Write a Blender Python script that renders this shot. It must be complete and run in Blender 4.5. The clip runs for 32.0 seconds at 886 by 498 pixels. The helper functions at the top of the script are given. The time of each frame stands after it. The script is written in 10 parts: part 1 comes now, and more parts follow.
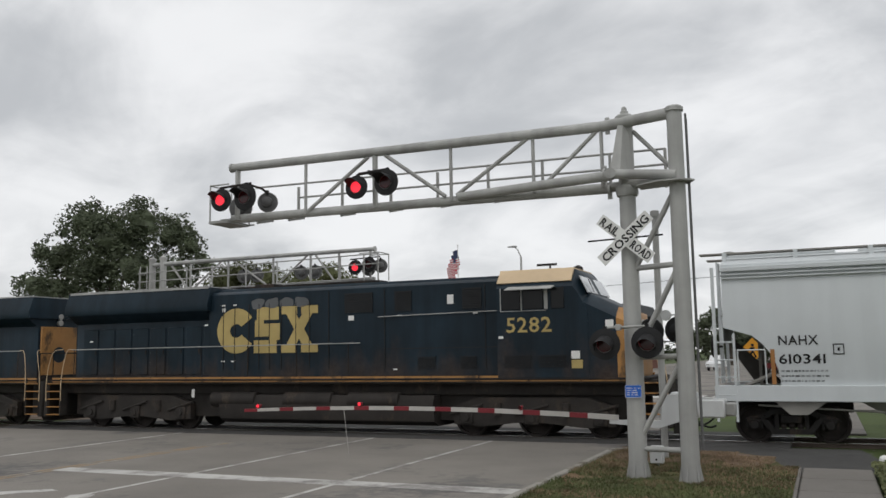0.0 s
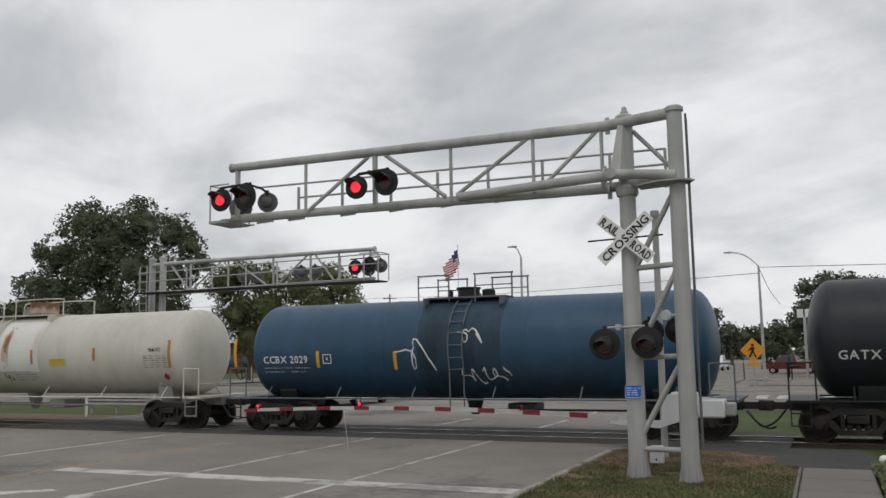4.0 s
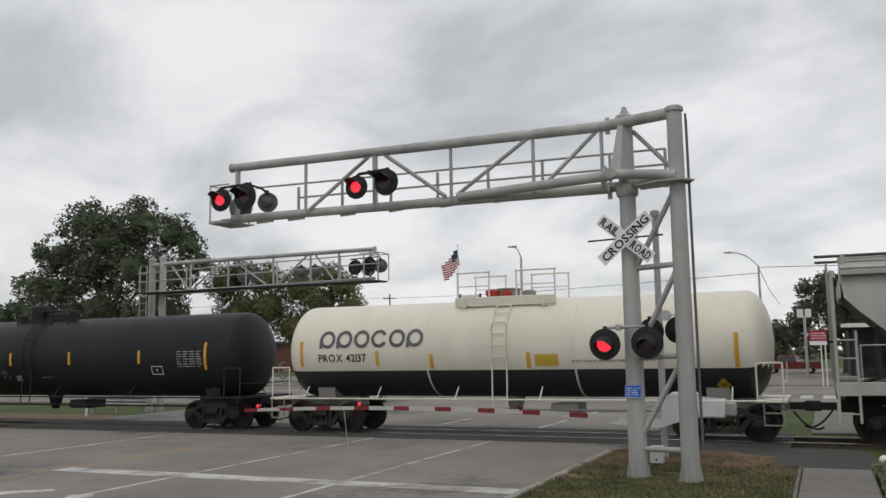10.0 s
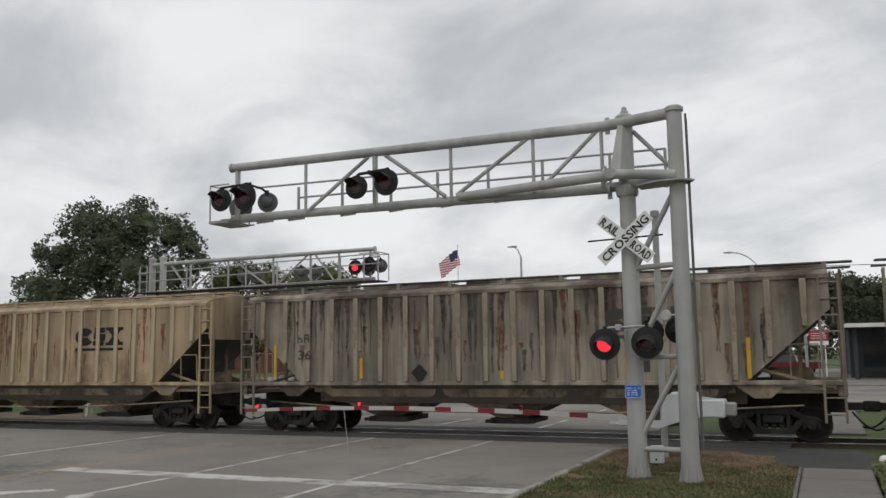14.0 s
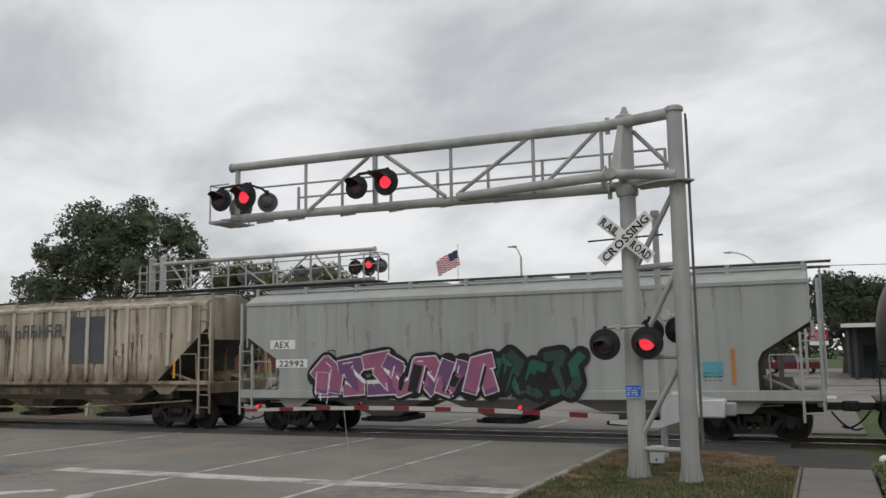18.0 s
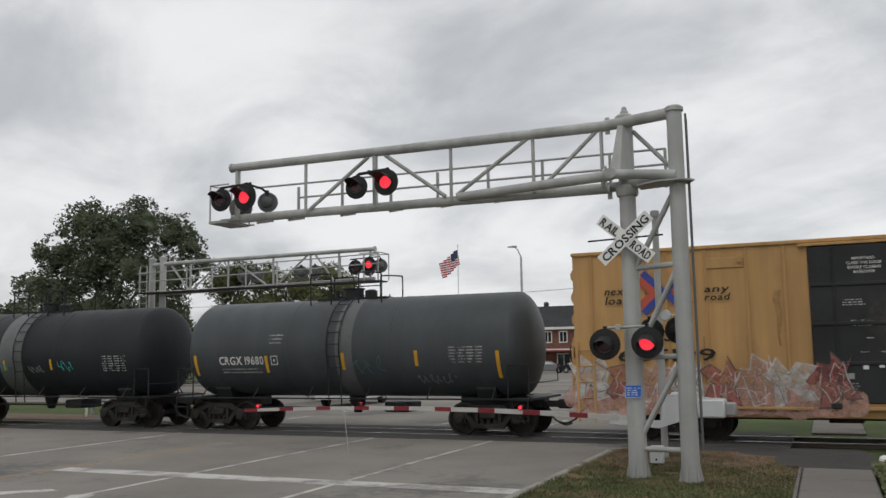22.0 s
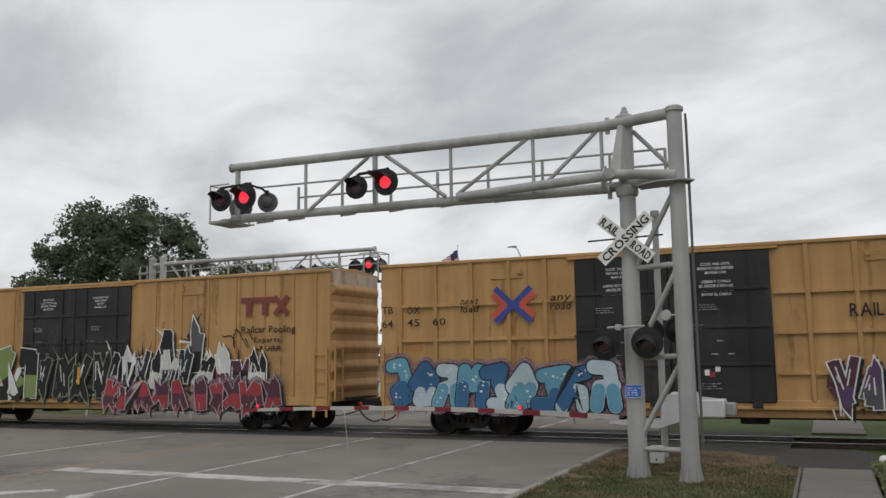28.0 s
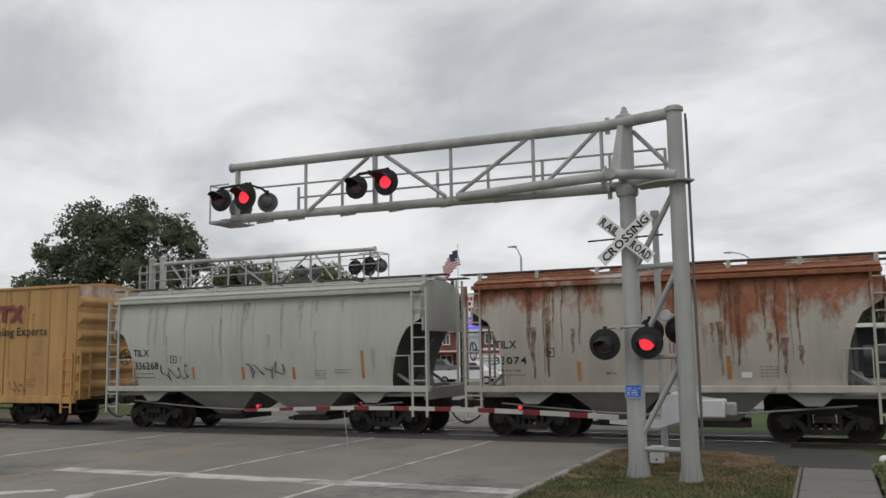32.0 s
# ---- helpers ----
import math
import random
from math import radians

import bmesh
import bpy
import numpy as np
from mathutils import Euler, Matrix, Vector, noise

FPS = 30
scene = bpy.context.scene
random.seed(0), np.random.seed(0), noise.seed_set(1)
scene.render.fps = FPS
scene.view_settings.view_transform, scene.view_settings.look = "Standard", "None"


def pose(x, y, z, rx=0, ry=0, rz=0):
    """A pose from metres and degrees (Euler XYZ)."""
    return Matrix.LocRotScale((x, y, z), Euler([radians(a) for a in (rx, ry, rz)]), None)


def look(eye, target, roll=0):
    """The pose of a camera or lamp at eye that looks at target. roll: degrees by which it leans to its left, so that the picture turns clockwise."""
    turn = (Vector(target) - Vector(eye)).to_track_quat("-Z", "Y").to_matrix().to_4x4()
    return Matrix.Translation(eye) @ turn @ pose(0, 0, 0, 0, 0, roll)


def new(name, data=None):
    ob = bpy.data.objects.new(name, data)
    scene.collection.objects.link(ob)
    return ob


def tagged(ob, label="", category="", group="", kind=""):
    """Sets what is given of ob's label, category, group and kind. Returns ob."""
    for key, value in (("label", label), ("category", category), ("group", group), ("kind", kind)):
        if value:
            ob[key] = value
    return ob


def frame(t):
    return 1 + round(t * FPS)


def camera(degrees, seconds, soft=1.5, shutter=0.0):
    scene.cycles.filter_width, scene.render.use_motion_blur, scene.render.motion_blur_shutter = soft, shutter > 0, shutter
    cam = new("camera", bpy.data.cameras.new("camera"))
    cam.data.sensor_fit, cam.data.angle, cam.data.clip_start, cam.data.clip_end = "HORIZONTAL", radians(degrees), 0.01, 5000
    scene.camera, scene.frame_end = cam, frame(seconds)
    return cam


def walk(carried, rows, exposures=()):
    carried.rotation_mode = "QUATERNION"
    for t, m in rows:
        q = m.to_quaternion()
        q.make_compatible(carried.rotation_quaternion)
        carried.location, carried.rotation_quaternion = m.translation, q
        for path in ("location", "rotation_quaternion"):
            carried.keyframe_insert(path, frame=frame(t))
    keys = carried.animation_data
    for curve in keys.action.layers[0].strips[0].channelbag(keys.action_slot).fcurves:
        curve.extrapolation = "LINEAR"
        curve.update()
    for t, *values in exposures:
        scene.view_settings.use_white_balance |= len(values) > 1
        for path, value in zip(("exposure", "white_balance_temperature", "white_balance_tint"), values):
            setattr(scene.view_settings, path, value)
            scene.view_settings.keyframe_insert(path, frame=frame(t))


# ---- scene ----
# One still camera beside the road; x runs along the track, y away from the camera, z = 0 at the rail head.
cam = camera(53.74, 32.0, soft=1.5, shutter=0.03)
CAM = look((0, 0, 2.32), (-3.9326, 9.1151, 3.5239), -0.882)
walk(cam, [(0, CAM), (32, CAM)], exposures=[(0, 0.07), (1.6, 0.0), (32, 0.0)])

# ---- sky and light: an even overcast ----
SUN_EL, SUN_AZ = radians(48), radians(200)
world = bpy.data.worlds.new("overcast_sky")
scene.world = world
world.use_nodes = True


def build_world():
    nt = world.node_tree
    nd, ln = nt.nodes, nt.links
    nd.clear()
    out = nd.new("ShaderNodeOutputWorld")
    sky = nd.new("ShaderNodeTexSky")
    sky.sky_type, sky.sun_disc = "NISHITA", False
    sky.sun_elevation, sky.sun_rotation = SUN_EL, SUN_AZ
    tc = nd.new("ShaderNodeTexCoord")
    sep = nd.new("ShaderNodeSeparateXYZ")
    ln.new(tc.outputs["Generated"], sep.inputs[0])
    # cloud sheet: directions spread on a flat layer overhead
    up = nd.new("ShaderNodeMath"); up.operation = "MAXIMUM"; up.inputs[1].default_value = 0.0
    ln.new(sep.outputs["Z"], up.inputs[0])
    add = nd.new("ShaderNodeMath"); add.operation = "ADD"; add.inputs[1].default_value = 0.40
    ln.new(up.outputs[0], add.inputs[0])
    flat = nd.new("ShaderNodeCombineXYZ")
    for ax in "XY":
        d = nd.new("ShaderNodeMath"); d.operation = "DIVIDE"
        ln.new(sep.outputs[ax], d.inputs[0]); ln.new(add.outputs[0], d.inputs[1])
        ln.new(d.outputs[0], flat.inputs[ax])
    def cloud(scale, detail, rough, dist, off):
        mp = nd.new("ShaderNodeMapping"); mp.inputs["Location"].default_value = off
        mp.inputs["Rotation"].default_value = (0, 0, 0.5)
        mp.inputs["Scale"].default_value = (0.9, 1.15, 1)
        ln.new(flat.outputs[0], mp.inputs[0])
        n = nd.new("ShaderNodeTexNoise")
        n.inputs["Scale"].default_value, n.inputs["Detail"].default_value = scale, detail
        n.inputs["Roughness"].default_value, n.inputs["Distortion"].default_value = rough, dist
        ln.new(mp.outputs[0], n.inputs["Vector"])
        return n.outputs["Fac"]
    big = cloud(1.0, 2.0, 0.45, 0.5, (2.3, 4.6, 0))
    small = cloud(2.6, 6.0, 0.52, 0.6, (0.4, 5.2, 0))
    wisps = cloud(7.5, 4.0, 0.55, 0.8, (3.1, 1.7, 0))
    # thin bright cloud low over the horizon
    low = nd.new("ShaderNodeMapRange"); low.inputs["From Min"].default_value, low.inputs["From Max"].default_value = 0.28, 0.05
    ln.new(sep.outputs["Z"], low.inputs["Value"])
    # cloud masses: where they hang, how tight they are, how much thinner or thicker the veil is there
    masses = ((-0.586, 0.796, 0.153, 106, -0.060),
              (-0.352, 0.880, 0.319, 83, -0.075),
              (-0.563, 0.784, 0.260, 142, 0.030),
              (0.005, 0.970, 0.245, 106, 0.050),
              (-0.738, 0.648, 0.188, 239, 0.030),
              (-0.694, 0.644, 0.322, 106, -0.020),
              (-0.209, 0.960, 0.185, 198, -0.020),
              (-0.013, 0.991, 0.130, 295, 0.005))
    wn = nd.new("ShaderNodeTexNoise")
    wn.inputs["Scale"].default_value, wn.inputs["Detail"].default_value = 6.0, 5.0
    ln.new(tc.outputs["Generated"], wn.inputs["Vector"])
    bend = nd.new("ShaderNodeVectorMath"); bend.operation = "MULTIPLY_ADD"
    bend.inputs[1].default_value, bend.inputs[2].default_value = (0.22, 0.22, 0.22), (-0.11, -0.11, -0.11)
    ln.new(wn.outputs["Color"], bend.inputs[0])
    bent = nd.new("ShaderNodeVectorMath"); bent.operation = "ADD"
    ln.new(tc.outputs["Generated"], bent.inputs[0]); ln.new(bend.outputs[0], bent.inputs[1])
    unit = nd.new("ShaderNodeVectorMath"); unit.operation = "NORMALIZE"
    ln.new(bent.outputs[0], unit.inputs[0])
    terms = [(big, 0.3), (small, 0.42), (wisps, 0.08), (low.outputs[0], 0.012)]
    for a, b, c, k, amp in masses:
        dot = nd.new("ShaderNodeVectorMath"); dot.operation = "DOT_PRODUCT"; dot.inputs[1].default_value = (a, b, c)
        ln.new(unit.outputs[0], dot.inputs[0])
        ex = nd.new("ShaderNodeMath"); ex.operation = "MULTIPLY_ADD"; ex.inputs[1].default_value, ex.inputs[2].default_value = k, -k
        ln.new(dot.outputs["Value"], ex.inputs[0])
        ep = nd.new("ShaderNodeMath"); ep.operation = "EXPONENT"
        ln.new(ex.outputs[0], ep.inputs[0])
        terms.append((ep.outputs[0], amp))
    total = None
    for src, k in terms:
        m = nd.new("ShaderNodeMath"); m.operation = "MULTIPLY_ADD"; m.inputs[1].default_value = k
        ln.new(src, m.inputs[0])
        if total is None:
            m.inputs[2].default_value = 0.125
        else:
            ln.new(total, m.inputs[2])
        total = m.outputs[0]
    ramp = nd.new("ShaderNodeValToRGB")
    ramp.color_ramp.interpolation = "EASE"
    e = ramp.color_ramp.elements
    e[0].position, e[0].color = 0.40, (0.53, 0.545, 0.565, 1)
    e[1].position, e[1].color = 0.60, (0.90, 0.905, 0.915, 1)
    ln.new(total, ramp.inputs[0])
    soft_sky = nd.new("ShaderNodeVectorMath"); soft_sky.operation = "SCALE"; soft_sky.inputs["Scale"].default_value = 0.1
    ln.new(sky.outputs[0], soft_sky.inputs[0])
    mix = nd.new("ShaderNodeMix"); mix.data_type = "RGBA"; mix.inputs["Factor"].default_value = 0.94
    ln.new(soft_sky.outputs[0], mix.inputs["A"]); ln.new(ramp.outputs[0], mix.inputs["B"])
    bg = nd.new("ShaderNodeBackground"); bg.inputs["Strength"].default_value = 0.97
    ln.new(mix.outputs["Result"], bg.inputs[0]); ln.new(bg.outputs[0], out.inputs[0])


build_world()
sun = new("sun", bpy.data.lights.new("sun", "SUN"))
sun.data.energy, sun.data.angle, sun.data.color = 0.55, radians(25), (1.0, 0.97, 0.92)
sun.matrix_world = look((0, 0, 60), (-20 * math.sin(SUN_AZ) * -1, 40, 0))

# ---- materials ----
def mat(name, col, rough=0.6, metal=0.0, var=0.18, scale=3.0, bump=0.05, fine=60.0, dirt=None, amount=0.0,
        streak=0.0, zone=None, emit=None, spec=0.35, piece=0.0, panel=0.0, alpha=0.0, soft=0.0, grain=(1, 1, 0.55)):
    """Paint or bare surface: broad and fine mottling, vertical streaks, patches of dirt or rust, relief."""
    m = bpy.data.materials.new(name)
    m.use_nodes = True
    nt = m.node_tree
    nd, ln = nt.nodes, nt.links
    b = nd["Principled BSDF"]
    b.inputs["Roughness"].default_value, b.inputs["Metallic"].default_value = rough, metal
    b.inputs["Specular IOR Level"].default_value = spec
    tc = nd.new("ShaderNodeTexCoord")
    def noise_fac(sc, det, stretch=None):
        n = nd.new("ShaderNodeTexNoise")
        n.inputs["Scale"].default_value, n.inputs["Detail"].default_value = sc, det
        n.inputs["Roughness"].default_value = 0.6
        if stretch:
            mp = nd.new("ShaderNodeMapping"); mp.inputs["Scale"].default_value = stretch
            ln.new(tc.outputs["Object"], mp.inputs[0]); ln.new(mp.outputs[0], n.inputs["Vector"])
        else:
            ln.new(tc.outputs["Object"], n.inputs["Vector"])
        return n.outputs["Fac"]
    def ramp(fac, a, ca, bpos, cb):
        r = nd.new("ShaderNodeValToRGB")
        e = r.color_ramp.elements
        e[0].position, e[0].color, e[1].position, e[1].color = a, (*ca, 1), bpos, (*cb, 1)
        ln.new(fac, r.inputs[0])
        return r.outputs[0]
    def mixc(fac, a, bb, mode="MIX"):
        x = nd.new("ShaderNodeMix"); x.data_type, x.blend_type = "RGBA", mode
        if isinstance(fac, float):
            x.inputs["Factor"].default_value = fac
        else:
            ln.new(fac, x.inputs["Factor"])
        for key, val in (("A", a), ("B", bb)):
            if isinstance(val, tuple):
                x.inputs[key].default_value = (*val, 1)
            else:
                ln.new(val, x.inputs[key])
        return x.outputs["Result"]
    lo = tuple(c * (1 - var) for c in col)
    hi = tuple(min(0.95, c * (1 + var)) for c in col)
    c = ramp(noise_fac(scale * 0.35, 4), 0.32, lo, 0.68, hi)
    g = ramp(noise_fac(fine, 3), 0.3, (1 - var * 0.6,) * 3, 0.7, (1.0, 1.0, 1.0))
    c = mixc(0.8, c, g, "MULTIPLY")
    if streak:
        s = ramp(noise_fac(1.0, 4, (2.4, 2.4, 0.16)), 0.38, (1 - streak,) * 3, 0.62, (1.0, 1.0, 1.0))
        c = mixc(1.0, c, s, "MULTIPLY")
    if dirt:
        fac = noise_fac(scale * 0.5, 7, grain)
        if zone:
            sep = nd.new("ShaderNodeSeparateXYZ"); ln.new(tc.outputs["Object"], sep.inputs[0])
            mr = nd.new("ShaderNodeMapRange")
            mr.inputs["From Min"].default_value, mr.inputs["From Max"].default_value = zone[0], zone[1]
            mr.inputs["To Min"].default_value, mr.inputs["To Max"].default_value = -0.22, 0.12
            ln.new(sep.outputs["Z"], mr.inputs["Value"])
            ad = nd.new("ShaderNodeMath"); ad.operation = "ADD"
            ln.new(fac, ad.inputs[0]); ln.new(mr.outputs[0], ad.inputs[1])
            fac = ad.outputs[0]
        def nudge(f, src, k):
            a = nd.new("ShaderNodeMath"); a.operation = "SUBTRACT"; a.inputs[1].default_value = 0.5
            ln.new(src, a.inputs[0])
            d = nd.new("ShaderNodeMath"); d.operation = "MULTIPLY_ADD"; d.inputs[1].default_value = k
            ln.new(a.outputs[0], d.inputs[0]); ln.new(f, d.inputs[2])
            return d.outputs[0]
        fac = nudge(fac, noise_fac(scale * 5, 5, (1.6, 1.6, 0.7)), 0.22 if not soft else 0.08)
        if panel:
            sx = nd.new("ShaderNodeSeparateXYZ"); ln.new(tc.outputs["Object"], sx.inputs[0])
            dv = nd.new("ShaderNodeMath"); dv.operation = "DIVIDE"; dv.inputs[1].default_value = panel
            fl = nd.new("ShaderNodeMath"); fl.operation = "FLOOR"
            wn = nd.new("ShaderNodeTexWhiteNoise"); wn.noise_dimensions = "1D"
            ln.new(sx.outputs["X"], dv.inputs[0]); ln.new(dv.outputs[0], fl.inputs[0]); ln.new(fl.outputs[0], wn.inputs["W"])
            fac = nudge(fac, wn.outputs["Value"], 0.2)
        w = ramp(fac, 0.66 - amount * 0.4, (0, 0, 0), 0.74 - amount * 0.36 + soft, (1, 1, 1))
        dv = ramp(noise_fac(scale * 4, 6), 0.3, tuple(k * 0.6 for k in dirt), 0.7, tuple(min(0.9, k * 1.35) for k in dirt))
        c = mixc(w, c, dv)
    if piece:
        oi = nd.new("ShaderNodeObjectInfo")
        pr = ramp(oi.outputs["Random"], 0.0, (1 - piece,) * 3, 1.0, (1.0, 1.0, 1.0))
        c = mixc(1.0, c, pr, "MULTIPLY")
    ln.new(c, b.inputs["Base Color"])
    rr = nd.new("ShaderNodeMapRange")
    rr.inputs["To Min"].default_value, rr.inputs["To Max"].default_value = max(0.04, rough - 0.12), min(1, rough + 0.12)
    ln.new(noise_fac(scale * 2.0, 3), rr.inputs["Value"]); ln.new(rr.outputs[0], b.inputs["Roughness"])
    if bump:
        bp = nd.new("ShaderNodeBump"); bp.inputs["Strength"].default_value = 0.5; bp.inputs["Distance"].default_value = bump * 0.1
        ln.new(noise_fac(fine * 0.6, 4), bp.inputs["Height"]); ln.new(bp.outputs[0], b.inputs["Normal"])
    if alpha:
        ar = nd.new("ShaderNodeMapRange")
        ar.inputs["From Min"].default_value, ar.inputs["From Max"].default_value = 0.3, 0.7
        ar.inputs["To Min"].default_value, ar.inputs["To Max"].default_value = alpha * 0.3, min(1.0, alpha * 1.6)
        ln.new(noise_fac(scale * 2.2, 5), ar.inputs["Value"]); ln.new(ar.outputs[0], b.inputs["Alpha"])
    if emit:
        b.inputs["Emission Color"].default_value = (*emit[:3], 1)
        b.inputs["Emission Strength"].default_value = emit[3]
    return m


def glass(name, col=(0.02, 0.025, 0.03), rough=0.05):
    m = bpy.data.materials.new(name)
    m.use_nodes = True
    b = m.node_tree.nodes["Principled BSDF"]
    b.inputs["Base Color"].default_value = (*col, 1)
    b.inputs["Roughness"].default_value = rough
    b.inputs["Specular IOR Level"].default_value = 0.8
    return m


# ---- mesh building ----
class Geo:
    """Collects vertices and faces of one mesh."""
    def __init__(self):
        self.v, self.f = [], []

    def box(self, x0, x1, y0, y1, z0, z1, c=0.0):
        lo, hi = (min(x0, x1), min(y0, y1), min(z0, z1)), (max(x0, x1), max(y0, y1), max(z0, z1))
        n = len(self.v)
        if c <= 0:
            self.v += [(a, b, d) for a in (lo[0], hi[0]) for b in (lo[1], hi[1]) for d in (lo[2], hi[2])]
            self.f += [tuple(n + i for i in q) for q in ((0, 1, 3, 2), (4, 6, 7, 5), (0, 4, 5, 1), (2, 3, 7, 6), (0, 2, 6, 4), (1, 5, 7, 3))]
            return self
        c = min(c, 0.45 * min(h - l for l, h in zip(lo, hi)))
        for i in range(8):
            s = (i & 1, i >> 1 & 1, i >> 2 & 1)
            for a in range(3):
                self.v.append(tuple((hi[k] if s[k] else lo[k]) - (0 if k == a else (c if s[k] else -c)) for k in range(3)))
        def ix(s, a):
            return n + 3 * (s[0] + 2 * s[1] + 4 * s[2]) + a
        for a in range(3):
            b, d = (a + 1) % 3, (a + 2) % 3
            for sa in (0, 1):
                q = []
                for sb, sd in ((0, 0), (1, 0), (1, 1), (0, 1)):
                    s = [0, 0, 0]; s[a], s[b], s[d] = sa, sb, sd
                    q.append(ix(s, a))
                self.f.append(tuple(q if sa else q[::-1]))
                for sb in (0, 1):
                    s0, s1 = [0, 0, 0], [0, 0, 0]
                    s0[a] = s1[a] = sa; s0[b] = s1[b] = sb; s1[d] = 1
                    q = [ix(s0, a), ix(s0, b), ix(s1, b), ix(s1, a)]
                    self.f.append(tuple(q if sa == sb else q[::-1]))
        for i in range(8):
            s = (i & 1, i >> 1 & 1, i >> 2 & 1)
            q = [ix(s, 0), ix(s, 1), ix(s, 2)]
            self.f.append(tuple(q if sum(s) % 2 else q[::-1]))
        return self

    def loft(self, rings, cap=True, closed=True):
        n, k = len(self.v), len(rings[0])
        for r in rings:
            self.v += [tuple(p) for p in r]
        for i in range(len(rings) - 1):
            for j in range(k if closed else k - 1):
                a, b = n + i * k + j, n + i * k + (j + 1) % k
                self.f.append((a, b, b + k, a + k))
        if cap:
            self.f.append(tuple(range(n + k - 1, n - 1, -1)))
            m = n + (len(rings) - 1) * k
            self.f.append(tuple(range(m, m + k)))
        return self

    def tube(self, p, q, r, r2=None, n=8):
        p, q = Vector(p), Vector(q)
        r2 = r if r2 is None else r2
        d = (q - p).normalized()
        a = d.orthogonal().normalized()
        b = d.cross(a)
        ring = lambda o, rad: [o + (a * math.cos(2 * math.pi * i / n) + b * math.sin(2 * math.pi * i / n)) * rad for i in range(n)]
        return self.loft([ring(p, r), ring(q, r2)])

    def path(self, pts, r, n=6):
        for p, q in zip(pts, pts[1:]):
            self.tube(p, q, r, n=n)
        return self

    def bow(self, pts, r, n=6, steps=6):
        """A smooth bent rod through its control points."""
        pts = [Vector(p) for p in pts]
        out = []
        for i in range(len(pts) - 1):
            p0, p1, p2, p3 = pts[max(i - 1, 0)], pts[i], pts[i + 1], pts[min(i + 2, len(pts) - 1)]
            for s in range(steps):
                t = s / steps
                out.append(0.5 * (2 * p1 + (p2 - p0) * t + (2 * p0 - 5 * p1 + 4 * p2 - p3) * t * t + (3 * p1 - p0 - 3 * p2 + p3) * t ** 3))
        out.append(pts[-1])
        rings = []
        for i, o in enumerate(out):
            d = (out[min(i + 1, len(out) - 1)] - out[max(i - 1, 0)]).normalized()
            ref = Vector((0, 0, 1)) if abs(d.z) < 0.9 else Vector((0, 1, 0))
            a = d.cross(ref).normalized(); b = d.cross(a)
            rings.append([o + (a * math.cos(2 * math.pi * k / n) + b * math.sin(2 * math.pi * k / n)) * r for k in range(n)])
        return self.loft(rings)

    def prism(self, poly, axis, t0, t1):
        """Extrudes an outline: axis y takes (x, z), axis x takes (y, z), axis z takes (x, y)."""
        put = {"x": lambda p, t: (t, p[0], p[1]), "y": lambda p, t: (p[0], t, p[1]), "z": lambda p, t: (p[0], p[1], t)}[axis]
        return self.loft([[put(p, t0) for p in poly], [put(p, t1) for p in poly]])

    def turn(self, prof, axis, o=(0, 0, 0), n=24, cap=True):
        """Turns a profile of (along, radius) about an axis through o."""
        rings = []
        for t, r in prof:
            ring = []
            for i in range(n):
                a = 2 * math.pi * i / n
                c, s = r * math.cos(a), r * math.sin(a)
                ring.append({"x": (o[0] + t, o[1] + c, o[2] + s), "y": (o[0] + s, o[1] + t, o[2] + c), "z": (o[0] + c, o[1] + s, o[2] + t)}[axis])
            rings.append(ring)
        return self.loft(rings, cap)

    def quad(self, *pts):
        n = len(self.v)
        self.v += [tuple(p) for p in pts]
        self.f.append(tuple(range(n, n + len(pts))))
        return self

    def mesh(self, name, material, smooth=True):
        me = bpy.data.meshes.new(name)
        me.from_pydata(self.v, [], self.f)
        if material:
            me.materials.append(material)
        if smooth:
            me.shade_smooth()
            me.set_sharp_from_angle(angle=radians(38))
        return me


def part(name, geo, material, parent, label="", at=None, kind=""):
    """One mesh object under a thing or a part; geo is a Geo or a ready mesh."""
    ob = new(name, geo.mesh(name, material) if isinstance(geo, Geo) else geo)
    ob.parent = parent
    if at is not None:
        ob.matrix_basis = at
    return tagged(ob, label, kind=kind)


def thing(name, label, category, group="", at=None):
    ob = new(name)
    ob.empty_display_size = 0.3
    if at is not None:
        ob.matrix_basis = at
    return tagged(ob, label, category, group)


def solid(name, geo, material, label, category="", group="", kind="", at=None):
    ob = new(name, geo.mesh(name, material))
    if at is not None:
        ob.matrix_basis = at
    return tagged(ob, label, category, group, kind)


GLYPHS = {}


def cut_glyphs():
    """Outlines of the built-in font's letters, cut once: (verts in x and y, faces, width)."""
    obs = []
    for ch in "ABCDEFGHIJKLMNOPQRSTUVWXYZ0123456789abcdefghijklmnopqrstuvwxyz.-":
        cu = bpy.data.curves.new("glyph", "FONT")
        cu.body, cu.size, cu.offset, cu.resolution_u = ch, 1.0, .012, 2
        obs.append((ch, new("glyph", cu)))
    dg = bpy.context.evaluated_depsgraph_get()
    for ch, ob in obs:
        ev = ob.evaluated_get(dg)
        me = ev.to_mesh()
        vs = [(v.co.x, v.co.y) for v in me.vertices]
        x0 = min(v[0] for v in vs)
        GLYPHS[ch] = ([(x - x0, y) for x, y in vs], [tuple(p.vertices) for p in me.polygons], max(v[0] for v in vs) - x0)
        ev.to_mesh_clear()
    for ch, ob in obs:
        cu = ob.data
        bpy.data.objects.remove(ob)
        bpy.data.curves.remove(cu)


cut_glyphs()


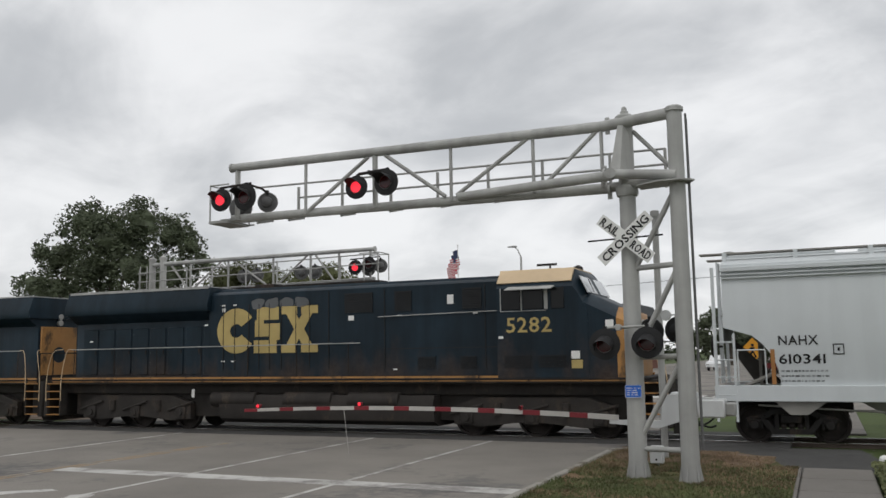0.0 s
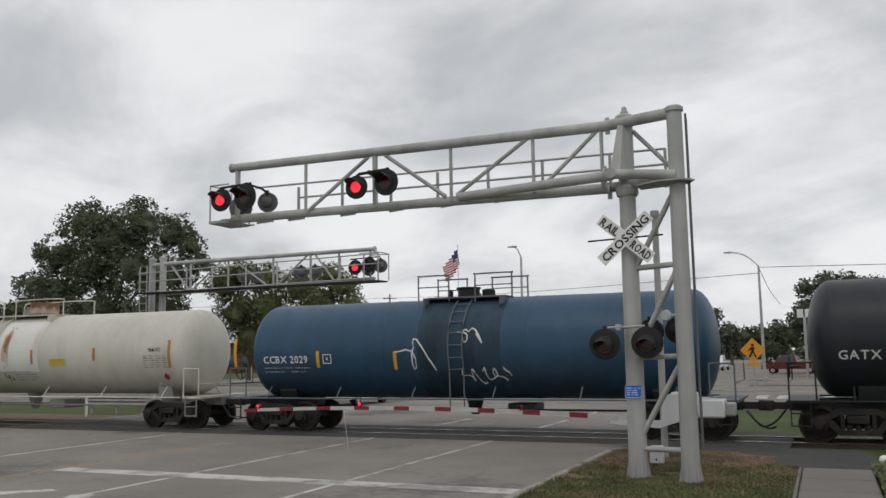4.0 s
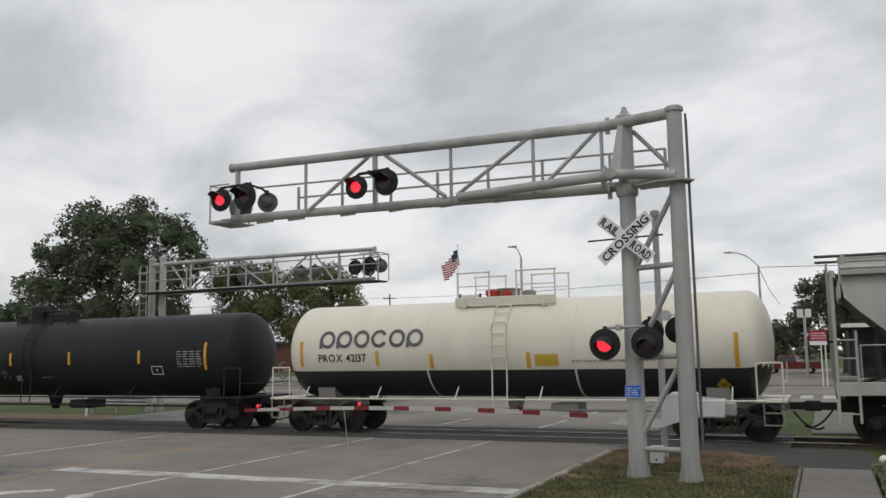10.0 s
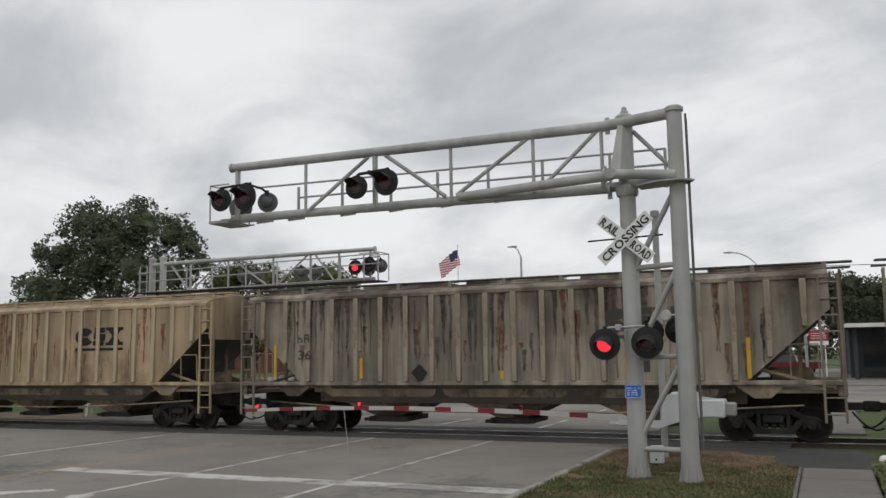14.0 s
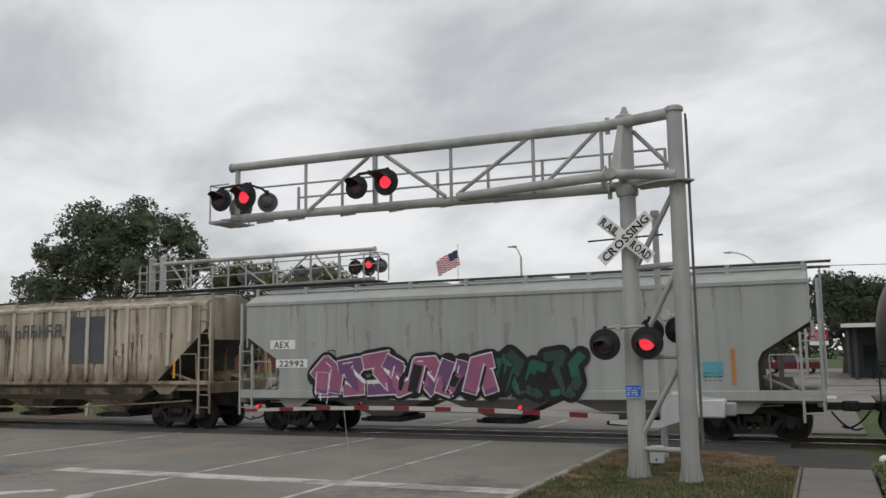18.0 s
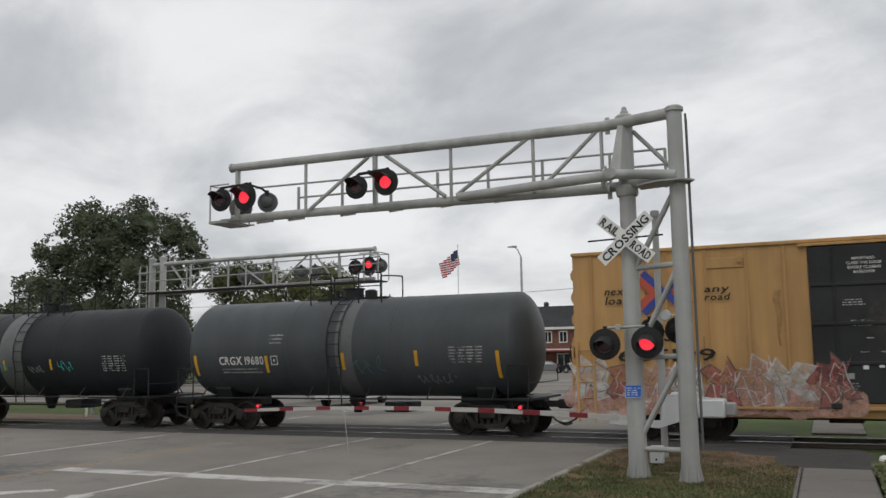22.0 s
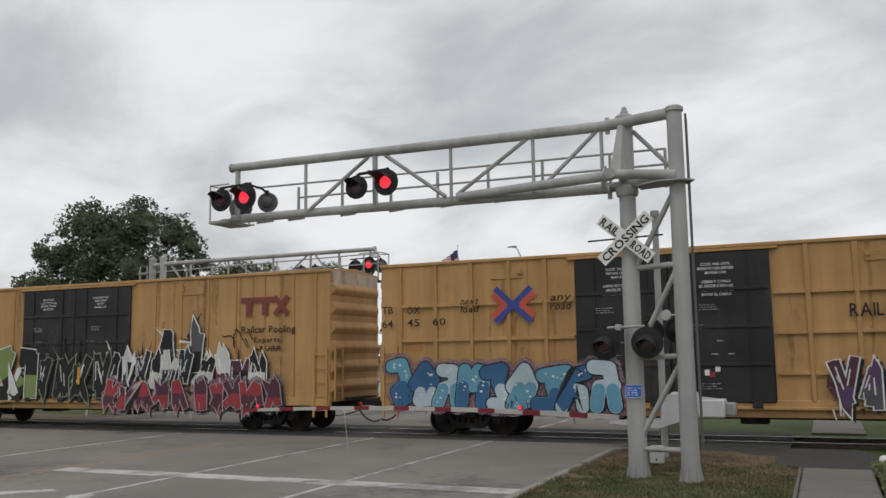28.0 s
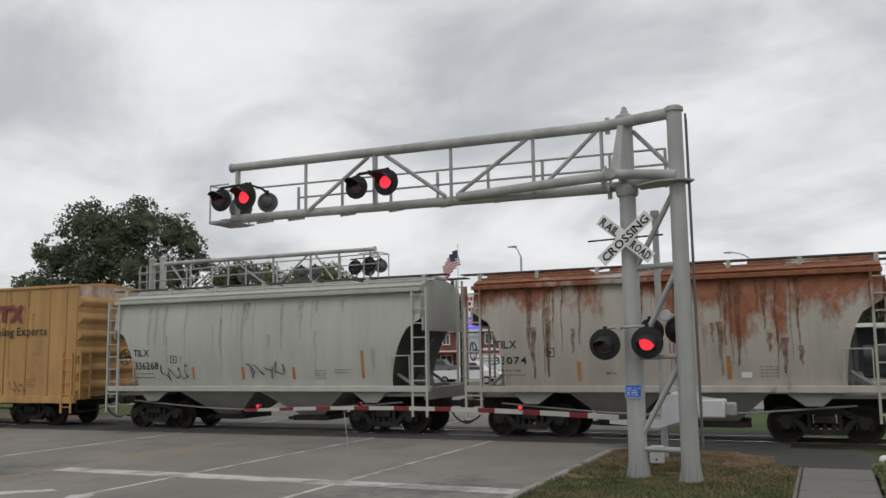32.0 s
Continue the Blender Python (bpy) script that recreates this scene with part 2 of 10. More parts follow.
def write(g, text, x, z, height, face, width=None, italic=0.0):
    """Adds lettering to g with its lower left corner at x, z; face(x, z) gives the surface's y."""
    pen, runs = 0.0, []
    for ch in text:
        if ch == " ":
            pen += .3
            continue
        runs.append((pen, GLYPHS[ch]))
        pen += GLYPHS[ch][2] + .085
    pen -= .085
    sz = height / .73
    sx = sz if width is None else width / pen
    for o, (vs, fs, _) in runs:
        n = len(g.v)
        for a, b in vs:
            px, pz = x + (o + a) * sx + italic * b * sz, z + b * sz
            g.v.append((px, face(px, pz), pz))
        g.f += [tuple(n + i for i in q) for q in fs]
    return g


def bars(g, x, z, w, h, rows, face, rnd, fill=0.8):
    """Small print too fine to read: rows of short plain bars."""
    step = h / rows
    for i in range(rows):
        zz = z + h - (i + 0.75) * step
        xx = x
        while xx < x + w * rnd.uniform(0.75, 1.0):
            l = min(rnd.uniform(0.03, 0.11), x + w - xx)
            if l < 0.02:
                break
            g.quad(*[(a, face(a, b), b) for a, b in ((xx, zz), (xx + l, zz), (xx + l, zz + step * 0.34), (xx, zz + step * 0.34))])
            xx += l + 0.03
    return g


def patch(g, x0, x1, z0, z1, face, nx=1, nz=1):
    for i in range(nx):
        for j in range(nz):
            a, b = x0 + (x1 - x0) * i / nx, x0 + (x1 - x0) * (i + 1) / nx
            c, d = z0 + (z1 - z0) * j / nz, z0 + (z1 - z0) * (j + 1) / nz
            g.quad(*[(p, face(p, q), q) for p, q in ((a, c), (b, c), (b, d), (a, d))])
    return g

# ---- the surfaces of this place ----
M = {
    "galv": mat("galvanised_paint", (0.42, 0.42, 0.405), 0.55, 0.1, 0.14, 2.5, 0.03, streak=0.2),
    "steel_dark": mat("dark_steel", (0.027, 0.025, 0.024), 0.8, 0.0, 0.3, 3, 0.1, dirt=(0.052, 0.038, 0.03), amount=0.3, spec=0.25),
    "steel_rail": mat("rail_steel", (0.09, 0.07, 0.058), 0.55, 0.5, 0.2, 6),
    "rail_top": mat("polished_rail_head", (0.55, 0.55, 0.54), 0.25, 1.0, 0.1, 8, 0.01),
    "black": mat("black_paint", (0.02, 0.0205, 0.022), 0.5, 0, 0.25, 3, spec=0.25),
    "black_matt": mat("matt_black_backing", (0.02, 0.02, 0.021), 0.75, 0, 0.2, 6),
    "board_grey": mat("weathered_running_board", (0.11, 0.108, 0.105), 0.75, 0.2, 0.25, 3, 0.05),
    "concrete": mat("weathered_concrete_road", (0.222, 0.205, 0.183), 0.92, 0, 0.2, 0.5, 0.15, 90, dirt=(0.125, 0.12, 0.115), amount=0.3, spec=0.3),
    "asphalt": mat("worn_asphalt", (0.07, 0.068, 0.066), 0.92, 0, 0.2, 1.0, 0.3, 140, dirt=(0.05, 0.05, 0.05), amount=0.25),
    "walk": mat("pavement_concrete", (0.17, 0.158, 0.143), 0.9, 0, 0.12, 1.2, 0.15, 100),
    "kerb": mat("pale_worn_kerb_concrete", (0.31, 0.295, 0.26), 0.9, 0, 0.15, 1.5, 0.15, 80, dirt=(0.17, 0.15, 0.12), amount=0.25),
    "white_line": mat("worn_white_road_paint", (0.5, 0.49, 0.465), 0.8, 0, 0.12, 2, 0.05, 70, dirt=(0.27, 0.255, 0.24), amount=0.42),
    "yellow_line": mat("worn_yellow_road_paint", (0.30, 0.215, 0.13), 0.85, 0, 0.15, 2, 0.05, 70, dirt=(0.25, 0.23, 0.2), amount=0.55),
    "grass": mat("dry_mown_grass", (0.105, 0.10, 0.042), 0.95, 0, 0.3, 1.6, 0.5, 45, dirt=(0.19, 0.125, 0.075), amount=0.4, spec=0.2),
    "blade": mat("green_grass_blades", (0.1, 0.12, 0.048), 0.9, 0, 0.3, 3, 0.0),
    "straw": mat("dry_straw_grass", (0.235, 0.17, 0.105), 0.9, 0, 0.3, 3, 0.0),
    "grass_green": mat("green_lawn", (0.06, 0.085, 0.022), 0.95, 0, 0.25, 0.8, 0.4, 60),
    "soil": mat("bare_brown_soil", (0.17, 0.122, 0.088), 0.95, 0, 0.25, 2, 0.5, 60),
    "mulch_bits": mat("brown_mulch_chips", (0.27, 0.19, 0.13), 0.95, 0, 0.5, 9, 0.3, 50),
    "ballast": mat("track_ballast", (0.19, 0.175, 0.16), 0.95, 0, 0.35, 4, 0.8, 40),
    "leaf": mat("tree_leaves", (0.105, 0.128, 0.075), 0.7, 0, 0.45, 2.0, 0.0, 10, piece=0.3),
    "leaf_light": mat("light_tree_leaves", (0.15, 0.165, 0.07), 0.7, 0, 0.4, 2.0, 0.0, 10, piece=0.3),
    "bark": mat("grey_bark", (0.09, 0.075, 0.06), 0.95, 0, 0.3, 4, 0.5, 20),
    "white": mat("white_sheet", (0.78, 0.78, 0.76), 0.5, 0, 0.05, 3, 0.0),
    "cabinet": mat("pale_grey_cabinet_paint", (0.60, 0.61, 0.61), 0.45, 0.0, 0.06, 2, 0.0, streak=0.08),
    "blue": mat("blue_sign_sheet", (0.02, 0.13, 0.55), 0.4, 0, 0.05, 3, 0.0),
    "letter_black": mat("black_lettering", (0.012, 0.012, 0.013), 0.6, 0, 0.1, 3, 0.0),
    "letter_white": mat("white_lettering", (0.7, 0.7, 0.68), 0.6, 0, 0.15, 3, 0.0),
    "letter_yellow": mat("faded_yellow_lettering", (0.47, 0.36, 0.14), 0.6, 0, 0.15, 3, 0.0),
    "red_band": mat("red_reflective_band", (0.21, 0.022, 0.03), 0.35, 0, 0.15, 5, 0.0),
    "white_band": mat("white_reflective_band", (0.5, 0.48, 0.45), 0.35, 0, 0.1, 5, 0.0),
    "lit": mat("lit_red_lamp", (0.5, 0.01, 0.02), 0.3, 0, 0.05, 40, 0.0, emit=(1.0, 0.035, 0.06, 1.05)),
    "unlit": mat("dark_red_lamp", (0.05, 0.008, 0.01), 0.15, 0, 0.2, 40, 0.0),
    "lens_back": mat("grey_lamp_back", (0.12, 0.12, 0.12), 0.5, 0, 0.1, 4, 0.0),
    "reflector": mat("yellow_reflector_strip", (0.62, 0.33, 0.03), 0.4, 0, 0.12, 6, 0.0),
    "door_black": mat("dusty_black_door_paint", (0.03, 0.03, 0.032), 0.55, 0, 0.3, 2, 0.02, dirt=(0.05, 0.046, 0.042), amount=0.25, soft=.1, spec=0.25),
    "wheel": mat("rusty_wheel_steel", (0.036, 0.03, 0.027), 0.8, 0.1, 0.35, 6, 0.2, spec=0.3),
    "window": glass("dark_window_glass"),
}

# ---- ground, road and track ----
TY = 24.9          # the track's middle line
GATE_Y = 19.0
KERB_X, ROAD_L = -4.75, -27.5


def ground_and_road():
    g = Geo()
    xs = [-1500, -300, -80, ROAD_L, KERB_X, 20, 80, 300, 1500]
    ys = [-200, -20, 8, 22.6, 27.2, 60, 200, 2500]
    n = len(g.v)
    for y in ys:
        for x in xs:
            g.v.append((x, y, -0.12))
    for j in range(len(ys) - 1):
        for i in range(len(xs) - 1):
            a = j * len(xs) + i
            g.f.append((a, a + 1, a + 1 + len(xs), a + len(xs)))
    solid("ground", g, M["grass_green"], "open green lawn and verge reaching to the horizon", "ground", kind="structure")
    road = Geo().box(ROAD_L, KERB_X, -20, 22.9, -0.6, -0.03)
    solid("road", road, M["concrete"], "wide worn concrete road with faded lane lines", "road", kind="structure")
    far = Geo().box(ROAD_L, KERB_X, 26.9, 400, -0.6, -0.03)
    solid("road_far_side", far, M["concrete"], "concrete road continuing beyond the rail crossing", "road", kind="structure")
    cross = Geo()
    for y0, y1 in ((22.9, 24.05), (24.3, 25.5), (25.75, 26.9)):
        cross.box(ROAD_L, -0.9, y0, y1, -0.5, -0.015)
    solid("crossing_surface", cross, M["asphalt"], "asphalt crossing panels between the rails", "road", kind="structure")
    apron = Geo().prism([(-4.75, 22.9), (.62, 22.9), (.8, 22.0), (.93, 20.8), (.9, 19.6), (.75, 18.55), (-.55, 18.6), (-.86, 18.7), (-1.02, 19.4), (-1.15, 20.2), (-1.9, 20.95), (-2.75, 21.15), (-4.75, 21.5)], "z", -0.5, -0.02)
    solid("asphalt_apron", apron, M["asphalt"], "dark asphalt walkway apron beside the tracks", "pavement", kind="structure")
    verge = Geo().prism([(KERB_X + 0.12, 8), (KERB_X + 0.12, 20.6), (-4.1, 21.4), (-2.75, 21.1), (-1.9, 20.95), (-1.15, 20.2), (-1.02, 19.4), (-.86, 18.7), (-0.6, 18.6), (-0.6, 8)], "z", -0.5, 0.05)
    solid("verge", verge, M["grass"], "patchy dry grass verge inside the kerb", "grass", kind="structure")
    v2 = Geo().prism([(0.75, 8), (0.75, 18.5), (.95, 19.6), (1.0, 20.4), (40, 20.4), (40, 8)], "z", -0.5, 0.05)
    solid("verge_east", v2, M["grass_green"], "green grass verge beside the footpath", "grass", kind="structure")
    pv = Geo()
    for i in range(8):
        pv.box(-0.53, 0.69, 18.58 - 1.5 * (i + 1) + 0.02, 18.58 - 1.5 * i, -0.4, 0.06, 0.03)
        pv.box(-0.6, -0.54, 18.56 - 1.5 * (i + 1) + 0.02, 18.56 - 1.5 * i, -0.4, 0.075, 0.02)
    solid("pavement", pv, M["walk"], "pale concrete footpath slabs", "pavement", kind="structure")
    kerb = Geo()
    for i in range(9):
        y0 = 6.0 + 1.6 * i
        kerb.box(KERB_X - 0.02, KERB_X + 0.13, y0, min(y0 + 1.58, 20.6), -0.4, 0.1, 0.03)
    kerb.loft([[(-4.77, 20.6, -.3), (-4.62, 20.6, -.3), (-4.62, 20.6, .1), (-4.77, 20.6, .1)], [(-4.35, 21.45, -.3), (-4.25, 21.33, -.3), (-4.25, 21.33, .06), (-4.35, 21.45, .06)]])
    solid("kerb", kerb, M["kerb"], "worn pale concrete kerb along the road", "kerb", kind="structure")
    # painted lines
    w = Geo()
    w.box(-15.5, -4.9, 14.35, 14.9, -0.05, -0.024)
    solid("stop_line", w, M["white_line"], "broad worn white stop line across the lanes", "road marking", kind="structure")
    for x, y0, y1 in ((-8.5, 3, 23.9), (-12.15, 3, 23.9), (-19.1, 3, 23.6)):
        ln = Geo()
        ln.box(x - 0.055, x + 0.055, y0, y1, -0.05, -0.025)
        for k in range(2):
            ln.box(x - 0.06, x + 0.06, 27.2 + 6 * k, 30.5 + 6 * k, -0.05, -0.025)
        solid("lane_line", ln, M["white_line"], "thin worn white lane line", "road marking", group="lane lines", kind="structure")
    for dx in (0.0, 0.24):
        yl = Geo().box(-15.75 + dx, -15.63 + dx, 3, 20.6, -0.05, -0.025)
        solid("centre_line", yl, M["yellow_line"], "faded yellow centre line on the road", "road marking", kind="structure")
    ar = Geo().prism([(-14.1, 11.0), (-13.0, 12.2), (-13.25, 12.3), (-14.4, 11.4)], "z", -0.05, -0.024)
    ar.prism([(-12.35, 11.9), (-11.95, 12.05), (-11.6, 11.3), (-12.0, 11.2)], "z", -0.05, -0.024)
    solid("arrow_marking", ar, M["white_line"], "part of a worn white road arrow", "road marking", kind="structure")
    # the track
    bed = Geo().prism([(22.3, -0.5), (22.95, -0.16), (26.85, -0.16), (27.6, -0.5)], "x", -400, ROAD_L)
    bed.prism([(22.3, -0.5), (22.95, -0.16), (26.85, -0.16), (27.6, -0.5)], "x", -0.9, 400)
    solid("ballast_bed", bed, M["ballast"], "grey stone ballast under the track", "ballast", kind="structure")
    for y in (TY - 0.7525, TY + 0.7525):
        rail = Geo().prism([(y - .07, -.17), (y + .07, -.17), (y + .07, -.15), (y + .012, -.13), (y + .012, -.05), (y + .037, -.035), (y + .037, -.004), (y - .037, -.004), (y - .037, -.035), (y - .012, -.05), (y - .012, -.13), (y - .07, -.15)], "x", -400, 400)
        r = solid("rail", rail, M["steel_rail"], "rusty steel rail with a polished head", "rail", group="rails of the track", kind="structure")
        part("rail_head", Geo().box(-400, 400, y - .033, y + .033, -.004, 0), M["rail_top"], r)


ground_and_road()


# ---- crossing signals ----
LAMPS = []   # (lens object, pose in its parent, set: 0 or 1)


# spells in which the lamps of each set show light
ARM, MAST, FAR, ALWAYS, NEVER = ((0, 11.2), (16.4, 32)), ((7.9, 25.3), (30.8, 32)), ((0, 5.8), (13.4, 29.0)), ((0, 32),), ()


def flasher(parent, o, yaw, phase, scale=1.0, name="flasher", spells=NEVER, deep=False, reach=.27, droop=.1):
    """A round black backing with a hooded red lens, facing -y turned by yaw degrees; returns the backing."""
    R = pose(*o, 0, 0, yaw)
    s = scale
    g = Geo().turn([(0.03, 0.02), (0.03, 0.26 * s), (0.0, 0.28 * s), (-0.015, 0.28 * s), (-0.02, 0.24 * s), (-0.03, 0.17 * s)], "y", n=28)
    g.turn([(0.03, 0.15 * s), (0.16, 0.13 * s), (0.2, 0.06 * s)], "y", n=16)
    back = part(name, g, M["lens_back"] if name == "rear_flasher" else M["black_matt"], parent, "round grey lamp back" if name == "rear_flasher" else "round black lamp backing", at=R)
    part("lamp_neck", Geo().tube((0, .05, .2 * s), (0, .05, .3 * s), .03, n=8).turn([(.28 * s, .04), (.32 * s, .04)], "z", (0, .05, 0), 8), M["black_matt"], back)
    hood = Geo()
    n = 14
    rings = []
    for t, r in ((-0.03, 0.165 * s), (-0.12, 0.168 * s), (-0.38 if deep else -reach, 0.172 * s)):
        rings.append((t, r))
    span = [math.pi * (-0.02 + 1.04 * i / n) for i in range(n + 1)]
    outer = [[(r * math.cos(a), t if math.sin(a) > 0.5 else max(t, -0.1 - .3 * max(0.0, math.sin(a))), r * math.sin(a) - (.3 if deep else droop) * -t) for a in span] for t, r in rings]
    inner = [[(x * 0.95, y, z * 0.95) for x, y, z in ring] for ring in outer[::-1]]
    hood.loft(outer + inner, cap=False, closed=False)
    part("hood", hood, M["black_matt"], back)
    lens = Geo().turn([(-0.014, 0.01), (-0.012, 0.12 * s), (0.0, 0.132 * s)], "y", n=24)
    dark = Geo().turn([(0.0, 0.132 * s), (0.012, 0.12 * s), (0.014, 0.01)], "y", n=24)
    g2 = Geo(); g2.v = lens.v + dark.v; g2.f = lens.f + [tuple(i + len(lens.v) for i in q) for q in dark.f]
    me = g2.mesh("lens", M["lit"])
    me.materials.append(M["unlit"])
    for p in me.polygons[len(lens.f):]:
        p.material_index = 1
    ob = part("lens", me, None, back, "round red signal lens", at=pose(0, -0.045, 0))
    # added grey ring, standing in for the reflection along the lens edge
    part("lens_rim", Geo().turn([(-.03, .134 * s), (-.06, .137 * s), (-.06, .146 * s), (-.03, .15 * s)], "y", n=24, cap=False), M["lens_back"], back)
    LAMPS.append((ob, phase, spells))
    return back


def near_signal():
    sig = thing("cantilever_signal", "grey tubular steel cantilever signal with walkway over the road", "railway signal")
    G = M["galv"]
    ax, ay, bx, by = -3.25, 16.4, -2.27, 16.05
    for name, x, y, top, r in (("mast", ax, ay, 6.78, 0.16), ("mast", bx, by, 6.74, 0.15)):
        g = Geo().tube((x, y, 0.0), (x, y, top), r * 1.08, r * 0.92, 20)
        g.turn([(top - .05, r * 1.12), (top + .02, r * 1.12), (top + .05, r * 0.9)], "z", (x, y, 0), 20)
        for a in range(6):
            c, s = math.cos(a * math.pi / 3 + .3), math.sin(a * math.pi / 3 + .3)
            px, py = -s * 0.012, c * 0.012
            g.loft([[(x + c * r + px, y + s * r + py, 0.0), (x + c * (r + .075) + px, y + s * (r + .075) + py, 0.0), (x + c * r + px, y + s * r + py, .42)],
                    [(x + c * r - px, y + s * r - py, 0.0), (x + c * (r + .075) - px, y + s * (r + .075) - py, 0.0), (x + c * r - px, y + s * r - py, .42)]])
        part(name, g, G, sig)
    part("mast_cap", Geo().turn([(6.8, 0.08), (6.9, 0.08), (6.92, 0.055), (6.97, 0.05), (7.0, 0.02)], "z", (ax, ay, 0), 14), G, sig)
    zt, zb = 6.66, 5.47
    part("top_chord", Geo().tube((bx, by, zt + .02), (-3.7, ay, zt), 0.11, 0.105, 20).tube((-3.6, ay, zt), (-12.38, ay, zt + .05), 0.105, 0.095, 20).turn([(-0.03, 0.105), (0.02, 0.105)], "x", (-12.38, ay, zt + .05), 20), G, sig)
    part("bottom_chord", Geo().tube((bx, by, zb), (-3.7, ay + .1, zb - .01), 0.095, n=16).tube((-3.6, ay + .1, zb - .01), (-12.42, ay + .1, zb + .06), 0.105, 0.092, 18), G, sig)
    part("near_bottom_chord", Geo().tube((-3.45, ay - .42, 5.6), (-6.7, ay - .02, 5.54), 0.1, 0.085, 16).tube((-3.5, ay - .42, 5.63), (bx, by - .1, 5.5), 0.09, n=14).turn([(-0.09, 0.1), (0.09, 0.1)], "y", (-3.45, ay - .42, 5.63), 14), G, sig)
    part("collar", Geo().turn([(5.25, .19), (5.3, .21), (5.4, .21), (5.45, .19)], "z", (ax, ay, 0), 20).loft([[(ax - .24, ay - .42, 5.6), (ax - .04, ay - .42, 5.6), (ax + .16, ay - .05, 5.6), (ax - .16, ay - .05, 5.6)], [(ax - .1, ay - .18, 6.6), (ax + .0, ay - .18, 6.6), (ax + .12, ay - .05, 6.6), (ax - .12, ay - .05, 6.6)]]), G, sig)
    for z in (zt, 5.63, zb - .08):
        part("clamp", Geo().turn([(-.02, .12), (.02, .12)], "x", (-3.58, ay - (.4 if z == 5.63 else 0), z), 12).box(-3.62, -3.54, ay - .03 - (.4 if z == 5.63 else 0), ay + .03 - (.4 if z == 5.63 else 0), z - .16, z + .16), G, sig)
    part("platform_plate", Geo().prism([(-3.0, 16.0), (-2.6, 15.72), (-2.15, 15.72), (-1.95, 15.95), (-2.1, 16.25), (-3.0, 16.45)], "z", 5.36, 5.39), G, sig)
    for x in (-12.22, -10.38, -8.64, -6.87, -5.09, -3.71):
        part("post", Geo().tube((x, ay, zb), (x, ay, zt), 0.06 if x in (-12.22, -8.64) else 0.036, n=10), G, sig)
    for x, z, x2, z2 in ((-10.3, 5.55, -8.8, 6.6), (-8.4, 6.6, -7.0, 5.58), (-6.75, 5.58, -5.2, 6.6), (-4.9, 5.6, -3.8, 6.58), (-3.1, 6.5, -2.3, 5.6)):
        part("diagonal", Geo().tube((x, ay, z), (x2, ay, z2), 0.042, n=10), G, sig)
    yb = ay + 0.75
    for x, z, z2 in ((-12.25, 6.36, 6.27), (-11.05, 6.02, 5.96)):
        part("hand_rail", Geo().tube((x, yb, z), (-2.62, yb, z2), 0.024, n=8), G, sig)
    for x in (-11.05, -9.88, -8.64, -7.5, -6.33, -5.13, -3.72, -2.63):
        part("rail_post", Geo().box(x - .028, x + .028, yb - .02, yb + .02, 5.5, 6.27), G, sig)
    for yy in (ay + .28, ay + .45, ay + .62, yb):
        part("walkway_bar", Geo().box(-12.9, -3.6, yy - .02, yy + .02, 5.54, 5.58), G, sig)
    for x in (-11.75, -10.9, -9.55, -8.35, -7.15, -5.95, -4.7):
        part("walkway_bracket", Geo().prism([(ay + .1, 5.53), (yb, 5.53), (yb, 5.5), (ay + .12, 5.365)], "x", x - .02, x + .02), G, sig)
    # end basket
    b = Geo()
    for z in (5.46, 6.32):
        b.path([(-12.25, ay + .7, z), (-12.92, ay + .7, z), (-12.92, ay - .1, z), (-12.4, ay - .1, z)], 0.018)
    for x, y in ((-12.92, ay + .7), (-12.92, ay - .1), (-12.4, ay + .7)):
        b.tube((x, y, 5.44), (x, y, 6.32), 0.018)
    b.box(-12.94, -12.4, ay - .12, ay + .7, 5.42, 5.48)
    part("end_basket", b, G, sig)
    # bracing between the masts
    for z in (3.87, 2.22, 0.57):
        part("strut", Geo().tube((ax, ay, z), (bx, by, z + .02), 0.05 if z < 3 else 0.055, n=10), G, sig)
    for p, q in (((ax + .1, ay - .05, 3.85), (bx - .05, by, 5.25)), ((ax + .1, ay - .05, 2.35), (bx - .1, by, 3.75)), ((ax + .1, ay - .05, 0.8), (bx - .1, by, 2.1))):
        part("brace", Geo().tube(p, q, 0.05, n=10), G, sig)
    # ladder up the right mast
    lx, ly = -2.06, 16.12
    part("ladder_rail", Geo().tube((lx, ly, 0.6), (lx - .02, ly, 6.65), 0.022, n=6), M["lens_back"], sig)
    part("ladder_rail", Geo().tube((lx - .04, ly + .38, 0.6), (lx - .06, ly + .38, 6.65), 0.022, n=6), M["lens_back"], sig)
    rung = Geo().tube((0, 0, 0), (-.05, .38, 0), 0.014, n=6).mesh("rung", M["galv"])
    for i in range(20):
        part("rung", rung, None, sig, at=pose(lx - .01, ly, 0.8 + i * 0.3))
    # crossbuck
    face = lambda x, z: -0.012

    def bold(text, x, z, h, w):
        g = Geo()
        for k, (dx, dz) in enumerate(((-.003, -.002), (.003, .002))):
            write(g, text, x + dx, z + dz, h, lambda a, c, k=k: -.011 - .0006 * k, width=w)
        return g
    cb = pose(-3.27, 16.14, 4.42, 0, 0, -4)
    for ang, words in ((-40, ("RAIL", "ROAD")), (41, ("CROSSING",))):
        bl = part("crossbuck_blade", Geo().box(-.62, .62, -.006, .006, -.115, .115), M["white"], sig, "white crossing sign blade", at=cb @ pose(0, -0.02 if ang > 0 else 0, 0, 0, -ang, 0))
        g = Geo()
        if len(words) == 2:
            part("lettering", bold("RAIL", -.57, -.08, .16, .4), M["letter_black"], bl, "black capitals")
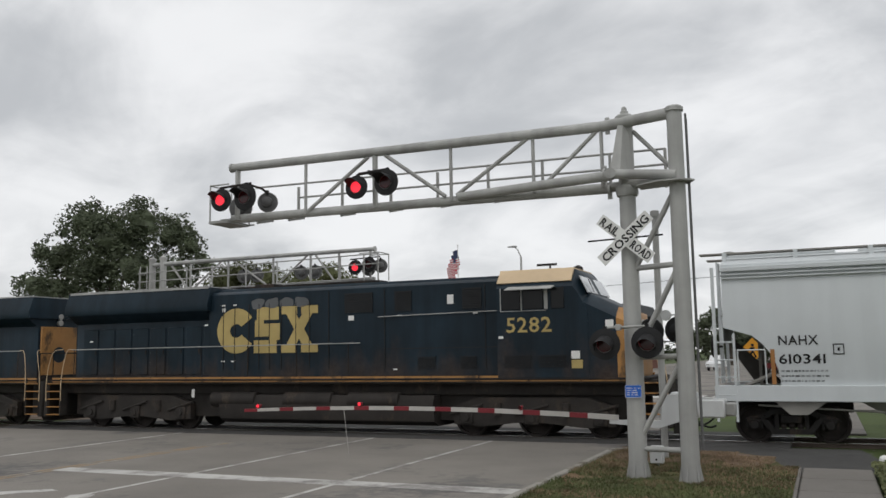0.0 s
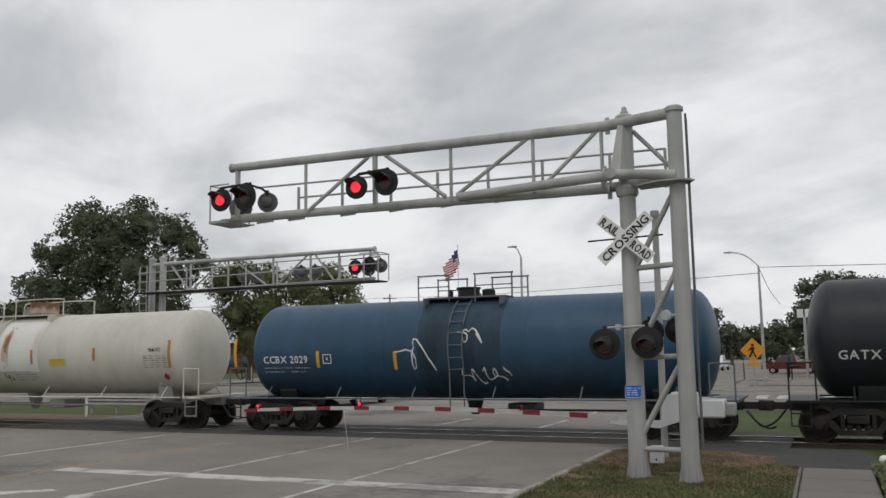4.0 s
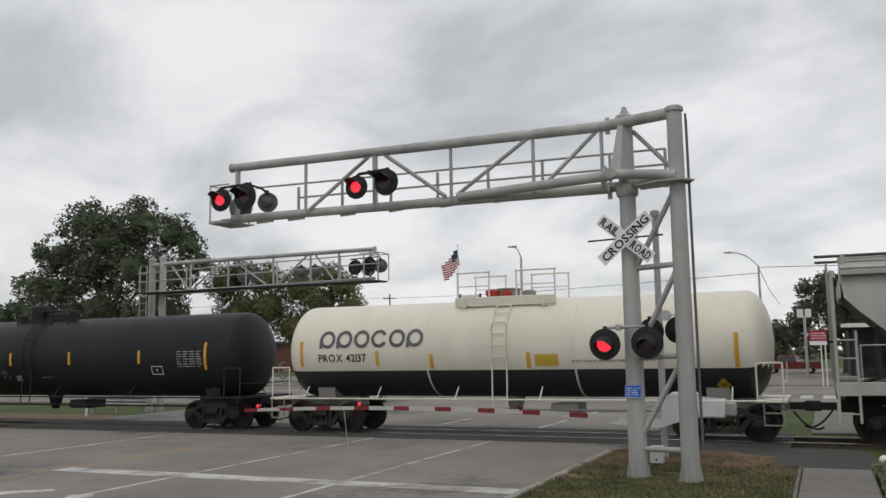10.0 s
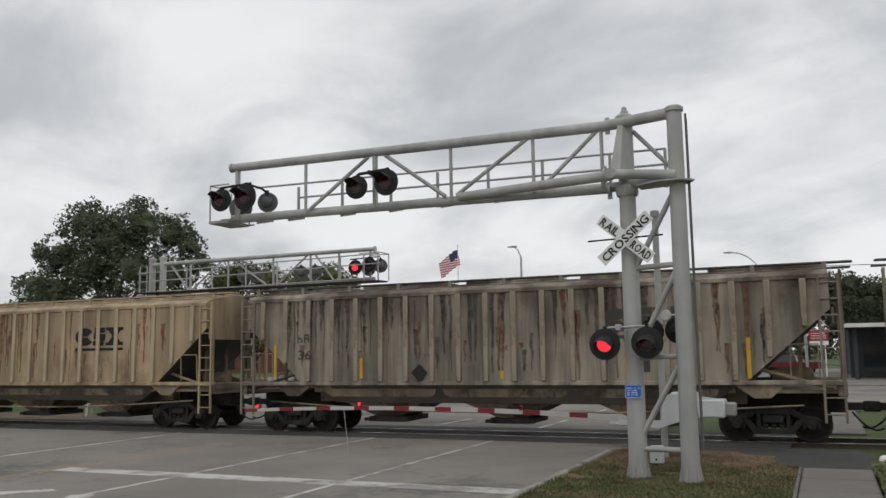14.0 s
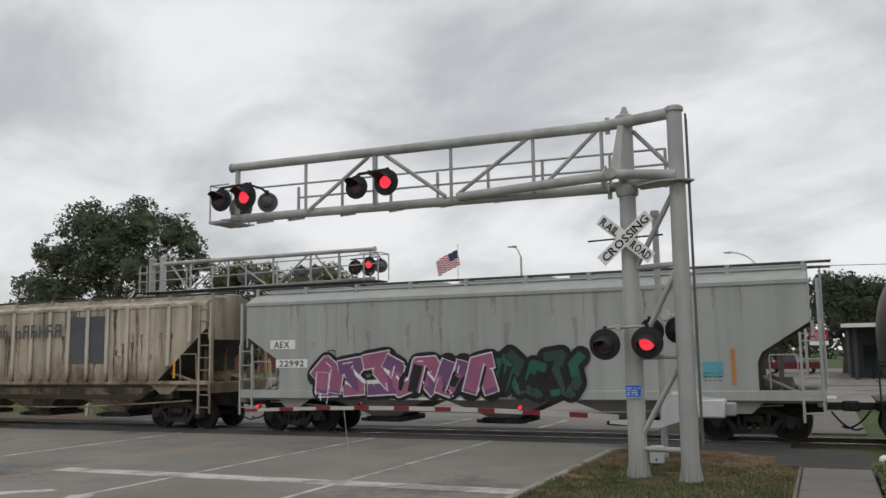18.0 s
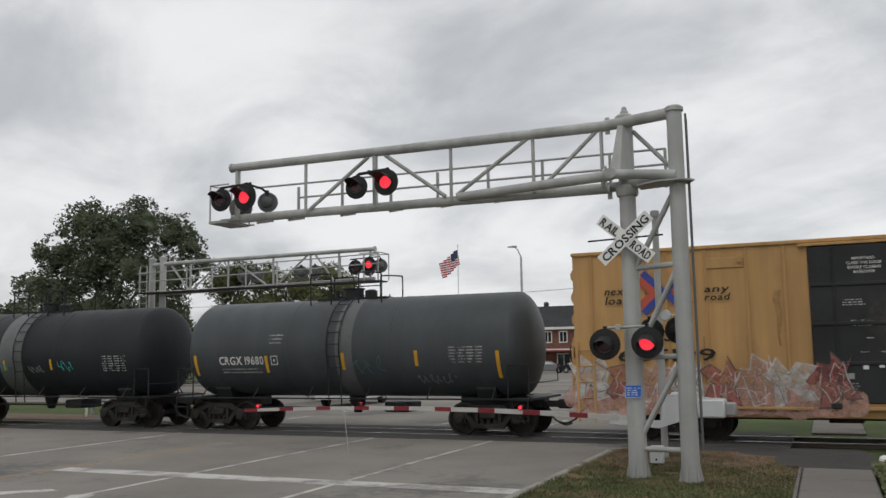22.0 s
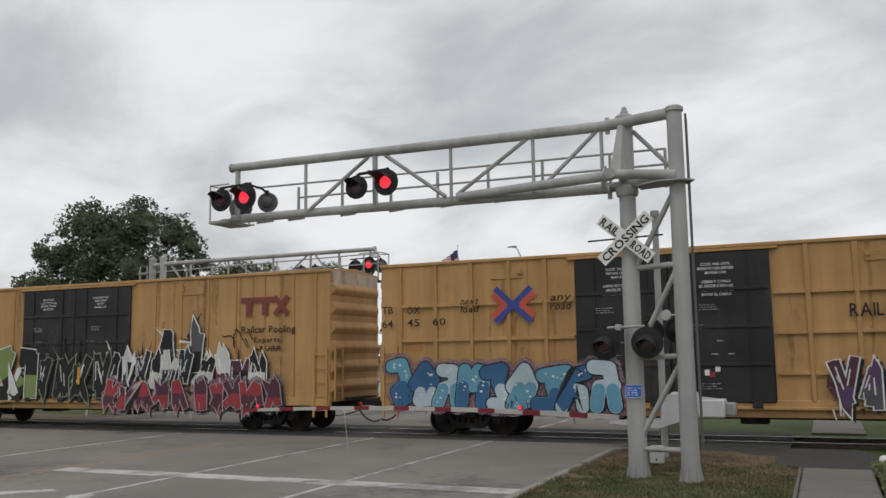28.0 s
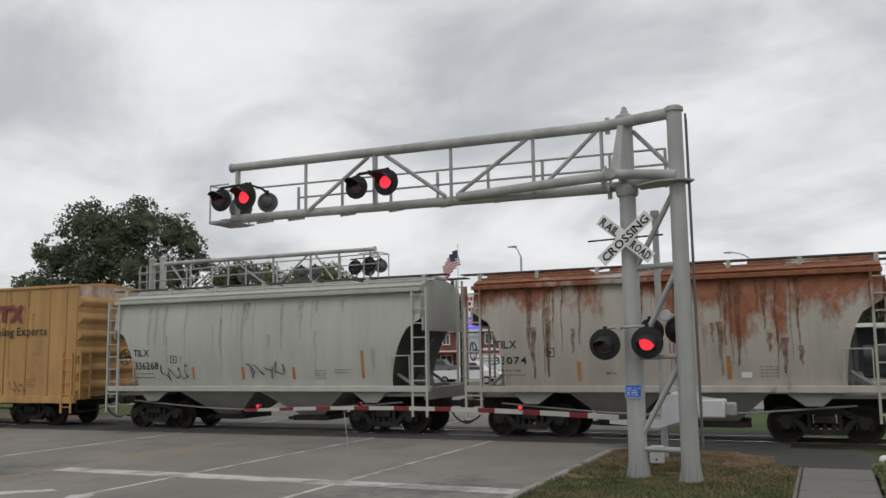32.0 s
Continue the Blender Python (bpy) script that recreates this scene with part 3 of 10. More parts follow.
            part("lettering", bold("ROAD", .16, -.08, .16, .42), M["letter_black"], bl, "black capitals")
        else:
            part("lettering", bold("CROSSING", -.56, -.08, .16, 1.12), M["letter_black"], bl, "black capitals")
    part("crossbuck_bracket", Geo().tube((-4.0, 16.25, 4.42), (-2.6, 16.25, 4.46), 0.016), M["steel_dark"], sig)
    # blue notice
    pl = part("notice_plate", Geo().box(-.15, .15, -.006, .006, -.115, .115, .01), M["blue"], sig, "small blue notice plate", at=pose(-3.25, 16.2, 1.61))
    g = Geo()
    bars(g, -.12, -.08, .24, .16, 4, lambda x, z: -.0075, random.Random(2))
    part("print", g, M["letter_white"], pl)
    part("plate_border", Geo().path([(-.145, -.008, -.11), (.145, -.008, -.11), (.145, -.008, .11), (-.145, -.008, .11), (-.145, -.008, -.11)], 0.004, 4), M["letter_white"], pl)
    # flashers on the mast and the arm
    part("lamp_crossarm", Geo().tube((-3.7, 16.08, 2.77), (-2.9, 16.08, 2.79), 0.024).box(-3.5, -3.4, 16.02, 16.14, 2.72, 2.83, .01).tube((-3.45, 16.08, 2.77), (-3.3, 16.3, 2.77), .02), G, sig)
    flasher(sig, (-3.69, 15.98, 2.47), 0, 0, 1.03, spells=MAST, deep=True)
    flasher(sig, (-2.92, 15.98, 2.485), 2, 1, 1.03, spells=MAST, deep=True)
    flasher(sig, (-2.5, 16.85, 2.72), 170, 1, 0.9)
    flasher(sig, (-3.0, 16.85, 2.7), 170, 0, 0.9)
    part("bell", Geo().turn([(-.06, .02), (-.05, .09), (.0, .1), (.05, .07), (.06, .02)], "y", (-2.62, 16.3, 2.98), 14).tube((-2.62, 16.3, 2.98), (-2.3, 16.1, 2.98), .014), M["cabinet"], sig)
    za = 6.16
    part("lamp_crossarm", Geo().tube((-12.45, ay - .35, za + .02), (-11.6, ay - .35, za + .06), 0.028).bow([(-11.9, ay - .2, za + .1), (-11.75, ay + .2, za + .06), (-11.72, ay + .45, za - .02)], .026, 6, 4).tube((-12.22, ay, za + .04), (-12.1, ay - .35, za + .04), .04), M["steel_dark"], sig)
    flasher(sig, (-12.36, 15.98, 5.885), 4, 0, .93, spells=ARM, reach=.36, droop=.02)
    flasher(sig, (-11.68, 15.95, 5.89), -2, 1, 1.07, spells=ARM, reach=.38, droop=.02)
    flasher(sig, (-12.5, 16.9, 5.86), 200, 0, 1.0, "rear_flasher")
    flasher(sig, (-11.74, 16.9, 5.93), 205, 1, .85, "rear_flasher")
    part("lamp_crossarm", Geo().tube((-8.85, ay - .35, 6.16), (-8.15, ay - .35, 6.2), 0.034).tube((-8.64, ay, 6.18), (-8.6, ay - .35, 6.18), .05), M["steel_dark"], sig)
    flasher(sig, (-8.86, 15.98, 5.865), 4, 0, .9, spells=ARM, reach=.36, droop=.02)
    flasher(sig, (-8.14, 15.95, 5.9), -2, 1, 1.0, spells=ARM, reach=.38, droop=.02)
    # junction box at the foot
    jb = thing("junction_box", "small grey steel junction box on a post in the grass", "electrical box")
    part("box_body", Geo().box(-3.32, -3.06, 17.9, 18.1, 0.12, 0.46, .02), M["cabinet"], jb)
    part("post", Geo().tube((-3.19, 18.05, 0), (-3.19, 18.05, .4), .03), M["galv"], jb)
    for z in (.2, .4):
        part("latch", Geo().turn([(-.012, .018), (0, .022)], "y", (-3.19, 17.9, z), 10), M["letter_black"], jb)


near_signal()


def far_signal():
    """The same kind of cantilever on the far side, its arm running the other way."""
    sig = thing("cantilever_signal", "grey steel cantilever signal across the tracks, lamps facing away", "railway signal")
    G = M["galv"]
    ay, mx = 32.0, -28.0
    zt, zb = 6.72, 5.45
    for x, y in ((mx, ay), (mx - .9, ay + .3)):
        part("mast", Geo().tube((x, y, -.1), (x, y, 7.0), .17, .15, 16).turn([(6.95, .19), (7.03, .19), (7.1, .06), (7.16, .05)], "z", (x, y, 0), 14), G, sig)
    part("top_chord", Geo().tube((mx - .9, ay + .3, zt), (mx, ay, zt), .1).tube((mx, ay, zt), (-16.9, ay, zt + .02), .1, .085, 14).turn([(-.03, .12), (.04, .12)], "x", (-16.9, ay, zt + .02), 14), G, sig)
    part("bottom_chord", Geo().tube((mx, ay, zb - .12), (-16.9, ay, zb + .05), .085, n=12), G, sig)
    part("near_bottom_chord", Geo().tube((mx, ay - .7, zb - .1), (-17.0, ay - .6, zb + .03), .03, n=8), G, sig)
    for x in (-26.4, -24.3, -21.9, -20.0, -18.6, -17.1):
        part("post", Geo().tube((x, ay, zb), (x, ay, zt), .05, n=8), G, sig)
    for x, x2, up in ((-27.6, -26.5, 0), (-26.3, -24.6, 1), (-24.1, -22.2, 0), (-21.7, -20.1, 1), (-19.8, -18.8, 0)):
        part("diagonal", Geo().tube((x, ay, zb if up else zt), (x2, ay, zt if up else zb), .045, n=8), G, sig)
    yn = ay - .75
    for z in (6.35, 5.95):
        part("hand_rail", Geo().tube((mx - .8, yn, z - .1), (-16.3, yn, z + .1), .025, n=6), G, sig)
    for x in (-28.7, -27.5, -26.0, -24.6, -22.8, -21.2, -19.5, -18.1, -17.0, -16.35):
        part("rail_post", Geo().box(x - .025, x + .025, yn - .02, yn + .02, 5.36, 6.42), G, sig)
    part("walkway_grating", Geo().box(mx - .8, -16.3, yn, ay, 5.32, 5.37), M["steel_dark"], sig)
    for x, y in ((-16.35, ay - .05),):
        part("end_basket", Geo().path([(-17.2, yn, 6.5), (-16.3, yn, 6.5), (-16.3, ay + .1, 6.5), (-17.2, ay + .1, 6.5)], .022).tube((-16.3, ay + .1, 5.4), (-16.3, ay + .1, 6.5), .022), G, sig)
    for x in (-28.9, -28.5):
        part("ladder_rail", Geo().tube((x, ay - .5, .3), (x, ay - .5, 6.6), .025, n=6), G, sig)
    rung = Geo().tube((0, 0, 0), (.4, 0, 0), .014, n=5).mesh("rung", G)
    for i in range(18):
        part("rung", rung, None, sig, at=pose(-28.9, ay - .5, .6 + i * .33))
    part("lamp_crossarm", Geo().tube((-18.0, ay - .1, 6.35), (-16.6, ay - .1, 6.4), .025), M["steel_dark"], sig)
    flasher(sig, (-17.62, ay - .35, 5.98), 6, 0, 1.1, spells=FAR)
    flasher(sig, (-16.98, ay - .35, 6.06), 6, 1, 1.1, spells=FAR)
    flasher(sig, (-17.35, ay + .3, 5.95), 205, 0, 1.05, "rear_flasher")
    flasher(sig, (-16.68, ay + .1, 6.04), 210, 1, 1.05, "rear_flasher")
    for x in (-23.6, -22.9, -20.6, -19.9):
        flasher(sig, (x, ay + .2, 5.95), 205, 0, 1.1, "rear_flasher")


far_signal()


def gate():
    g = thing("crossing_gate", "lowered red and white striped crossing gate with lamps", "barrier gate")
    y = GATE_Y
    part("mast", Geo().tube((-3.28, y + .5, -.1), (-3.28, y + .5, 5.3), .075, .07, 14).turn([(5.3, .1), (5.42, .1), (5.44, .06)], "z", (-3.28, y + .5, 0), 12), M["galv"], g)
    part("mechanism", Geo().box(-3.1, -2.55, y + .3, y + .75, .95, 1.45, .03), M["cabinet"], g, "pale grey gate machine box")
    part("counterweight_arm", Geo().prism([(-4.35, .88), (-3.25, .88), (-3.2, 1.42), (-2.7, 1.42), (-1.95, 1.32), (-1.95, .98), (-2.6, .95), (-3.3, .72), (-4.35, .8)], "y", y, y + .06), M["cabinet"], g, "pale grey gate arm bracket")
    part("counterweight", Geo().box(-2.5, -1.95, y - .05, y + .5, .95, 1.32, .03), M["cabinet"], g)
    part("counterweight", Geo().box(-1.98, -1.75, y + .1, y + .4, .98, 1.25, .03), M["galv"], g)
    x0, x1 = -4.15, -13.85
    z = lambda x: .915 + .13 * max(0.0, 1 - ((x + 8.9) / 5.0) ** 2) + (x + 4.15) * -0.006
    n = 18
    for i in range(n):
        cut = lambda k: x0 + (x1 - x0) * (k // 2 + (.62 if k % 2 else 0)) / (n / 2)
        a, b = cut(i), cut(i + 1)
        hgt = .055 - .018 * i / n
        s = Geo().loft([[(a, y - .02, z(a) - hgt), (a, y + .03, z(a) - hgt), (a, y + .03, z(a) + hgt), (a, y - .02, z(a) + hgt)],
                        [(b, y - .02, z(b) - hgt), (b, y + .03, z(b) - hgt), (b, y + .03, z(b) + hgt), (b, y - .02, z(b) + hgt)]])
        part("stripe", s, M["white_band"] if i == 0 or i % 2 == 0 else M["red_band"], g)
    for i, x in enumerate((-13.4, -10.45, -6.35)):
        lb = part("arm_lamp", Geo().turn([(-.05, .045), (.05, .045)], "y", (x, y, z(x) + .1), 12).box(x - .03, x + .03, y - .03, y + .03, z(x) + .03, z(x) + .07), M["red_band"], g, "small red gate lamp")
        gl = Geo().turn([(-.056, .01), (-.056, .04), (-.05, .042)], "y", n=12)
        gd = Geo().turn([(-.044, .042), (-.038, .04), (-.038, .01)], "y", n=12)
        off = len(gl.v)
        gl2 = Geo(); gl2.v = [(p[0], p[1] + .047, p[2]) for p in gl.v + gd.v]; gl2.f = gl.f + [tuple(k + off for k in q) for q in gd.f]
        me = gl2.mesh("lens", M["lit"]); me.materials.append(M["unlit"])
        for p in me.polygons[len(gl.f):]:
            p.material_index = 1
        ob = part("lens", me, None, lb, at=pose(x, y - .062, z(x) + .1))
        LAMPS.append((ob, (2, 0, 1)[i], ALWAYS))
    part("rest_rod", Geo().tube((-10.9, y - .02, 1.03), (-10.75, y - .05, -.02), .008, .004, 5), M["white_band"], g, "thin flexible white rod")


gate()


def tufts():
    """Short dry and green blades over the verge by the masts, thicker along the kerb."""
    rnd = random.Random(12)
    for key, n, dry in (("blade", 34000, False), ("straw", 30000, True)):
        g = Geo()
        for _ in range(n):
            x, y = rnd.uniform(-4.62, -.6), rnd.uniform(11.5, 21.3)
            if x > -1.1 and y > 18.7 or x > -1.9 and y > 20.2 or y > 21.0 and x > -3:
                continue
            if x < -4.5 and 17.2 < y and rnd.random() < .8:
                continue
            p = noise.noise(Vector((x * .9, y * .9, 3.0))) + .5 * noise.noise(Vector((x * 3, y * 3, 1.0)))
            far = (y - 15.0) / 4.5
            if (dry and p + far < .2) or (not dry and p - far < -.75):
                continue
            h = rnd.uniform(.02, .06) * (1.5 if x < -4.4 else 1)
            a = rnd.uniform(0, 6.28)
            w = .011 if y > 14 else .008
            dx, dy = math.cos(a) * w, math.sin(a) * w
            lx, ly = rnd.gauss(0, .035), rnd.gauss(0, .035)
            g.quad((x - dx, y - dy, .045), (x + dx, y + dy, .045), (x + lx, y + ly, .05 + h))
        tagged(new("grass_blades", g.mesh("grass_blades", M[key])), "short dry straw blades" if dry else "short green grass blades", "grass", kind="stuff")
    mulch = Geo()
    edge = [(-2.75, 21.06), (-1.95, 20.9), (-1.2, 20.15), (-1.05, 19.4), (-1.2, 18.9), (-1.7, 18.5), (-2.4, 18.75), (-2.9, 18.3), (-3.5, 18.9), (-4.3, 19.2), (-4.45, 20.2), (-4.1, 21.2)]
    mulch.prism(edge, "z", 0.0, .054)
    solid("mulch", mulch, M["soil"], "brown mulch and bare soil at the end of the verge", "soil", kind="structure")
    g = Geo()
    for _ in range(1900):
        x, y = rnd.uniform(-2.9, -1.1), rnd.uniform(19.1, 21.0)
        if x > -1.9 and y > 20.3 or x > -1.25 and y < 19.4:
            continue
        r = rnd.uniform(.01, .03)
        g.loft([[(x + r * math.cos(k * 1.257 + 1) * rnd.uniform(.7, 1.2), y + r * math.sin(k * 1.257 + 1), .045) for k in range(5)], [(x + r * .6 * math.cos(k * 1.257 + 1), y + r * .6 * math.sin(k * 1.257 + 1), .045 + r * rnd.uniform(.6, 1.1)) for k in range(5)]])
    tagged(new("gravel", g.mesh("gravel", M["mulch_bits"])), "loose stones and mulch at the verge", "gravel", kind="stuff")
    g = Geo()
    for _ in range(5200):
        x = rnd.uniform(-.9, 26) if rnd.random() < .45 else rnd.uniform(-70, -27.5)
        y = rnd.choice((rnd.uniform(22.35, 24.05), rnd.uniform(24.3, 25.5), rnd.uniform(25.75, 27.5)))
        z = -.16 - .25 * max(0, 22.95 - y) - .25 * max(0, y - 26.85)
        r = rnd.uniform(.03, .06)
        g.loft([[(x + r * math.cos(k * 1.571 + x), y + r * math.sin(k * 1.571 + x), z - .01) for k in range(4)], [(x + r * .55 * math.cos(k * 1.571 + x), y + r * .55 * math.sin(k * 1.571 + x), z + r * rnd.uniform(.5, 1.0)) for k in range(4)]])
    tagged(new("ballast_stones", g.mesh("ballast_stones", M["ballast"])), "loose grey ballast stones along the rails", "ballast", kind="stuff")
    for k in range(60):
        x = -.6 + k * .54 if k < 40 else -28.2 - (k - 40) * .54
        tagged(new("sleeper", SLEEPER), "dark wooden sleeper under the rails", "sleeper", "sleepers of the track", "structure").matrix_basis = pose(x, TY, -.17)


def corner_growth():
    """Low dark leafy growth and a white stone at the edge of the footpath."""
    rnd = random.Random(21)
    g = Geo()
    for _ in range(2600):
        x, y = rnd.uniform(.72, 2.2), rnd.uniform(14.5, 19.9)
        h = .34 * max(0.0, 1 - abs(y - 16.9) / 3.2) * rnd.uniform(.2, 1.0) * min(1, (x - .6) / .35)
        a = Vector((rnd.gauss(0, 1), rnd.gauss(0, 1), rnd.gauss(.6, .6))).normalized() * rnd.uniform(.03, .07)
        c = a.orthogonal().normalized() * rnd.uniform(.012, .03)
        o = Vector((x, y, .05 + h))
        g.quad(o - a, o + c, o + a, o - c)
    tagged(new("ground_cover", g.mesh("ground_cover", M["leaf_light"])), "low dark green leafy ground cover beside the path", "plant", kind="stuff")
    st = Geo().loft([[(1.02 + r * math.cos(k * .785) * .12, 20.65 + r * math.sin(k * .785) * .1, z) for k in range(8)] for r, z in ((1, -.1), (1.05, .03), (.85, .08), (.4, .11))])
    solid("marker_stone", st, M["white"], "white painted stone at the edge of the asphalt", "stone")


SLEEPER = Geo().box(-.115, .115, -1.3, 1.3, -.16, .02, .015).mesh("sleeper", M["bark"])
tufts()
corner_growth()

# ---- the train ----
SPEED, SLOW = 18.095, -0.0216


def gone(t):
    """Metres that the train has run at t, counted from its place at 27 s."""
    u = t - 27
    return SPEED * u + SLOW * u * u / 2


CARS = []     # (thing, place along the train)
WHEELS = []   # wheelsets that turn


def wheelset_mesh(r):
    g = Geo()
    for s in (-1, 1):
        prof = [(-.72, .07), (-.715, .16), (-.70, .20), (-.72, r - .07), (-.82, r - .06), (-.82, r), (-.70, r + .01), (-.685, r + .028), (-.67, r + .028), (-.66, r - .06), (-.68, .16), (-.66, .07)]
        g.turn([(s * -t, q) if s > 0 else (t, q) for t, q in prof], "y", n=28)
        g.turn([(s * .82, .0), (s * 1.0, .09), (s * 1.06, .09), (s * 1.08, .03)], "y", n=10)
        for k in range(3):
            a = k * 2.094
            g.box(math.cos(a) * .055 - .014, math.cos(a) * .055 + .014, s * 1.06, s * 1.085, math.sin(a) * .055 - .014, math.sin(a) * .055 + .014)
    g.turn([(-.7, .085), (.7, .085)], "y", n=10)
    return g.mesh("wheelset", M["wheel"])


WHEEL = wheelset_mesh(.457)
BIG_WHEEL = wheelset_mesh(.53)


def side_frame():
    """Cast side frames with open windows, the bolster between them and the brake beams."""
    g = Geo()
    for s in (-1, 1):
        y0, y1 = s * .95, s * 1.1
        g.prism([(-1.14, .54), (-1.0, .66), (-.7, .71), (-.45, .86), (.45, .86), (.7, .71), (1.0, .66), (1.14, .54), (.68, .57), (.42, .72), (-.42, .72), (-.68, .57)], "y", y0, y1)
        g.prism([(-.74, .58), (-.56, .58), (-.38, .35), (.38, .35), (.56, .58), (.74, .58), (.46, .22), (-.46, .22)], "y", y0, y1)
        for x in (-.35, .35):
            g.box(x - .05, x + .05, y0, y1, .33, .74, .01)
        for x in (-.89, .89):
            g.box(x - .17, x + .17, s * .93, s * 1.13, .48, .62, .02)
            g.box(x - .2, x - .14, s * .95, s * 1.08, .36, .6)
            g.box(x + .14, x + .2, s * .95, s * 1.08, .36, .6)
            g.turn([(s * .95, .125), (s * 1.13, .125), (s * 1.16, .1), (s * 1.17, .03)], "y", (x, 0, .457), 14)
        g.box(-.25, .25, s * .9, s * 1.17, .5, .7, .03)
        for x in (-.62, .62):
            g.turn([(s * 1.1, .035), (s * 1.125, .03)], "y", (x, 0, .65), 8)
    g.box(-.2, .2, -1.0, 1.0, .5, .78, .03)
    for x in (-.42, .42):
        g.tube((x, -.85, .36), (x, .85, .36), .045, n=6)
        for s in (-1, 1):
            g.box(x - .05, x + .05, s * .66, s * .84, .3, .6, .01)
    return g.mesh("side_frames", M["steel_dark"])


FRAME = side_frame()


def spring_mesh():
    g = Geo()
    for s in (-1, 1):
        for x in (-.2, 0, .2):
            g.turn([(.28 + .045 * k, .085 if k % 2 else .065) for k in range(6)], "z", (x, s * 1.02, 0), 10)
    return g.mesh("springs", M["wheel"])


SPRING = spring_mesh()


def bogie(car, x, big=False):
    if big:
        g = Geo()
        for s in (-1, 1):
            g.prism([(-2.35, .34), (-2.35, .85), (-1.6, 1.1), (1.6, 1.1), (2.35, .85), (2.35, .34), (1.5, .28), (.4, .4), (-.4, .4), (-1.5, .28)], "y", s * .95, s * 1.18)
            for xx in (-1.95, 0, 1.95):
                g.tube((xx - .5, s * 1.22, .62), (xx + .5, s * 1.22, .9), .04)
                g.box(xx - .2, xx + .2, s * .95, s * 1.25, .34, .75, .03)
                g.turn([(s * 1.2, .11), (s * 1.3, .1)], "y", (xx, 0, .53), 12)
            for xx in (-1.0, 1.0):
                g.turn([(.6, .12), (.95, .12)], "z", (xx, s * 1.2, 0), 12)
        g.box(-2.2, 2.2, -.7, .7, .5, 1.14, .03)
        b = part("bogie", g.mesh("bogie_frame", M["loco_frame"]), None, car, "dark six-wheel bogie frame", at=pose(x, 0, 0))
        axles, me, r = (-1.95, 0, 1.95), BIG_WHEEL, .53
    else:
        b = part("bogie", FRAME, None, car, "", at=pose(x, 0, 0))
        part("springs", SPRING, None, b)
        axles, me, r = (-.89, .89), WHEEL, .457
    for a in axles:
        w = part("wheelset", me, None, b)
        w.matrix_parent_inverse = Matrix.Translation((a, 0, r))
        WHEELS.append((w, r))
    return b


COUPLER = Geo().box(0, .62, -.09, .09, .78, .96, .02).box(.52, .78, -.16, .12, .74, 1.0, .04).mesh("coupler", M["steel_dark"])
HOSE = Geo().bow([(.1, -.35, .75), (.35, -.36, .45), (.62, -.3, .3), (.8, -.2, .34)], .028, 6, 5).mesh("air_hose", M["black"])


def ends(car, L, reach):
    """Couplers and hoses at both ends of a car whose sill ends at L/2."""
    for s in (-1, 1):
        at = pose(s * (L / 2 - .02), 0, 0, 0, 0, 0 if s > 0 else 180)
        part("coupler", COUPLER, None, car, at=at)
        part("air_hose", HOSE, None, car, at=at)


def ladder(car, x, y, z0, z1, w, m, along="x", rungs=None):
    n = rungs or max(2, int((z1 - z0) / .38))
    g = Geo()
    dx, dy = (w, 0) if along == "x" else (0, w)
    for e in (0, 1):
        g.box(x + dx * e - .03, x + dx * e + .03, y + dy * e - .025, y + dy * e + .025, z0, z1)
    lad = part("ladder", g, m, car)
    me = Geo().tube((0, 0, 0), (dx, dy, 0), .02, n=6).mesh("rung", m)
    for i in range(n):
        part("rung", me, None, lad, at=pose(x, y, z0 + (i + .5) * (z1 - z0) / n))
    return lad


def brake_wheel(car, x, y, z, m):
    g = Geo()
    n, R = 16, .27
    pts = [(x, y + R * math.cos(2 * math.pi * i / n), z + R * math.sin(2 * math.pi * i / n)) for i in range(n + 1)]
    g.path(pts, .018, 5)
    for a in range(4):
        g.tube((x, y, z), (x, y + R * math.cos(a * math.pi / 2 + .3), z + R * math.sin(a * math.pi / 2 + .3)), .014, n=5)
    g.tube((x, y, z), (x - math.copysign(.25, x), y, z), .03)
    part("brake_wheel", g, m, car)


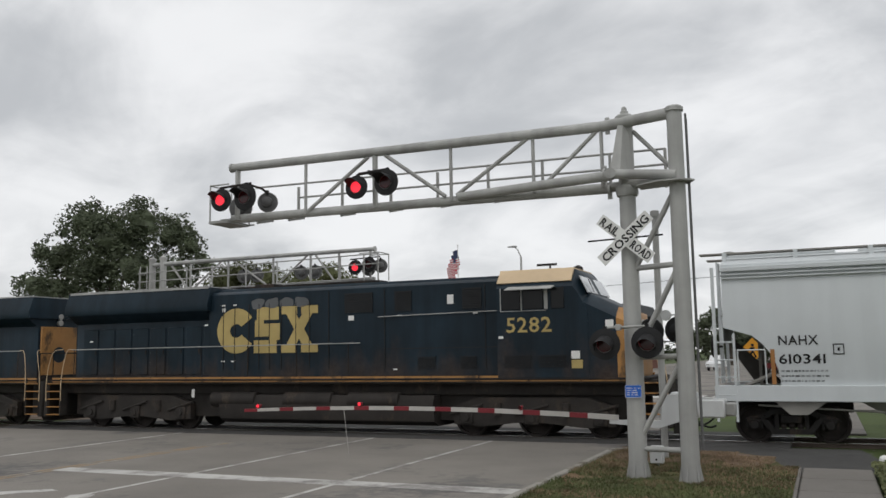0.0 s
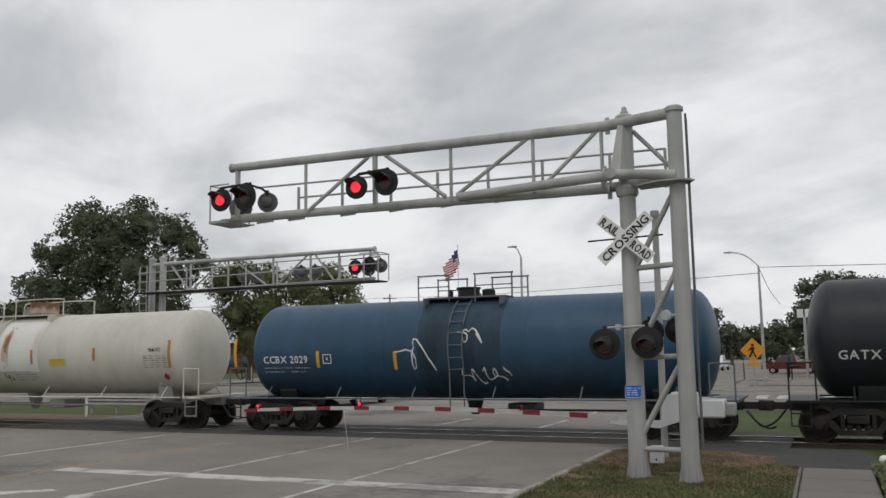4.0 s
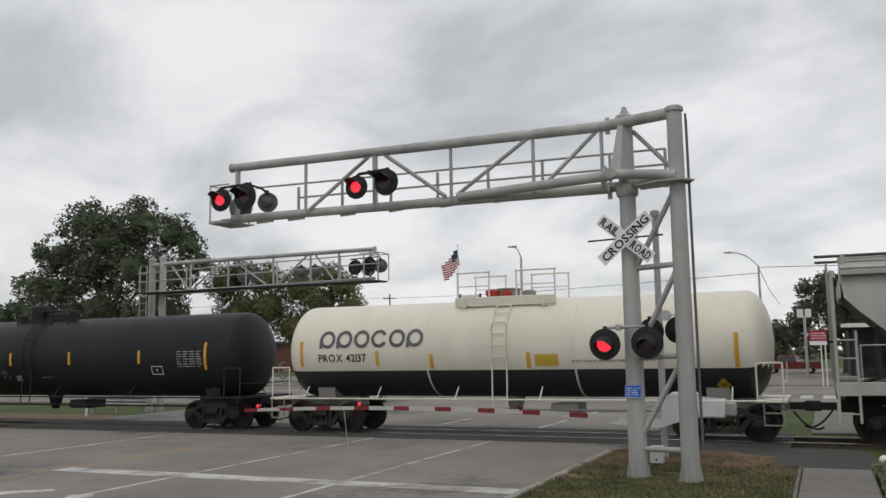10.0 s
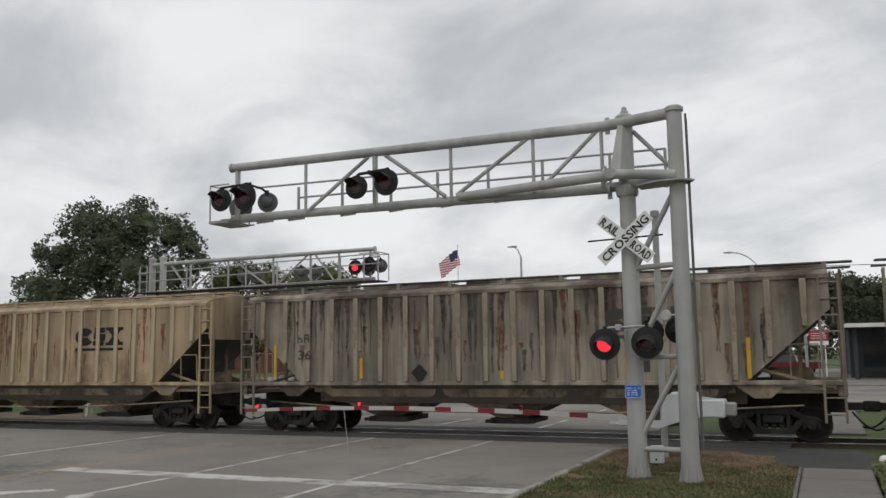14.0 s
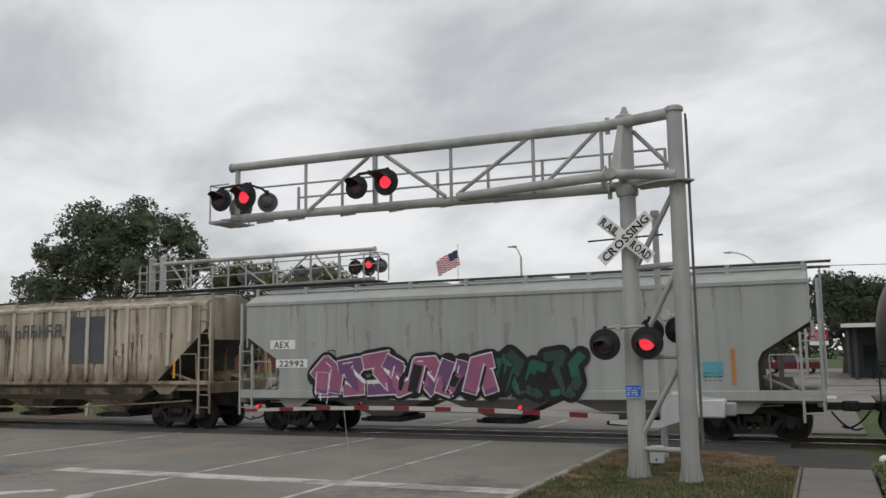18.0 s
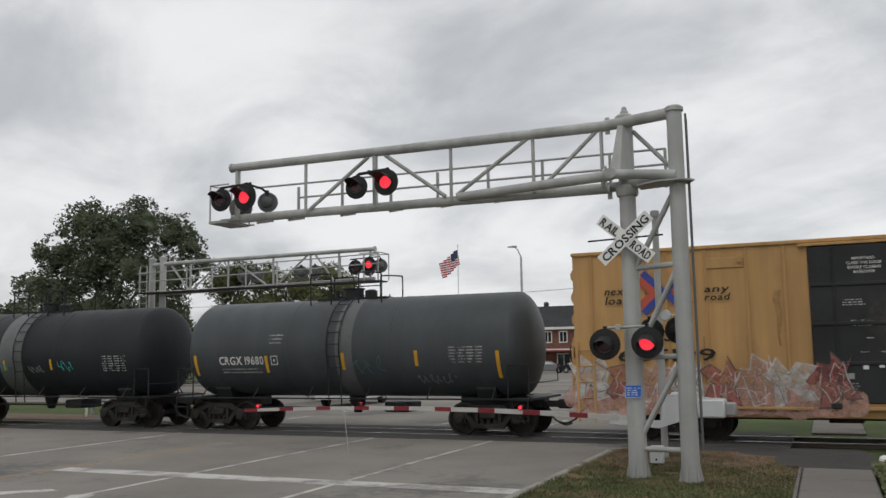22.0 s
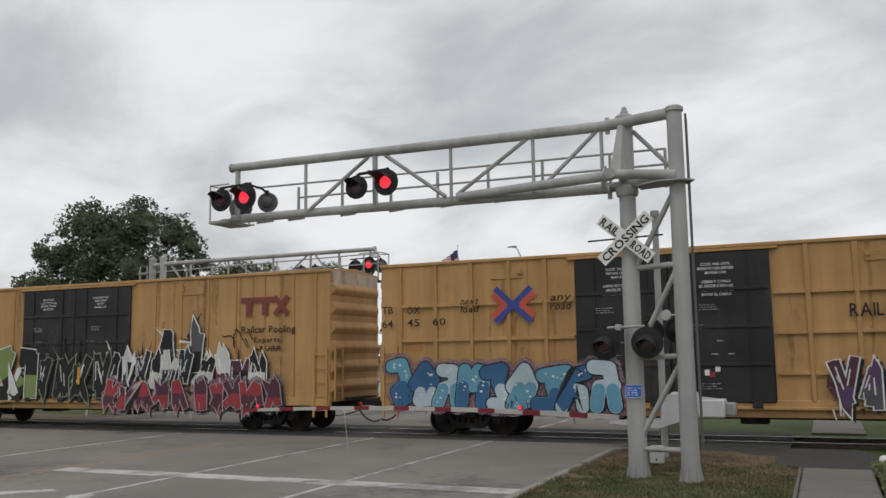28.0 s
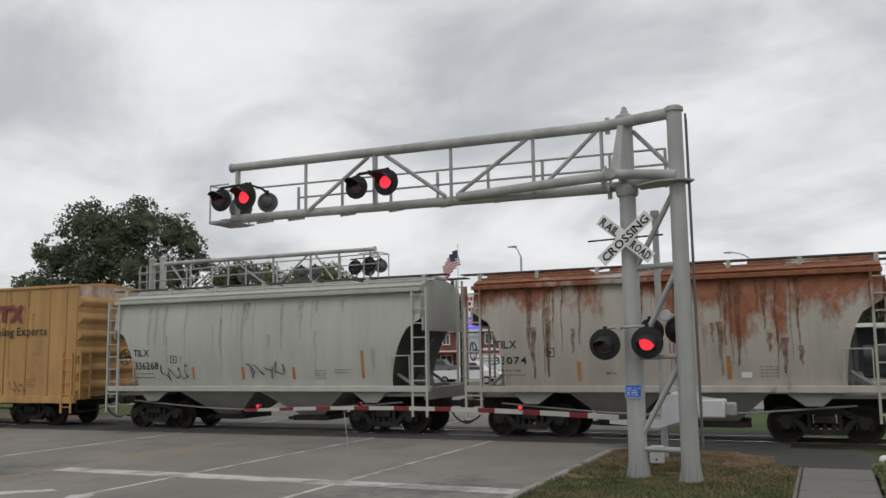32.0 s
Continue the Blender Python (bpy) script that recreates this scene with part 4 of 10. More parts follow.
def hopper(name, label, s0, s1, paint, dark=None, trim=None, sill=1.35, sill_h=.28, eave=4.32, top=4.68, cut=1.9, zc=2.75,
           curve=0.0, bulge=.0, ribs=0, bays=3, seams=8, belt=True, board="board_grey", rib_paint=None, belly=False, low_ladder=False, web=False, lines=False, knee=None):
    """A covered hopper car; s0, s1: where it couples along the train."""
    P = paint
    D = dark or P
    T = trim or P
    L = (s1 - s0) - 1.1
    h = L / 2
    car = thing(name, label, "hopper car", "freight cars of the train")
    CARS.append((car, (s0 + s1) / 2))
    W = 1.56 if ribs else 1.6
    def xe(z):
        if z >= zc:
            return h - .28
        foot = knee or sill
        u = max(0.0, (z - foot) / (zc - foot))
        v = (1 - curve) * u + curve * (1 - math.sqrt(max(0.0, 1 - u * u)))
        return h - .28 - cut * (1 - v)
    def yw(z):
        if not bulge:
            return W
        u = (z - sill) / (eave - sill)
        return W - bulge * (1 - math.sin(min(1, max(0, u)) * math.pi) ** .8)
    zs = [sill + (zc - sill) * i / 7 for i in range(8)] + [zc + (eave - zc) * i / 6 for i in range(1, 7)]
    rings = [[(xe(z), -yw(z), z), (xe(z), yw(z), z), (-xe(z), yw(z), z), (-xe(z), -yw(z), z)] for z in zs]
    for y, z in ((W - .12, eave + .09), (W - .5, eave + (top - eave) * .62), (.45, top - .03), (.42, top)):
        rings.append([(h - .28, -y, z), (h - .28, y, z), (-h + .28, y, z), (-h + .28, -y, z)])
    body = part("body", Geo().loft(rings), P, car)
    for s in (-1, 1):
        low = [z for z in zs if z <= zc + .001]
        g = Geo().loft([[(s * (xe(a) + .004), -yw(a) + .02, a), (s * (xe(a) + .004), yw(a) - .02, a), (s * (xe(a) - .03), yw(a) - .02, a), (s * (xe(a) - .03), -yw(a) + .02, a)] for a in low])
        # slope sheets carry the overhang's shade in their colour, over the grime
        part("slope_sheet", g, M["h_slope"], body, "grimy end slope sheet with its shade in the colour")
        part("end_sheet", Geo().box(s * (h - .26), s * (h - .2), -W + .1, W - .1, zc - .35, zc + .05), P, body)
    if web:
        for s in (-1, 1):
            # added plate closes the open end, in the same shade-darkened tone
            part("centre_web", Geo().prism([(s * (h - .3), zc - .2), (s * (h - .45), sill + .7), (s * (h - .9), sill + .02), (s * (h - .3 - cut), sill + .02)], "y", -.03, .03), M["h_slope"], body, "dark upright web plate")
    if belt:
        for s in (-1, 1):
            g = Geo().box(-h + .26, h - .26, s * (yw(eave) - .02), s * (W + .035), eave - .1, eave + .02, .015)
            if lines:
                for k in (1, 2):
                    g.box(-h + .27, h - .27, s * (W - .06), s * (W + .012), eave - .1 - .09 * k, eave - .07 - .09 * k)
            part("eave_rail", g, P, car)
    for s in (-1, 1):
        part("side_sill", Geo().box(-h, h, s * 1.36, s * (W + .03), sill - sill_h, sill + .02, .02), T, car)
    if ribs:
        # ribs paler than the panels: cleaner paint, plus light on raised edges painted in
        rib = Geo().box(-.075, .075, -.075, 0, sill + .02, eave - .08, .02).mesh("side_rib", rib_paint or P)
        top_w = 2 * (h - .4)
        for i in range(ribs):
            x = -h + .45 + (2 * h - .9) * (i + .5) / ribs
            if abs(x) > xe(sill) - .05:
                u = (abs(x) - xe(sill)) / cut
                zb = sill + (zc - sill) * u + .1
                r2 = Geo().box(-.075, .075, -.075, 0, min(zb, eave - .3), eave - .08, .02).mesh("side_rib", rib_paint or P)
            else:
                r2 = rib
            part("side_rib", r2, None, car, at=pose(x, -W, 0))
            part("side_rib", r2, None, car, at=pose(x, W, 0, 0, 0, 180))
    elif seams:
        for i in range(seams):
            x = -h + 2 * h * (i + 1) / (seams + 1)
            zb = sill if abs(x) < xe(sill) else sill + (zc - sill) * .8
            g = Geo()
            zz = [zb + (eave - .12 - zb) * k / 5 for k in range(6)]
            for a, b in zip(zz, zz[1:]):
                g.loft([[(x - .018, -yw(a), a), (x + .018, -yw(a), a), (x + .012, -yw(a) - .008, a), (x - .012, -yw(a) - .008, a)], [(x - .018, -yw(b), b), (x + .018, -yw(b), b), (x + .012, -yw(b) - .008, b), (x - .012, -yw(b) - .008, b)]], cap=False)
            part("weld_seam", g, P, car)
    # roof hatches and running board
    n = max(3, int(L / 3.0))
    for i in range(n):
        x = -h + L * (i + .5) / n
        part("roof_hatch", Geo().box(x - L / n * .42, x + L / n * .42, -.38, .38, top - .02, top + .09, .03), P, car)
    for s in (-1, 1):
        part("running_board", Geo().box(-h - .3, h + .3, s * 1.02, s * .62, top + .05, top + .085), M[board], car)
    st = Geo().box(-.055, .055, -.02, .02, 0, top + .05 - eave - .02).box(-.055, .055, -.02, .5, top + .01 - eave, top + .045 - eave).mesh("board_stand", P)
    m = int(L / 1.75)
    for i in range(m + 1):
        x = -h + .35 + (L - .7) * i / m
        for s in (-1, 1):
            part("board_stand", st, None, car, at=pose(x, s * 1.12, eave + .02, 0, 0, 0 if s < 0 else 180))
    # ends: posts, platform, ladders
    for s in (-1, 1):
        part("end_platform", Geo().box(s * (h - 1.9), s * h, -1.4, 1.4, sill - .3, sill - .22).box(s * (h - .22), s * h, -1.5, 1.5, sill - .38, sill - .02, .02), D, car)
        part("centre_sill", Geo().box(s * (h - 3.2), s * (h - .05), -.24, .24, .72, sill - .25, .02), M["steel_dark"], car)
        for t in (-1, 1):
            part("corner_post", Geo().box(s * (h - .1), s * (h - .02), t * (W - .1), t * (W - .02), sill, eave + .02), T, car)
            part("end_stay", Geo().box(s * (h - 1.1), s * (h - 1.02), t * .5, t * .58, sill - .2, zc + .3), D, car)
        ladder(car, s * (h - .06) - (.46 if s > 0 else 0), -W - .02, .55, 2.75 if low_ladder else eave, .46, T)
        ladder(car, s * (h + .02), .55, sill, top, .45, T, "y")
        part("grab_iron", Geo().path([(s * (h - .6), -W - .03, sill + .05), (s * (h - .6), -W - .07, sill + .9), (s * (h - 1.25), -W - .07, sill + .9), (s * (h - 1.25), -W - .03, sill + .05)], .018, 5), T, car)
        part("bolster_plate", Geo().prism([(s * (h - 2.6), sill - sill_h), (s * (h - 2.15), sill - sill_h - .32), (s * (h - 1.75), sill - sill_h - .32), (s * (h - 1.4), sill - sill_h)], "y", -1.5, -1.42), D, car)
        for t in (-1.2, 1.2):
            part("slope_brace", Geo().tube((s * (h - .3), t, sill - .2), (s * (h - cut - .2), t, sill + .35), .05), D, car)
        bogie(car, s * (h - 1.75))
    part("air_reservoir", Geo().turn([(-.55, .05), (-.5, .19), (.5, .19), (.55, .05)], "x", (h - 1.3, .35, sill + .12), 14), D, car)
    brake_wheel(car, -h - .1, -.6, sill + 1.0, M["steel_dark"])
    # dark filling under the sill; between the bays it stands for the shade
    if belly:
        part("belly_sheet", Geo().loft([[(x, -1.46, sill), (x, 1.46, sill), (x, 1.2, z), (x, -1.2, z)] for x, z in ((-h + 2.4, sill - .1), (-h + 3.3, sill - .62), (h - 3.3, sill - .62), (h - 2.4, sill - .1))]), M["h_dark"], car)
    # added block that keeps light from showing through between the bays
    if ribs:
        part("belly_sill", Geo().box(-h + 2.4, h - 2.4, -.6, .6, sill - .62, sill - .02).box(-h + 2.6, h - 2.6, -1.3, 1.3, sill - .3, sill - .02), D, car)
    # discharge bays
    span = 2 * (h - 2.9)
    for i in range(bays):
        x = -span / 2 + span * (i + .5) / bays
        w = span / bays / 2
        z0 = sill - .02
        dz = .34 if ribs else .18
        part("hopper_bay", Geo().loft([[(x - w + .03, -1.4, z0), (x + w - .03, -1.4, z0), (x + w - .03, 1.4, z0), (x - w + .03, 1.4, z0)],
                                       [(x - w * .92, -1.35, z0 - dz), (x + w * .92, -1.35, z0 - dz), (x + w * .92, 1.35, z0 - dz), (x - w * .92, 1.35, z0 - dz)],
                                       [(x - .42, -.7, .5), (x + .42, -.7, .5), (x + .42, .7, .5), (x - .42, .7, .5)]]), D, car)
        part("outlet_gate", Geo().box(x - .62, x + .62, -.85, .85, .34, .5, .02).box(x - .75, x + .75, -.9, -.82, .36, .46).tube((x - .5, -1.05, .42), (x - .5, -.8, .42), .05), M["steel_dark"], car)
    part("brake_pipe", Geo().bow([(-h + 1.0, -1.3, .95), (-span / 4, -1.42, .72), (span / 4, -1.42, .72), (h - 1.0, -1.3, .95)], .025, 5, 6), D, car)
    ends(car, L, .5)
    car_face = lambda x, z: -max(yw(z), W + .03 if z < sill + .02 else 0) - .012
    return car, car_face, h


def tank(name, label, s0, s1, paint, R=1.5, zc=2.62, body=None, dark=None, trim=None, dome=0.0, rail_h=.75, ladder_x=None, low=None, band=None, rings=2, low_rail=True, top="cage", inset=.55, hoops=None):
    D = dark or M["black"]
    T = trim or D
    L = (s1 - s0) - 1.1
    h = L / 2
    b0, b1 = body if body else (-h + inset, h - inset)
    car = thing(name, label, "tank car", "freight cars of the train")
    CARS.append((car, (s0 + s1) / 2))
    hd = .62
    prof = [(b0 + hd * (1 - math.cos(a)), R * math.sin(a)) for a in [math.radians(d) for d in (4, 15, 28, 42, 56, 70, 82, 90)]]
    prof += [(b1 - hd * (1 - math.cos(a)), R * math.sin(a)) for a in [math.radians(d) for d in (90, 82, 70, 56, 42, 28, 15, 4)]]
    g = Geo().turn(prof, "x", (0, 0, zc), 56)
    me = g.mesh("shell", paint)
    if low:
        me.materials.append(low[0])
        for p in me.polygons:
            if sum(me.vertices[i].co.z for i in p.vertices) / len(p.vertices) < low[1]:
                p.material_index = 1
    shell = part("shell", me, None, car)
    for i in range(rings):
        x = b0 + hd + (b1 - b0 - 2 * hd) * (i + 1) / (rings + 1)
        part("weld_seam", Geo().turn([(-.03, R + .001), (-.02, R + .009), (.02, R + .009), (.03, R + .001)], "x", (x, 0, zc), 56, cap=False), paint, shell)
    for s in (-1, 1):
        x = b1 - 1.4 if s > 0 else b0 + 1.4
        sad = [(-R * .6, zc - R * .76), (-R * .62, zc - R * .84), (-.8, 1.0), (.8, 1.0), (R * .62, zc - R * .84), (R * .6, zc - R * .76)]
        part("saddle", Geo().prism(sad, "x", x - .3, x + .3), D, car)
        part("draft_sill", Geo().box(s * (h - 2.6), s * (h - .02), -.3, .3, .76, 1.08, .02), D, car)
        part("end_platform", Geo().box(s * (h - .75), s * h, -1.45, 1.45, 1.02, 1.08), T, car)
        e = Geo().path([(s * (h - .7), -1.45, 1.08), (s * (h - .7), -1.45, 2.0), (s * (h - .08), -1.45, 2.0), (s * (h - .08), -1.45, 1.08)], .022, 6)
        e.path([(s * (h - .08), -1.45, 2.0), (s * (h - .08), -1.45, 1.5), (s * (h - .08), 1.45, 1.5), (s * (h - .08), 1.45, 2.0)], .018, 5)
        part("end_hand_rail", e, T, car)
        st = Geo()
        for z in (.45, .75):
            st.box(s * (h - .55), s * (h - .1), -1.55, -1.45, z, z + .03)
        st.box(s * (h - .57), s * (h - .54), -1.54, -1.5, .45, 1.05).box(s * (h - .12), s * (h - .09), -1.54, -1.5, .45, 1.05)
        part("sill_step", st, D, car)
        bogie(car, s * (h - (1.45 if inset < .3 else 1.6)))
    if low_rail:
        for s in (-1, 1):
            part("side_hand_rail", Geo().tube((b0 + .2, s * 1.56, 1.06), (b1 - .2, s * 1.56, 1.06), .025, n=6), T, car)
            post = Geo().tube((0, s * 1.56, 1.06), (0, s * 1.25, 1.4), .02, n=5).mesh("rail_bracket", T)
            for i in range(6):
                part("rail_bracket", post, None, car, at=pose(b0 + 1 + (b1 - b0 - 2) * i / 5, 0, 0))
    zt = zc + R
    # dome platform
    w = 1.9 if top == "cage" else 1.6 if hoops and top == "boxes" else 1.25
    if top in ("loops", "none"):
        part("top_platform", Geo().box(dome - w, dome + w, -.42, .42, zt - .06, zt + .02), T, car)
    else:
        part("top_platform", Geo().box(dome - w, dome + w, -.75, .75, zt - .02, zt + .03).box(dome - w, dome - w + .06, -1.0, 1.0, zt - .25, zt).box(dome + w - .06, dome + w, -1.0, 1.0, zt - .25, zt), T, car)
    part("manway", Geo().turn([(-.1, .34), (.28, .34), (.3, .38), (.34, .38), (.36, .1)], "z", (dome - .15, 0, zt), 20), D, car)
    part("valve_housing", Geo().turn([(-.1, .2), (.24, .2), (.28, .12)], "z", (dome + .5, 0, zt), 14), D, car)
    part("vent_pipe", Geo().turn([(-.1, .09), (.3, .09)], "z", (dome - .8, .1, zt), 10), D, car)
    rl = Geo()
    for y in (-.75, .75):
        if top == "none":
            if hoops and y < 0:
                for a, b in hoops:
                    part("hand_loop", Geo().bow([(a, y, zt - .25), (a, y, zt + rail_h - .12), (a + .12, y, zt + rail_h), (b - .12, y, zt + rail_h), (b, y, zt + rail_h - .12), (b, y, zt - .25)], .03, 6, 3), T, car)
            continue
        if top == "loops":
            k = rail_h
            for a, b in ((dome - 1.3, dome - .55), (dome + .45, dome + 1.25)):
                lo, hi = (k, .72 * k) if a < dome else (.72 * k, k)
                hoop = Geo().bow([(a, y, zt - .25), (a, y, zt + k - .08), (a + .08, y, zt + k), (b - .12, y, zt + k), (b, y, zt + k - .12), (b, y, zt - .25)] if a < dome else [(b, y, zt - .25), (b, y, zt + k - .14), (b - .1, y, zt + k - .04), (a + .12, y, zt + k), (a, y, zt + k - .1), (a, y, zt - .25)], .026, 6, 4)
                part("top_railing", hoop, T, car)
            part("middle_rail", Geo().tube((dome - .55, y, zt + .6 * k), (dome + .45, y, zt + .6 * k), .018, n=6), T, car)
            continue
        if top == "boxes":
            k = rail_h
            for a, b in hoops or ((dome - 1.5, dome - .5), (dome + .35, dome + 1.5)):
                c = .16 if hoops else .05
                hoop = Geo().bow([(a, y, zt - .15), (a, y, zt + k - c), (a + c, y, zt + k), (b - c, y, zt + k), (b, y, zt + k - c), (b, y, zt - .1)], .026, 6, 3)
                if not hoops:
                    hoop.tube((a, y, zt + k * .5), (b, y, zt + k * .5), .018, n=5)
                part("top_railing", hoop, T, car)
            continue
        rl.bow([(dome - w, y, zt), (dome - w, y, zt + rail_h - .06), (dome - w + .1, y, zt + rail_h), (dome + w - .1, y, zt + rail_h), (dome + w, y, zt + rail_h - .06), (dome + w, y, zt)], .022, 6, 4)
        for k in (-.95, 0, .95):
            part("rail_post", Geo().tube((dome + k, y, zt - .1), (dome + k, y, zt + rail_h), .018, n=6), T, car)
    if rl.v:
        part("top_railing", rl, T, car)
    lx = dome if ladder_x is None else ladder_x
    angs = [math.radians(a) for a in range(90, 206, 16)]
    l = None
    for e in (-.22, .22):
        pts = [(lx + e, (R + .07) * math.cos(a), zc + (R + .07) * math.sin(a)) for a in angs] + [(lx + e, -1.42, .85)]
        one = part("ladder" if l is None else "ladder_rail", Geo().bow(pts, .022, 5, 2), T, l or car)
        l = l or one
    me = Geo().tube((-.22, 0, 0), (.22, 0, 0), .016, n=5).mesh("rung", T)
    for a in range(112, 204, 13):
        r = math.radians(a)
        part("rung", me, None, l, at=pose(lx, (R + .07) * math.cos(r), zc + (R + .07) * math.sin(r)))
    part("bottom_outlet", Geo().turn([(.55, .12), (.75, .2), (1.15, .3)], "z", (dome, 0, 0), 14), D, car)
    part("brake_rigging", Geo().box(dome + 1.2, dome + 2.0, -.5, .5, .6, .9, .03).tube((b0 + 1, -.5, .72), (b1 - 1, -.5, .72), .03), D, car)
    brake_wheel(car, -h + .1, -.9, 1.9, D)
    ends(car, L, .5)
    car["axis"] = zc
    face = lambda x, z: -math.sqrt(max(.01, (R + .014) ** 2 - (z - zc) ** 2))
    return car, face, h


def boxcar(label, s0, paint, style, s_len=20.59):
    L, h = 18.8, 9.4
    car = thing("box_car", label, "box car", "freight cars of the train")
    CARS.append((car, s0 + s_len / 2))
    W, z0, ze, zt = 1.58, .95, 4.97, 5.14
    body = Geo()
    ring = lambda x: [(x, -W, z0), (x, -W, ze), (x, -W + .12, ze + .06), (x, 0, zt), (x, W - .12, ze + .06), (x, W, ze), (x, W, z0)]
    body.loft([ring(-h), ring(h)])
    part("body", body, paint, car)
    part("roof_edge", Geo().box(-h - .03, h + .03, -W - .06, -W + .1, ze - .04, ze + .06, .02), paint, car)
    part("roof_edge", Geo().box(-h - .03, h + .03, W - .1, W + .06, ze - .04, ze + .06, .02), paint, car)
    rr = Geo().prism([(-W + .05, ze + .05), (0, zt + .045), (W - .05, ze + .05), (0, zt - .02)], "x", -.04, .04).mesh("roof_rib", paint)
    for i in range(15):
        part("roof_rib", rr, None, car, at=pose(-h + .4 + (2 * h - .8) * i / 14, 0, 0))
    for s in (-1, 1):
        part("side_sill", Geo().box(-h, h, s * 1.45, s * (W + .05), z0 - .12, z0 + .14, .02), paint, car)
    part("belly_sill", Geo().prism([(-5.6, .84), (-5.3, .66), (5.3, .66), (5.6, .84)], "y", -W + .04, -W + .1), paint, car)
    d0, d1 = -3.45, 1.55
    grid = style == "grid"
    posts = ([-8.75, -7.62, -6.5, -5.37, -4.3, 2.4, 3.5, 4.65, 5.8, 6.95, 8.05, 8.85] if grid else [-8.9, -7.9, -6.9, -5.9, -4.9, -4.0, 2.6, 3.7, 4.8, 5.9, 7.0, 8.1, 8.9])
    rib = Geo().box(-.055 if grid else -.035, .055 if grid else .035, -.09 if grid else -.045, 0, z0 + .12, ze - .05, .008).mesh("side_post", paint)
    for x in posts:
        part("side_post", rib, None, car, at=pose(x, -W, 0))
        part("side_post", rib, None, car, at=pose(x, W, 0, 0, 0, 180))
    if grid:
        for z in (1.75, 2.75, 3.75):
            for a, b in zip(posts[:5], posts[1:5] + [d0]):
                part("side_rail", Geo().box(a + .06, b - .06, -W - .09, -W, z - .045, z + .045, .006), paint, car)
            for a, b in zip([d1] + posts[5:-1], posts[5:]):
                part("side_rail", Geo().box(a + .06, b - .06, -W - .09, -W, z - .045, z + .045, .006), paint, car)
    part("load_hatch", Geo().box(-5.9, -4.95, -W - .03, -W, ze - .55, ze - .28, .02).box(-5.1, -4.98, -W - .09, -W, ze - .42, ze - .28), paint, car)
    part("load_hatch", Geo().box(3.7, 4.6, -W - .03, -W, ze - .55, ze - .28, .02).box(3.72, 3.84, -W - .09, -W, ze - .42, ze - .28), paint, car)
    B = M["door_black"]
    mid = (d0 + d1) / 2
    for a, b in ((d0, mid - .01), (mid + .01, d1)):
        d = part("plug_door", Geo().box(a, b, -W - .1, -W + .02, 1.02, 4.84, .03), B, car, "black plug door")
        for k in range(1, 4):
            z = 1.02 + 3.82 * k / 4
            part("door_rail", Geo().box(a + .05, b - .05, -W - .135, -W - .1, z - .045, z + .045, .015), B, d)
        for x in (a + .55, b - .55):
            part("lock_bar", Geo().tube((x, -W - .12, 1.05), (x, -W - .12, 4.8), .02, n=6), B, d)
        part("door_handle", Geo().tube((mid - .35 if a == d0 else mid + .35, -W - .17, 2.3), (mid - .35 if a == d0 else mid + .35, -W - .17, 3.1), .03), B, d)
        for x in (a + .45, b - .45):
            part("door_roller", Geo().box(x - .12, x + .12, -W - .2, -W - .05, .9, 1.04, .02), B, d)
    part("door_track", Geo().box(d0 - 2.2, d1 + 2.2, -W - .12, -W, .86, .93, .01).box(d0 - .2, d1 + .2, -W - .12, -W, 4.85, 4.92, .01), paint, car)
    part("yellow_latch", Geo().box(mid + .32, mid + .42, -W - .2, -W - .1, 1.5, 2.1), M["reflector"], car)
    for s in (-1, 1):
        for k in range(6):
            z = 1.42 + k * .6
            part("end_corrugation", Geo().loft([[(s * h, -W + .05, z - .2), (s * h, W - .05, z - .2), (s * h, W - .05, z + .2), (s * h, -W + .05, z + .2)], [(s * (h + .1), -W + .14, z - .06), (s * (h + .1), W - .14, z - .06), (s * (h + .1), W - .14, z + .06), (s * (h + .1), -W + .14, z + .06)]]), paint, car)
        part("end_top_panel", Geo().box(s * h, s * (h + .012), -W + .05, W - .05, ze - .42, ze + .02), M["white" if style == "grid" else "end_faded"], car, "white top panel" if style == "grid" else "faded white top panel streaked with rust")
        ladder(car, s * (h - .08) - (.45 if s > 0 else 0), -W - .07, .5, 2.6, .45, paint, rungs=5)
        ladder(car, s * (h + .1), -W + .15, 1.0, 2.6, .45, paint, "y", 4)
        part("end_platform", Geo().box(s * h, s * (h + .35), -.8, .8, 1.0, 1.05), M["steel_dark"], car)
        part("bolster_end", Geo().box(s * (h - 2.9), s * (h - 2.3), -1.45, 1.45, .74, .88, .02), M["steel_dark"], car)
        bogie(car, s * (h - 2.55))
    part("centre_sill", Geo().box(-h, h, -.3, .3, .72, .9, .02), M["steel_dark"], car)
    part("underframe", Geo().box(-3.2, -2.4, -.9, -.3, .5, .82, .03).box(.6, 1.3, -1.0, -.5, .45, .8, .03).tube((-6, -.9, .6), (6, -.9, .6), .03), M["steel_dark"], car)
    brake_wheel(car, -h - .3, -.7, 2.3, M["steel_dark"])
    part("uncoupling_lever", Geo().bow([(h + .05, -1.5, .85), (h + .1, -1.45, .55), (h + .35, -.8, .6), (h + .5, -.1, .75)], .018, 5, 4), M["steel_dark"], car)
    ends(car, L + .4, .5)
    return car, (lambda x, z: -W - .014), h


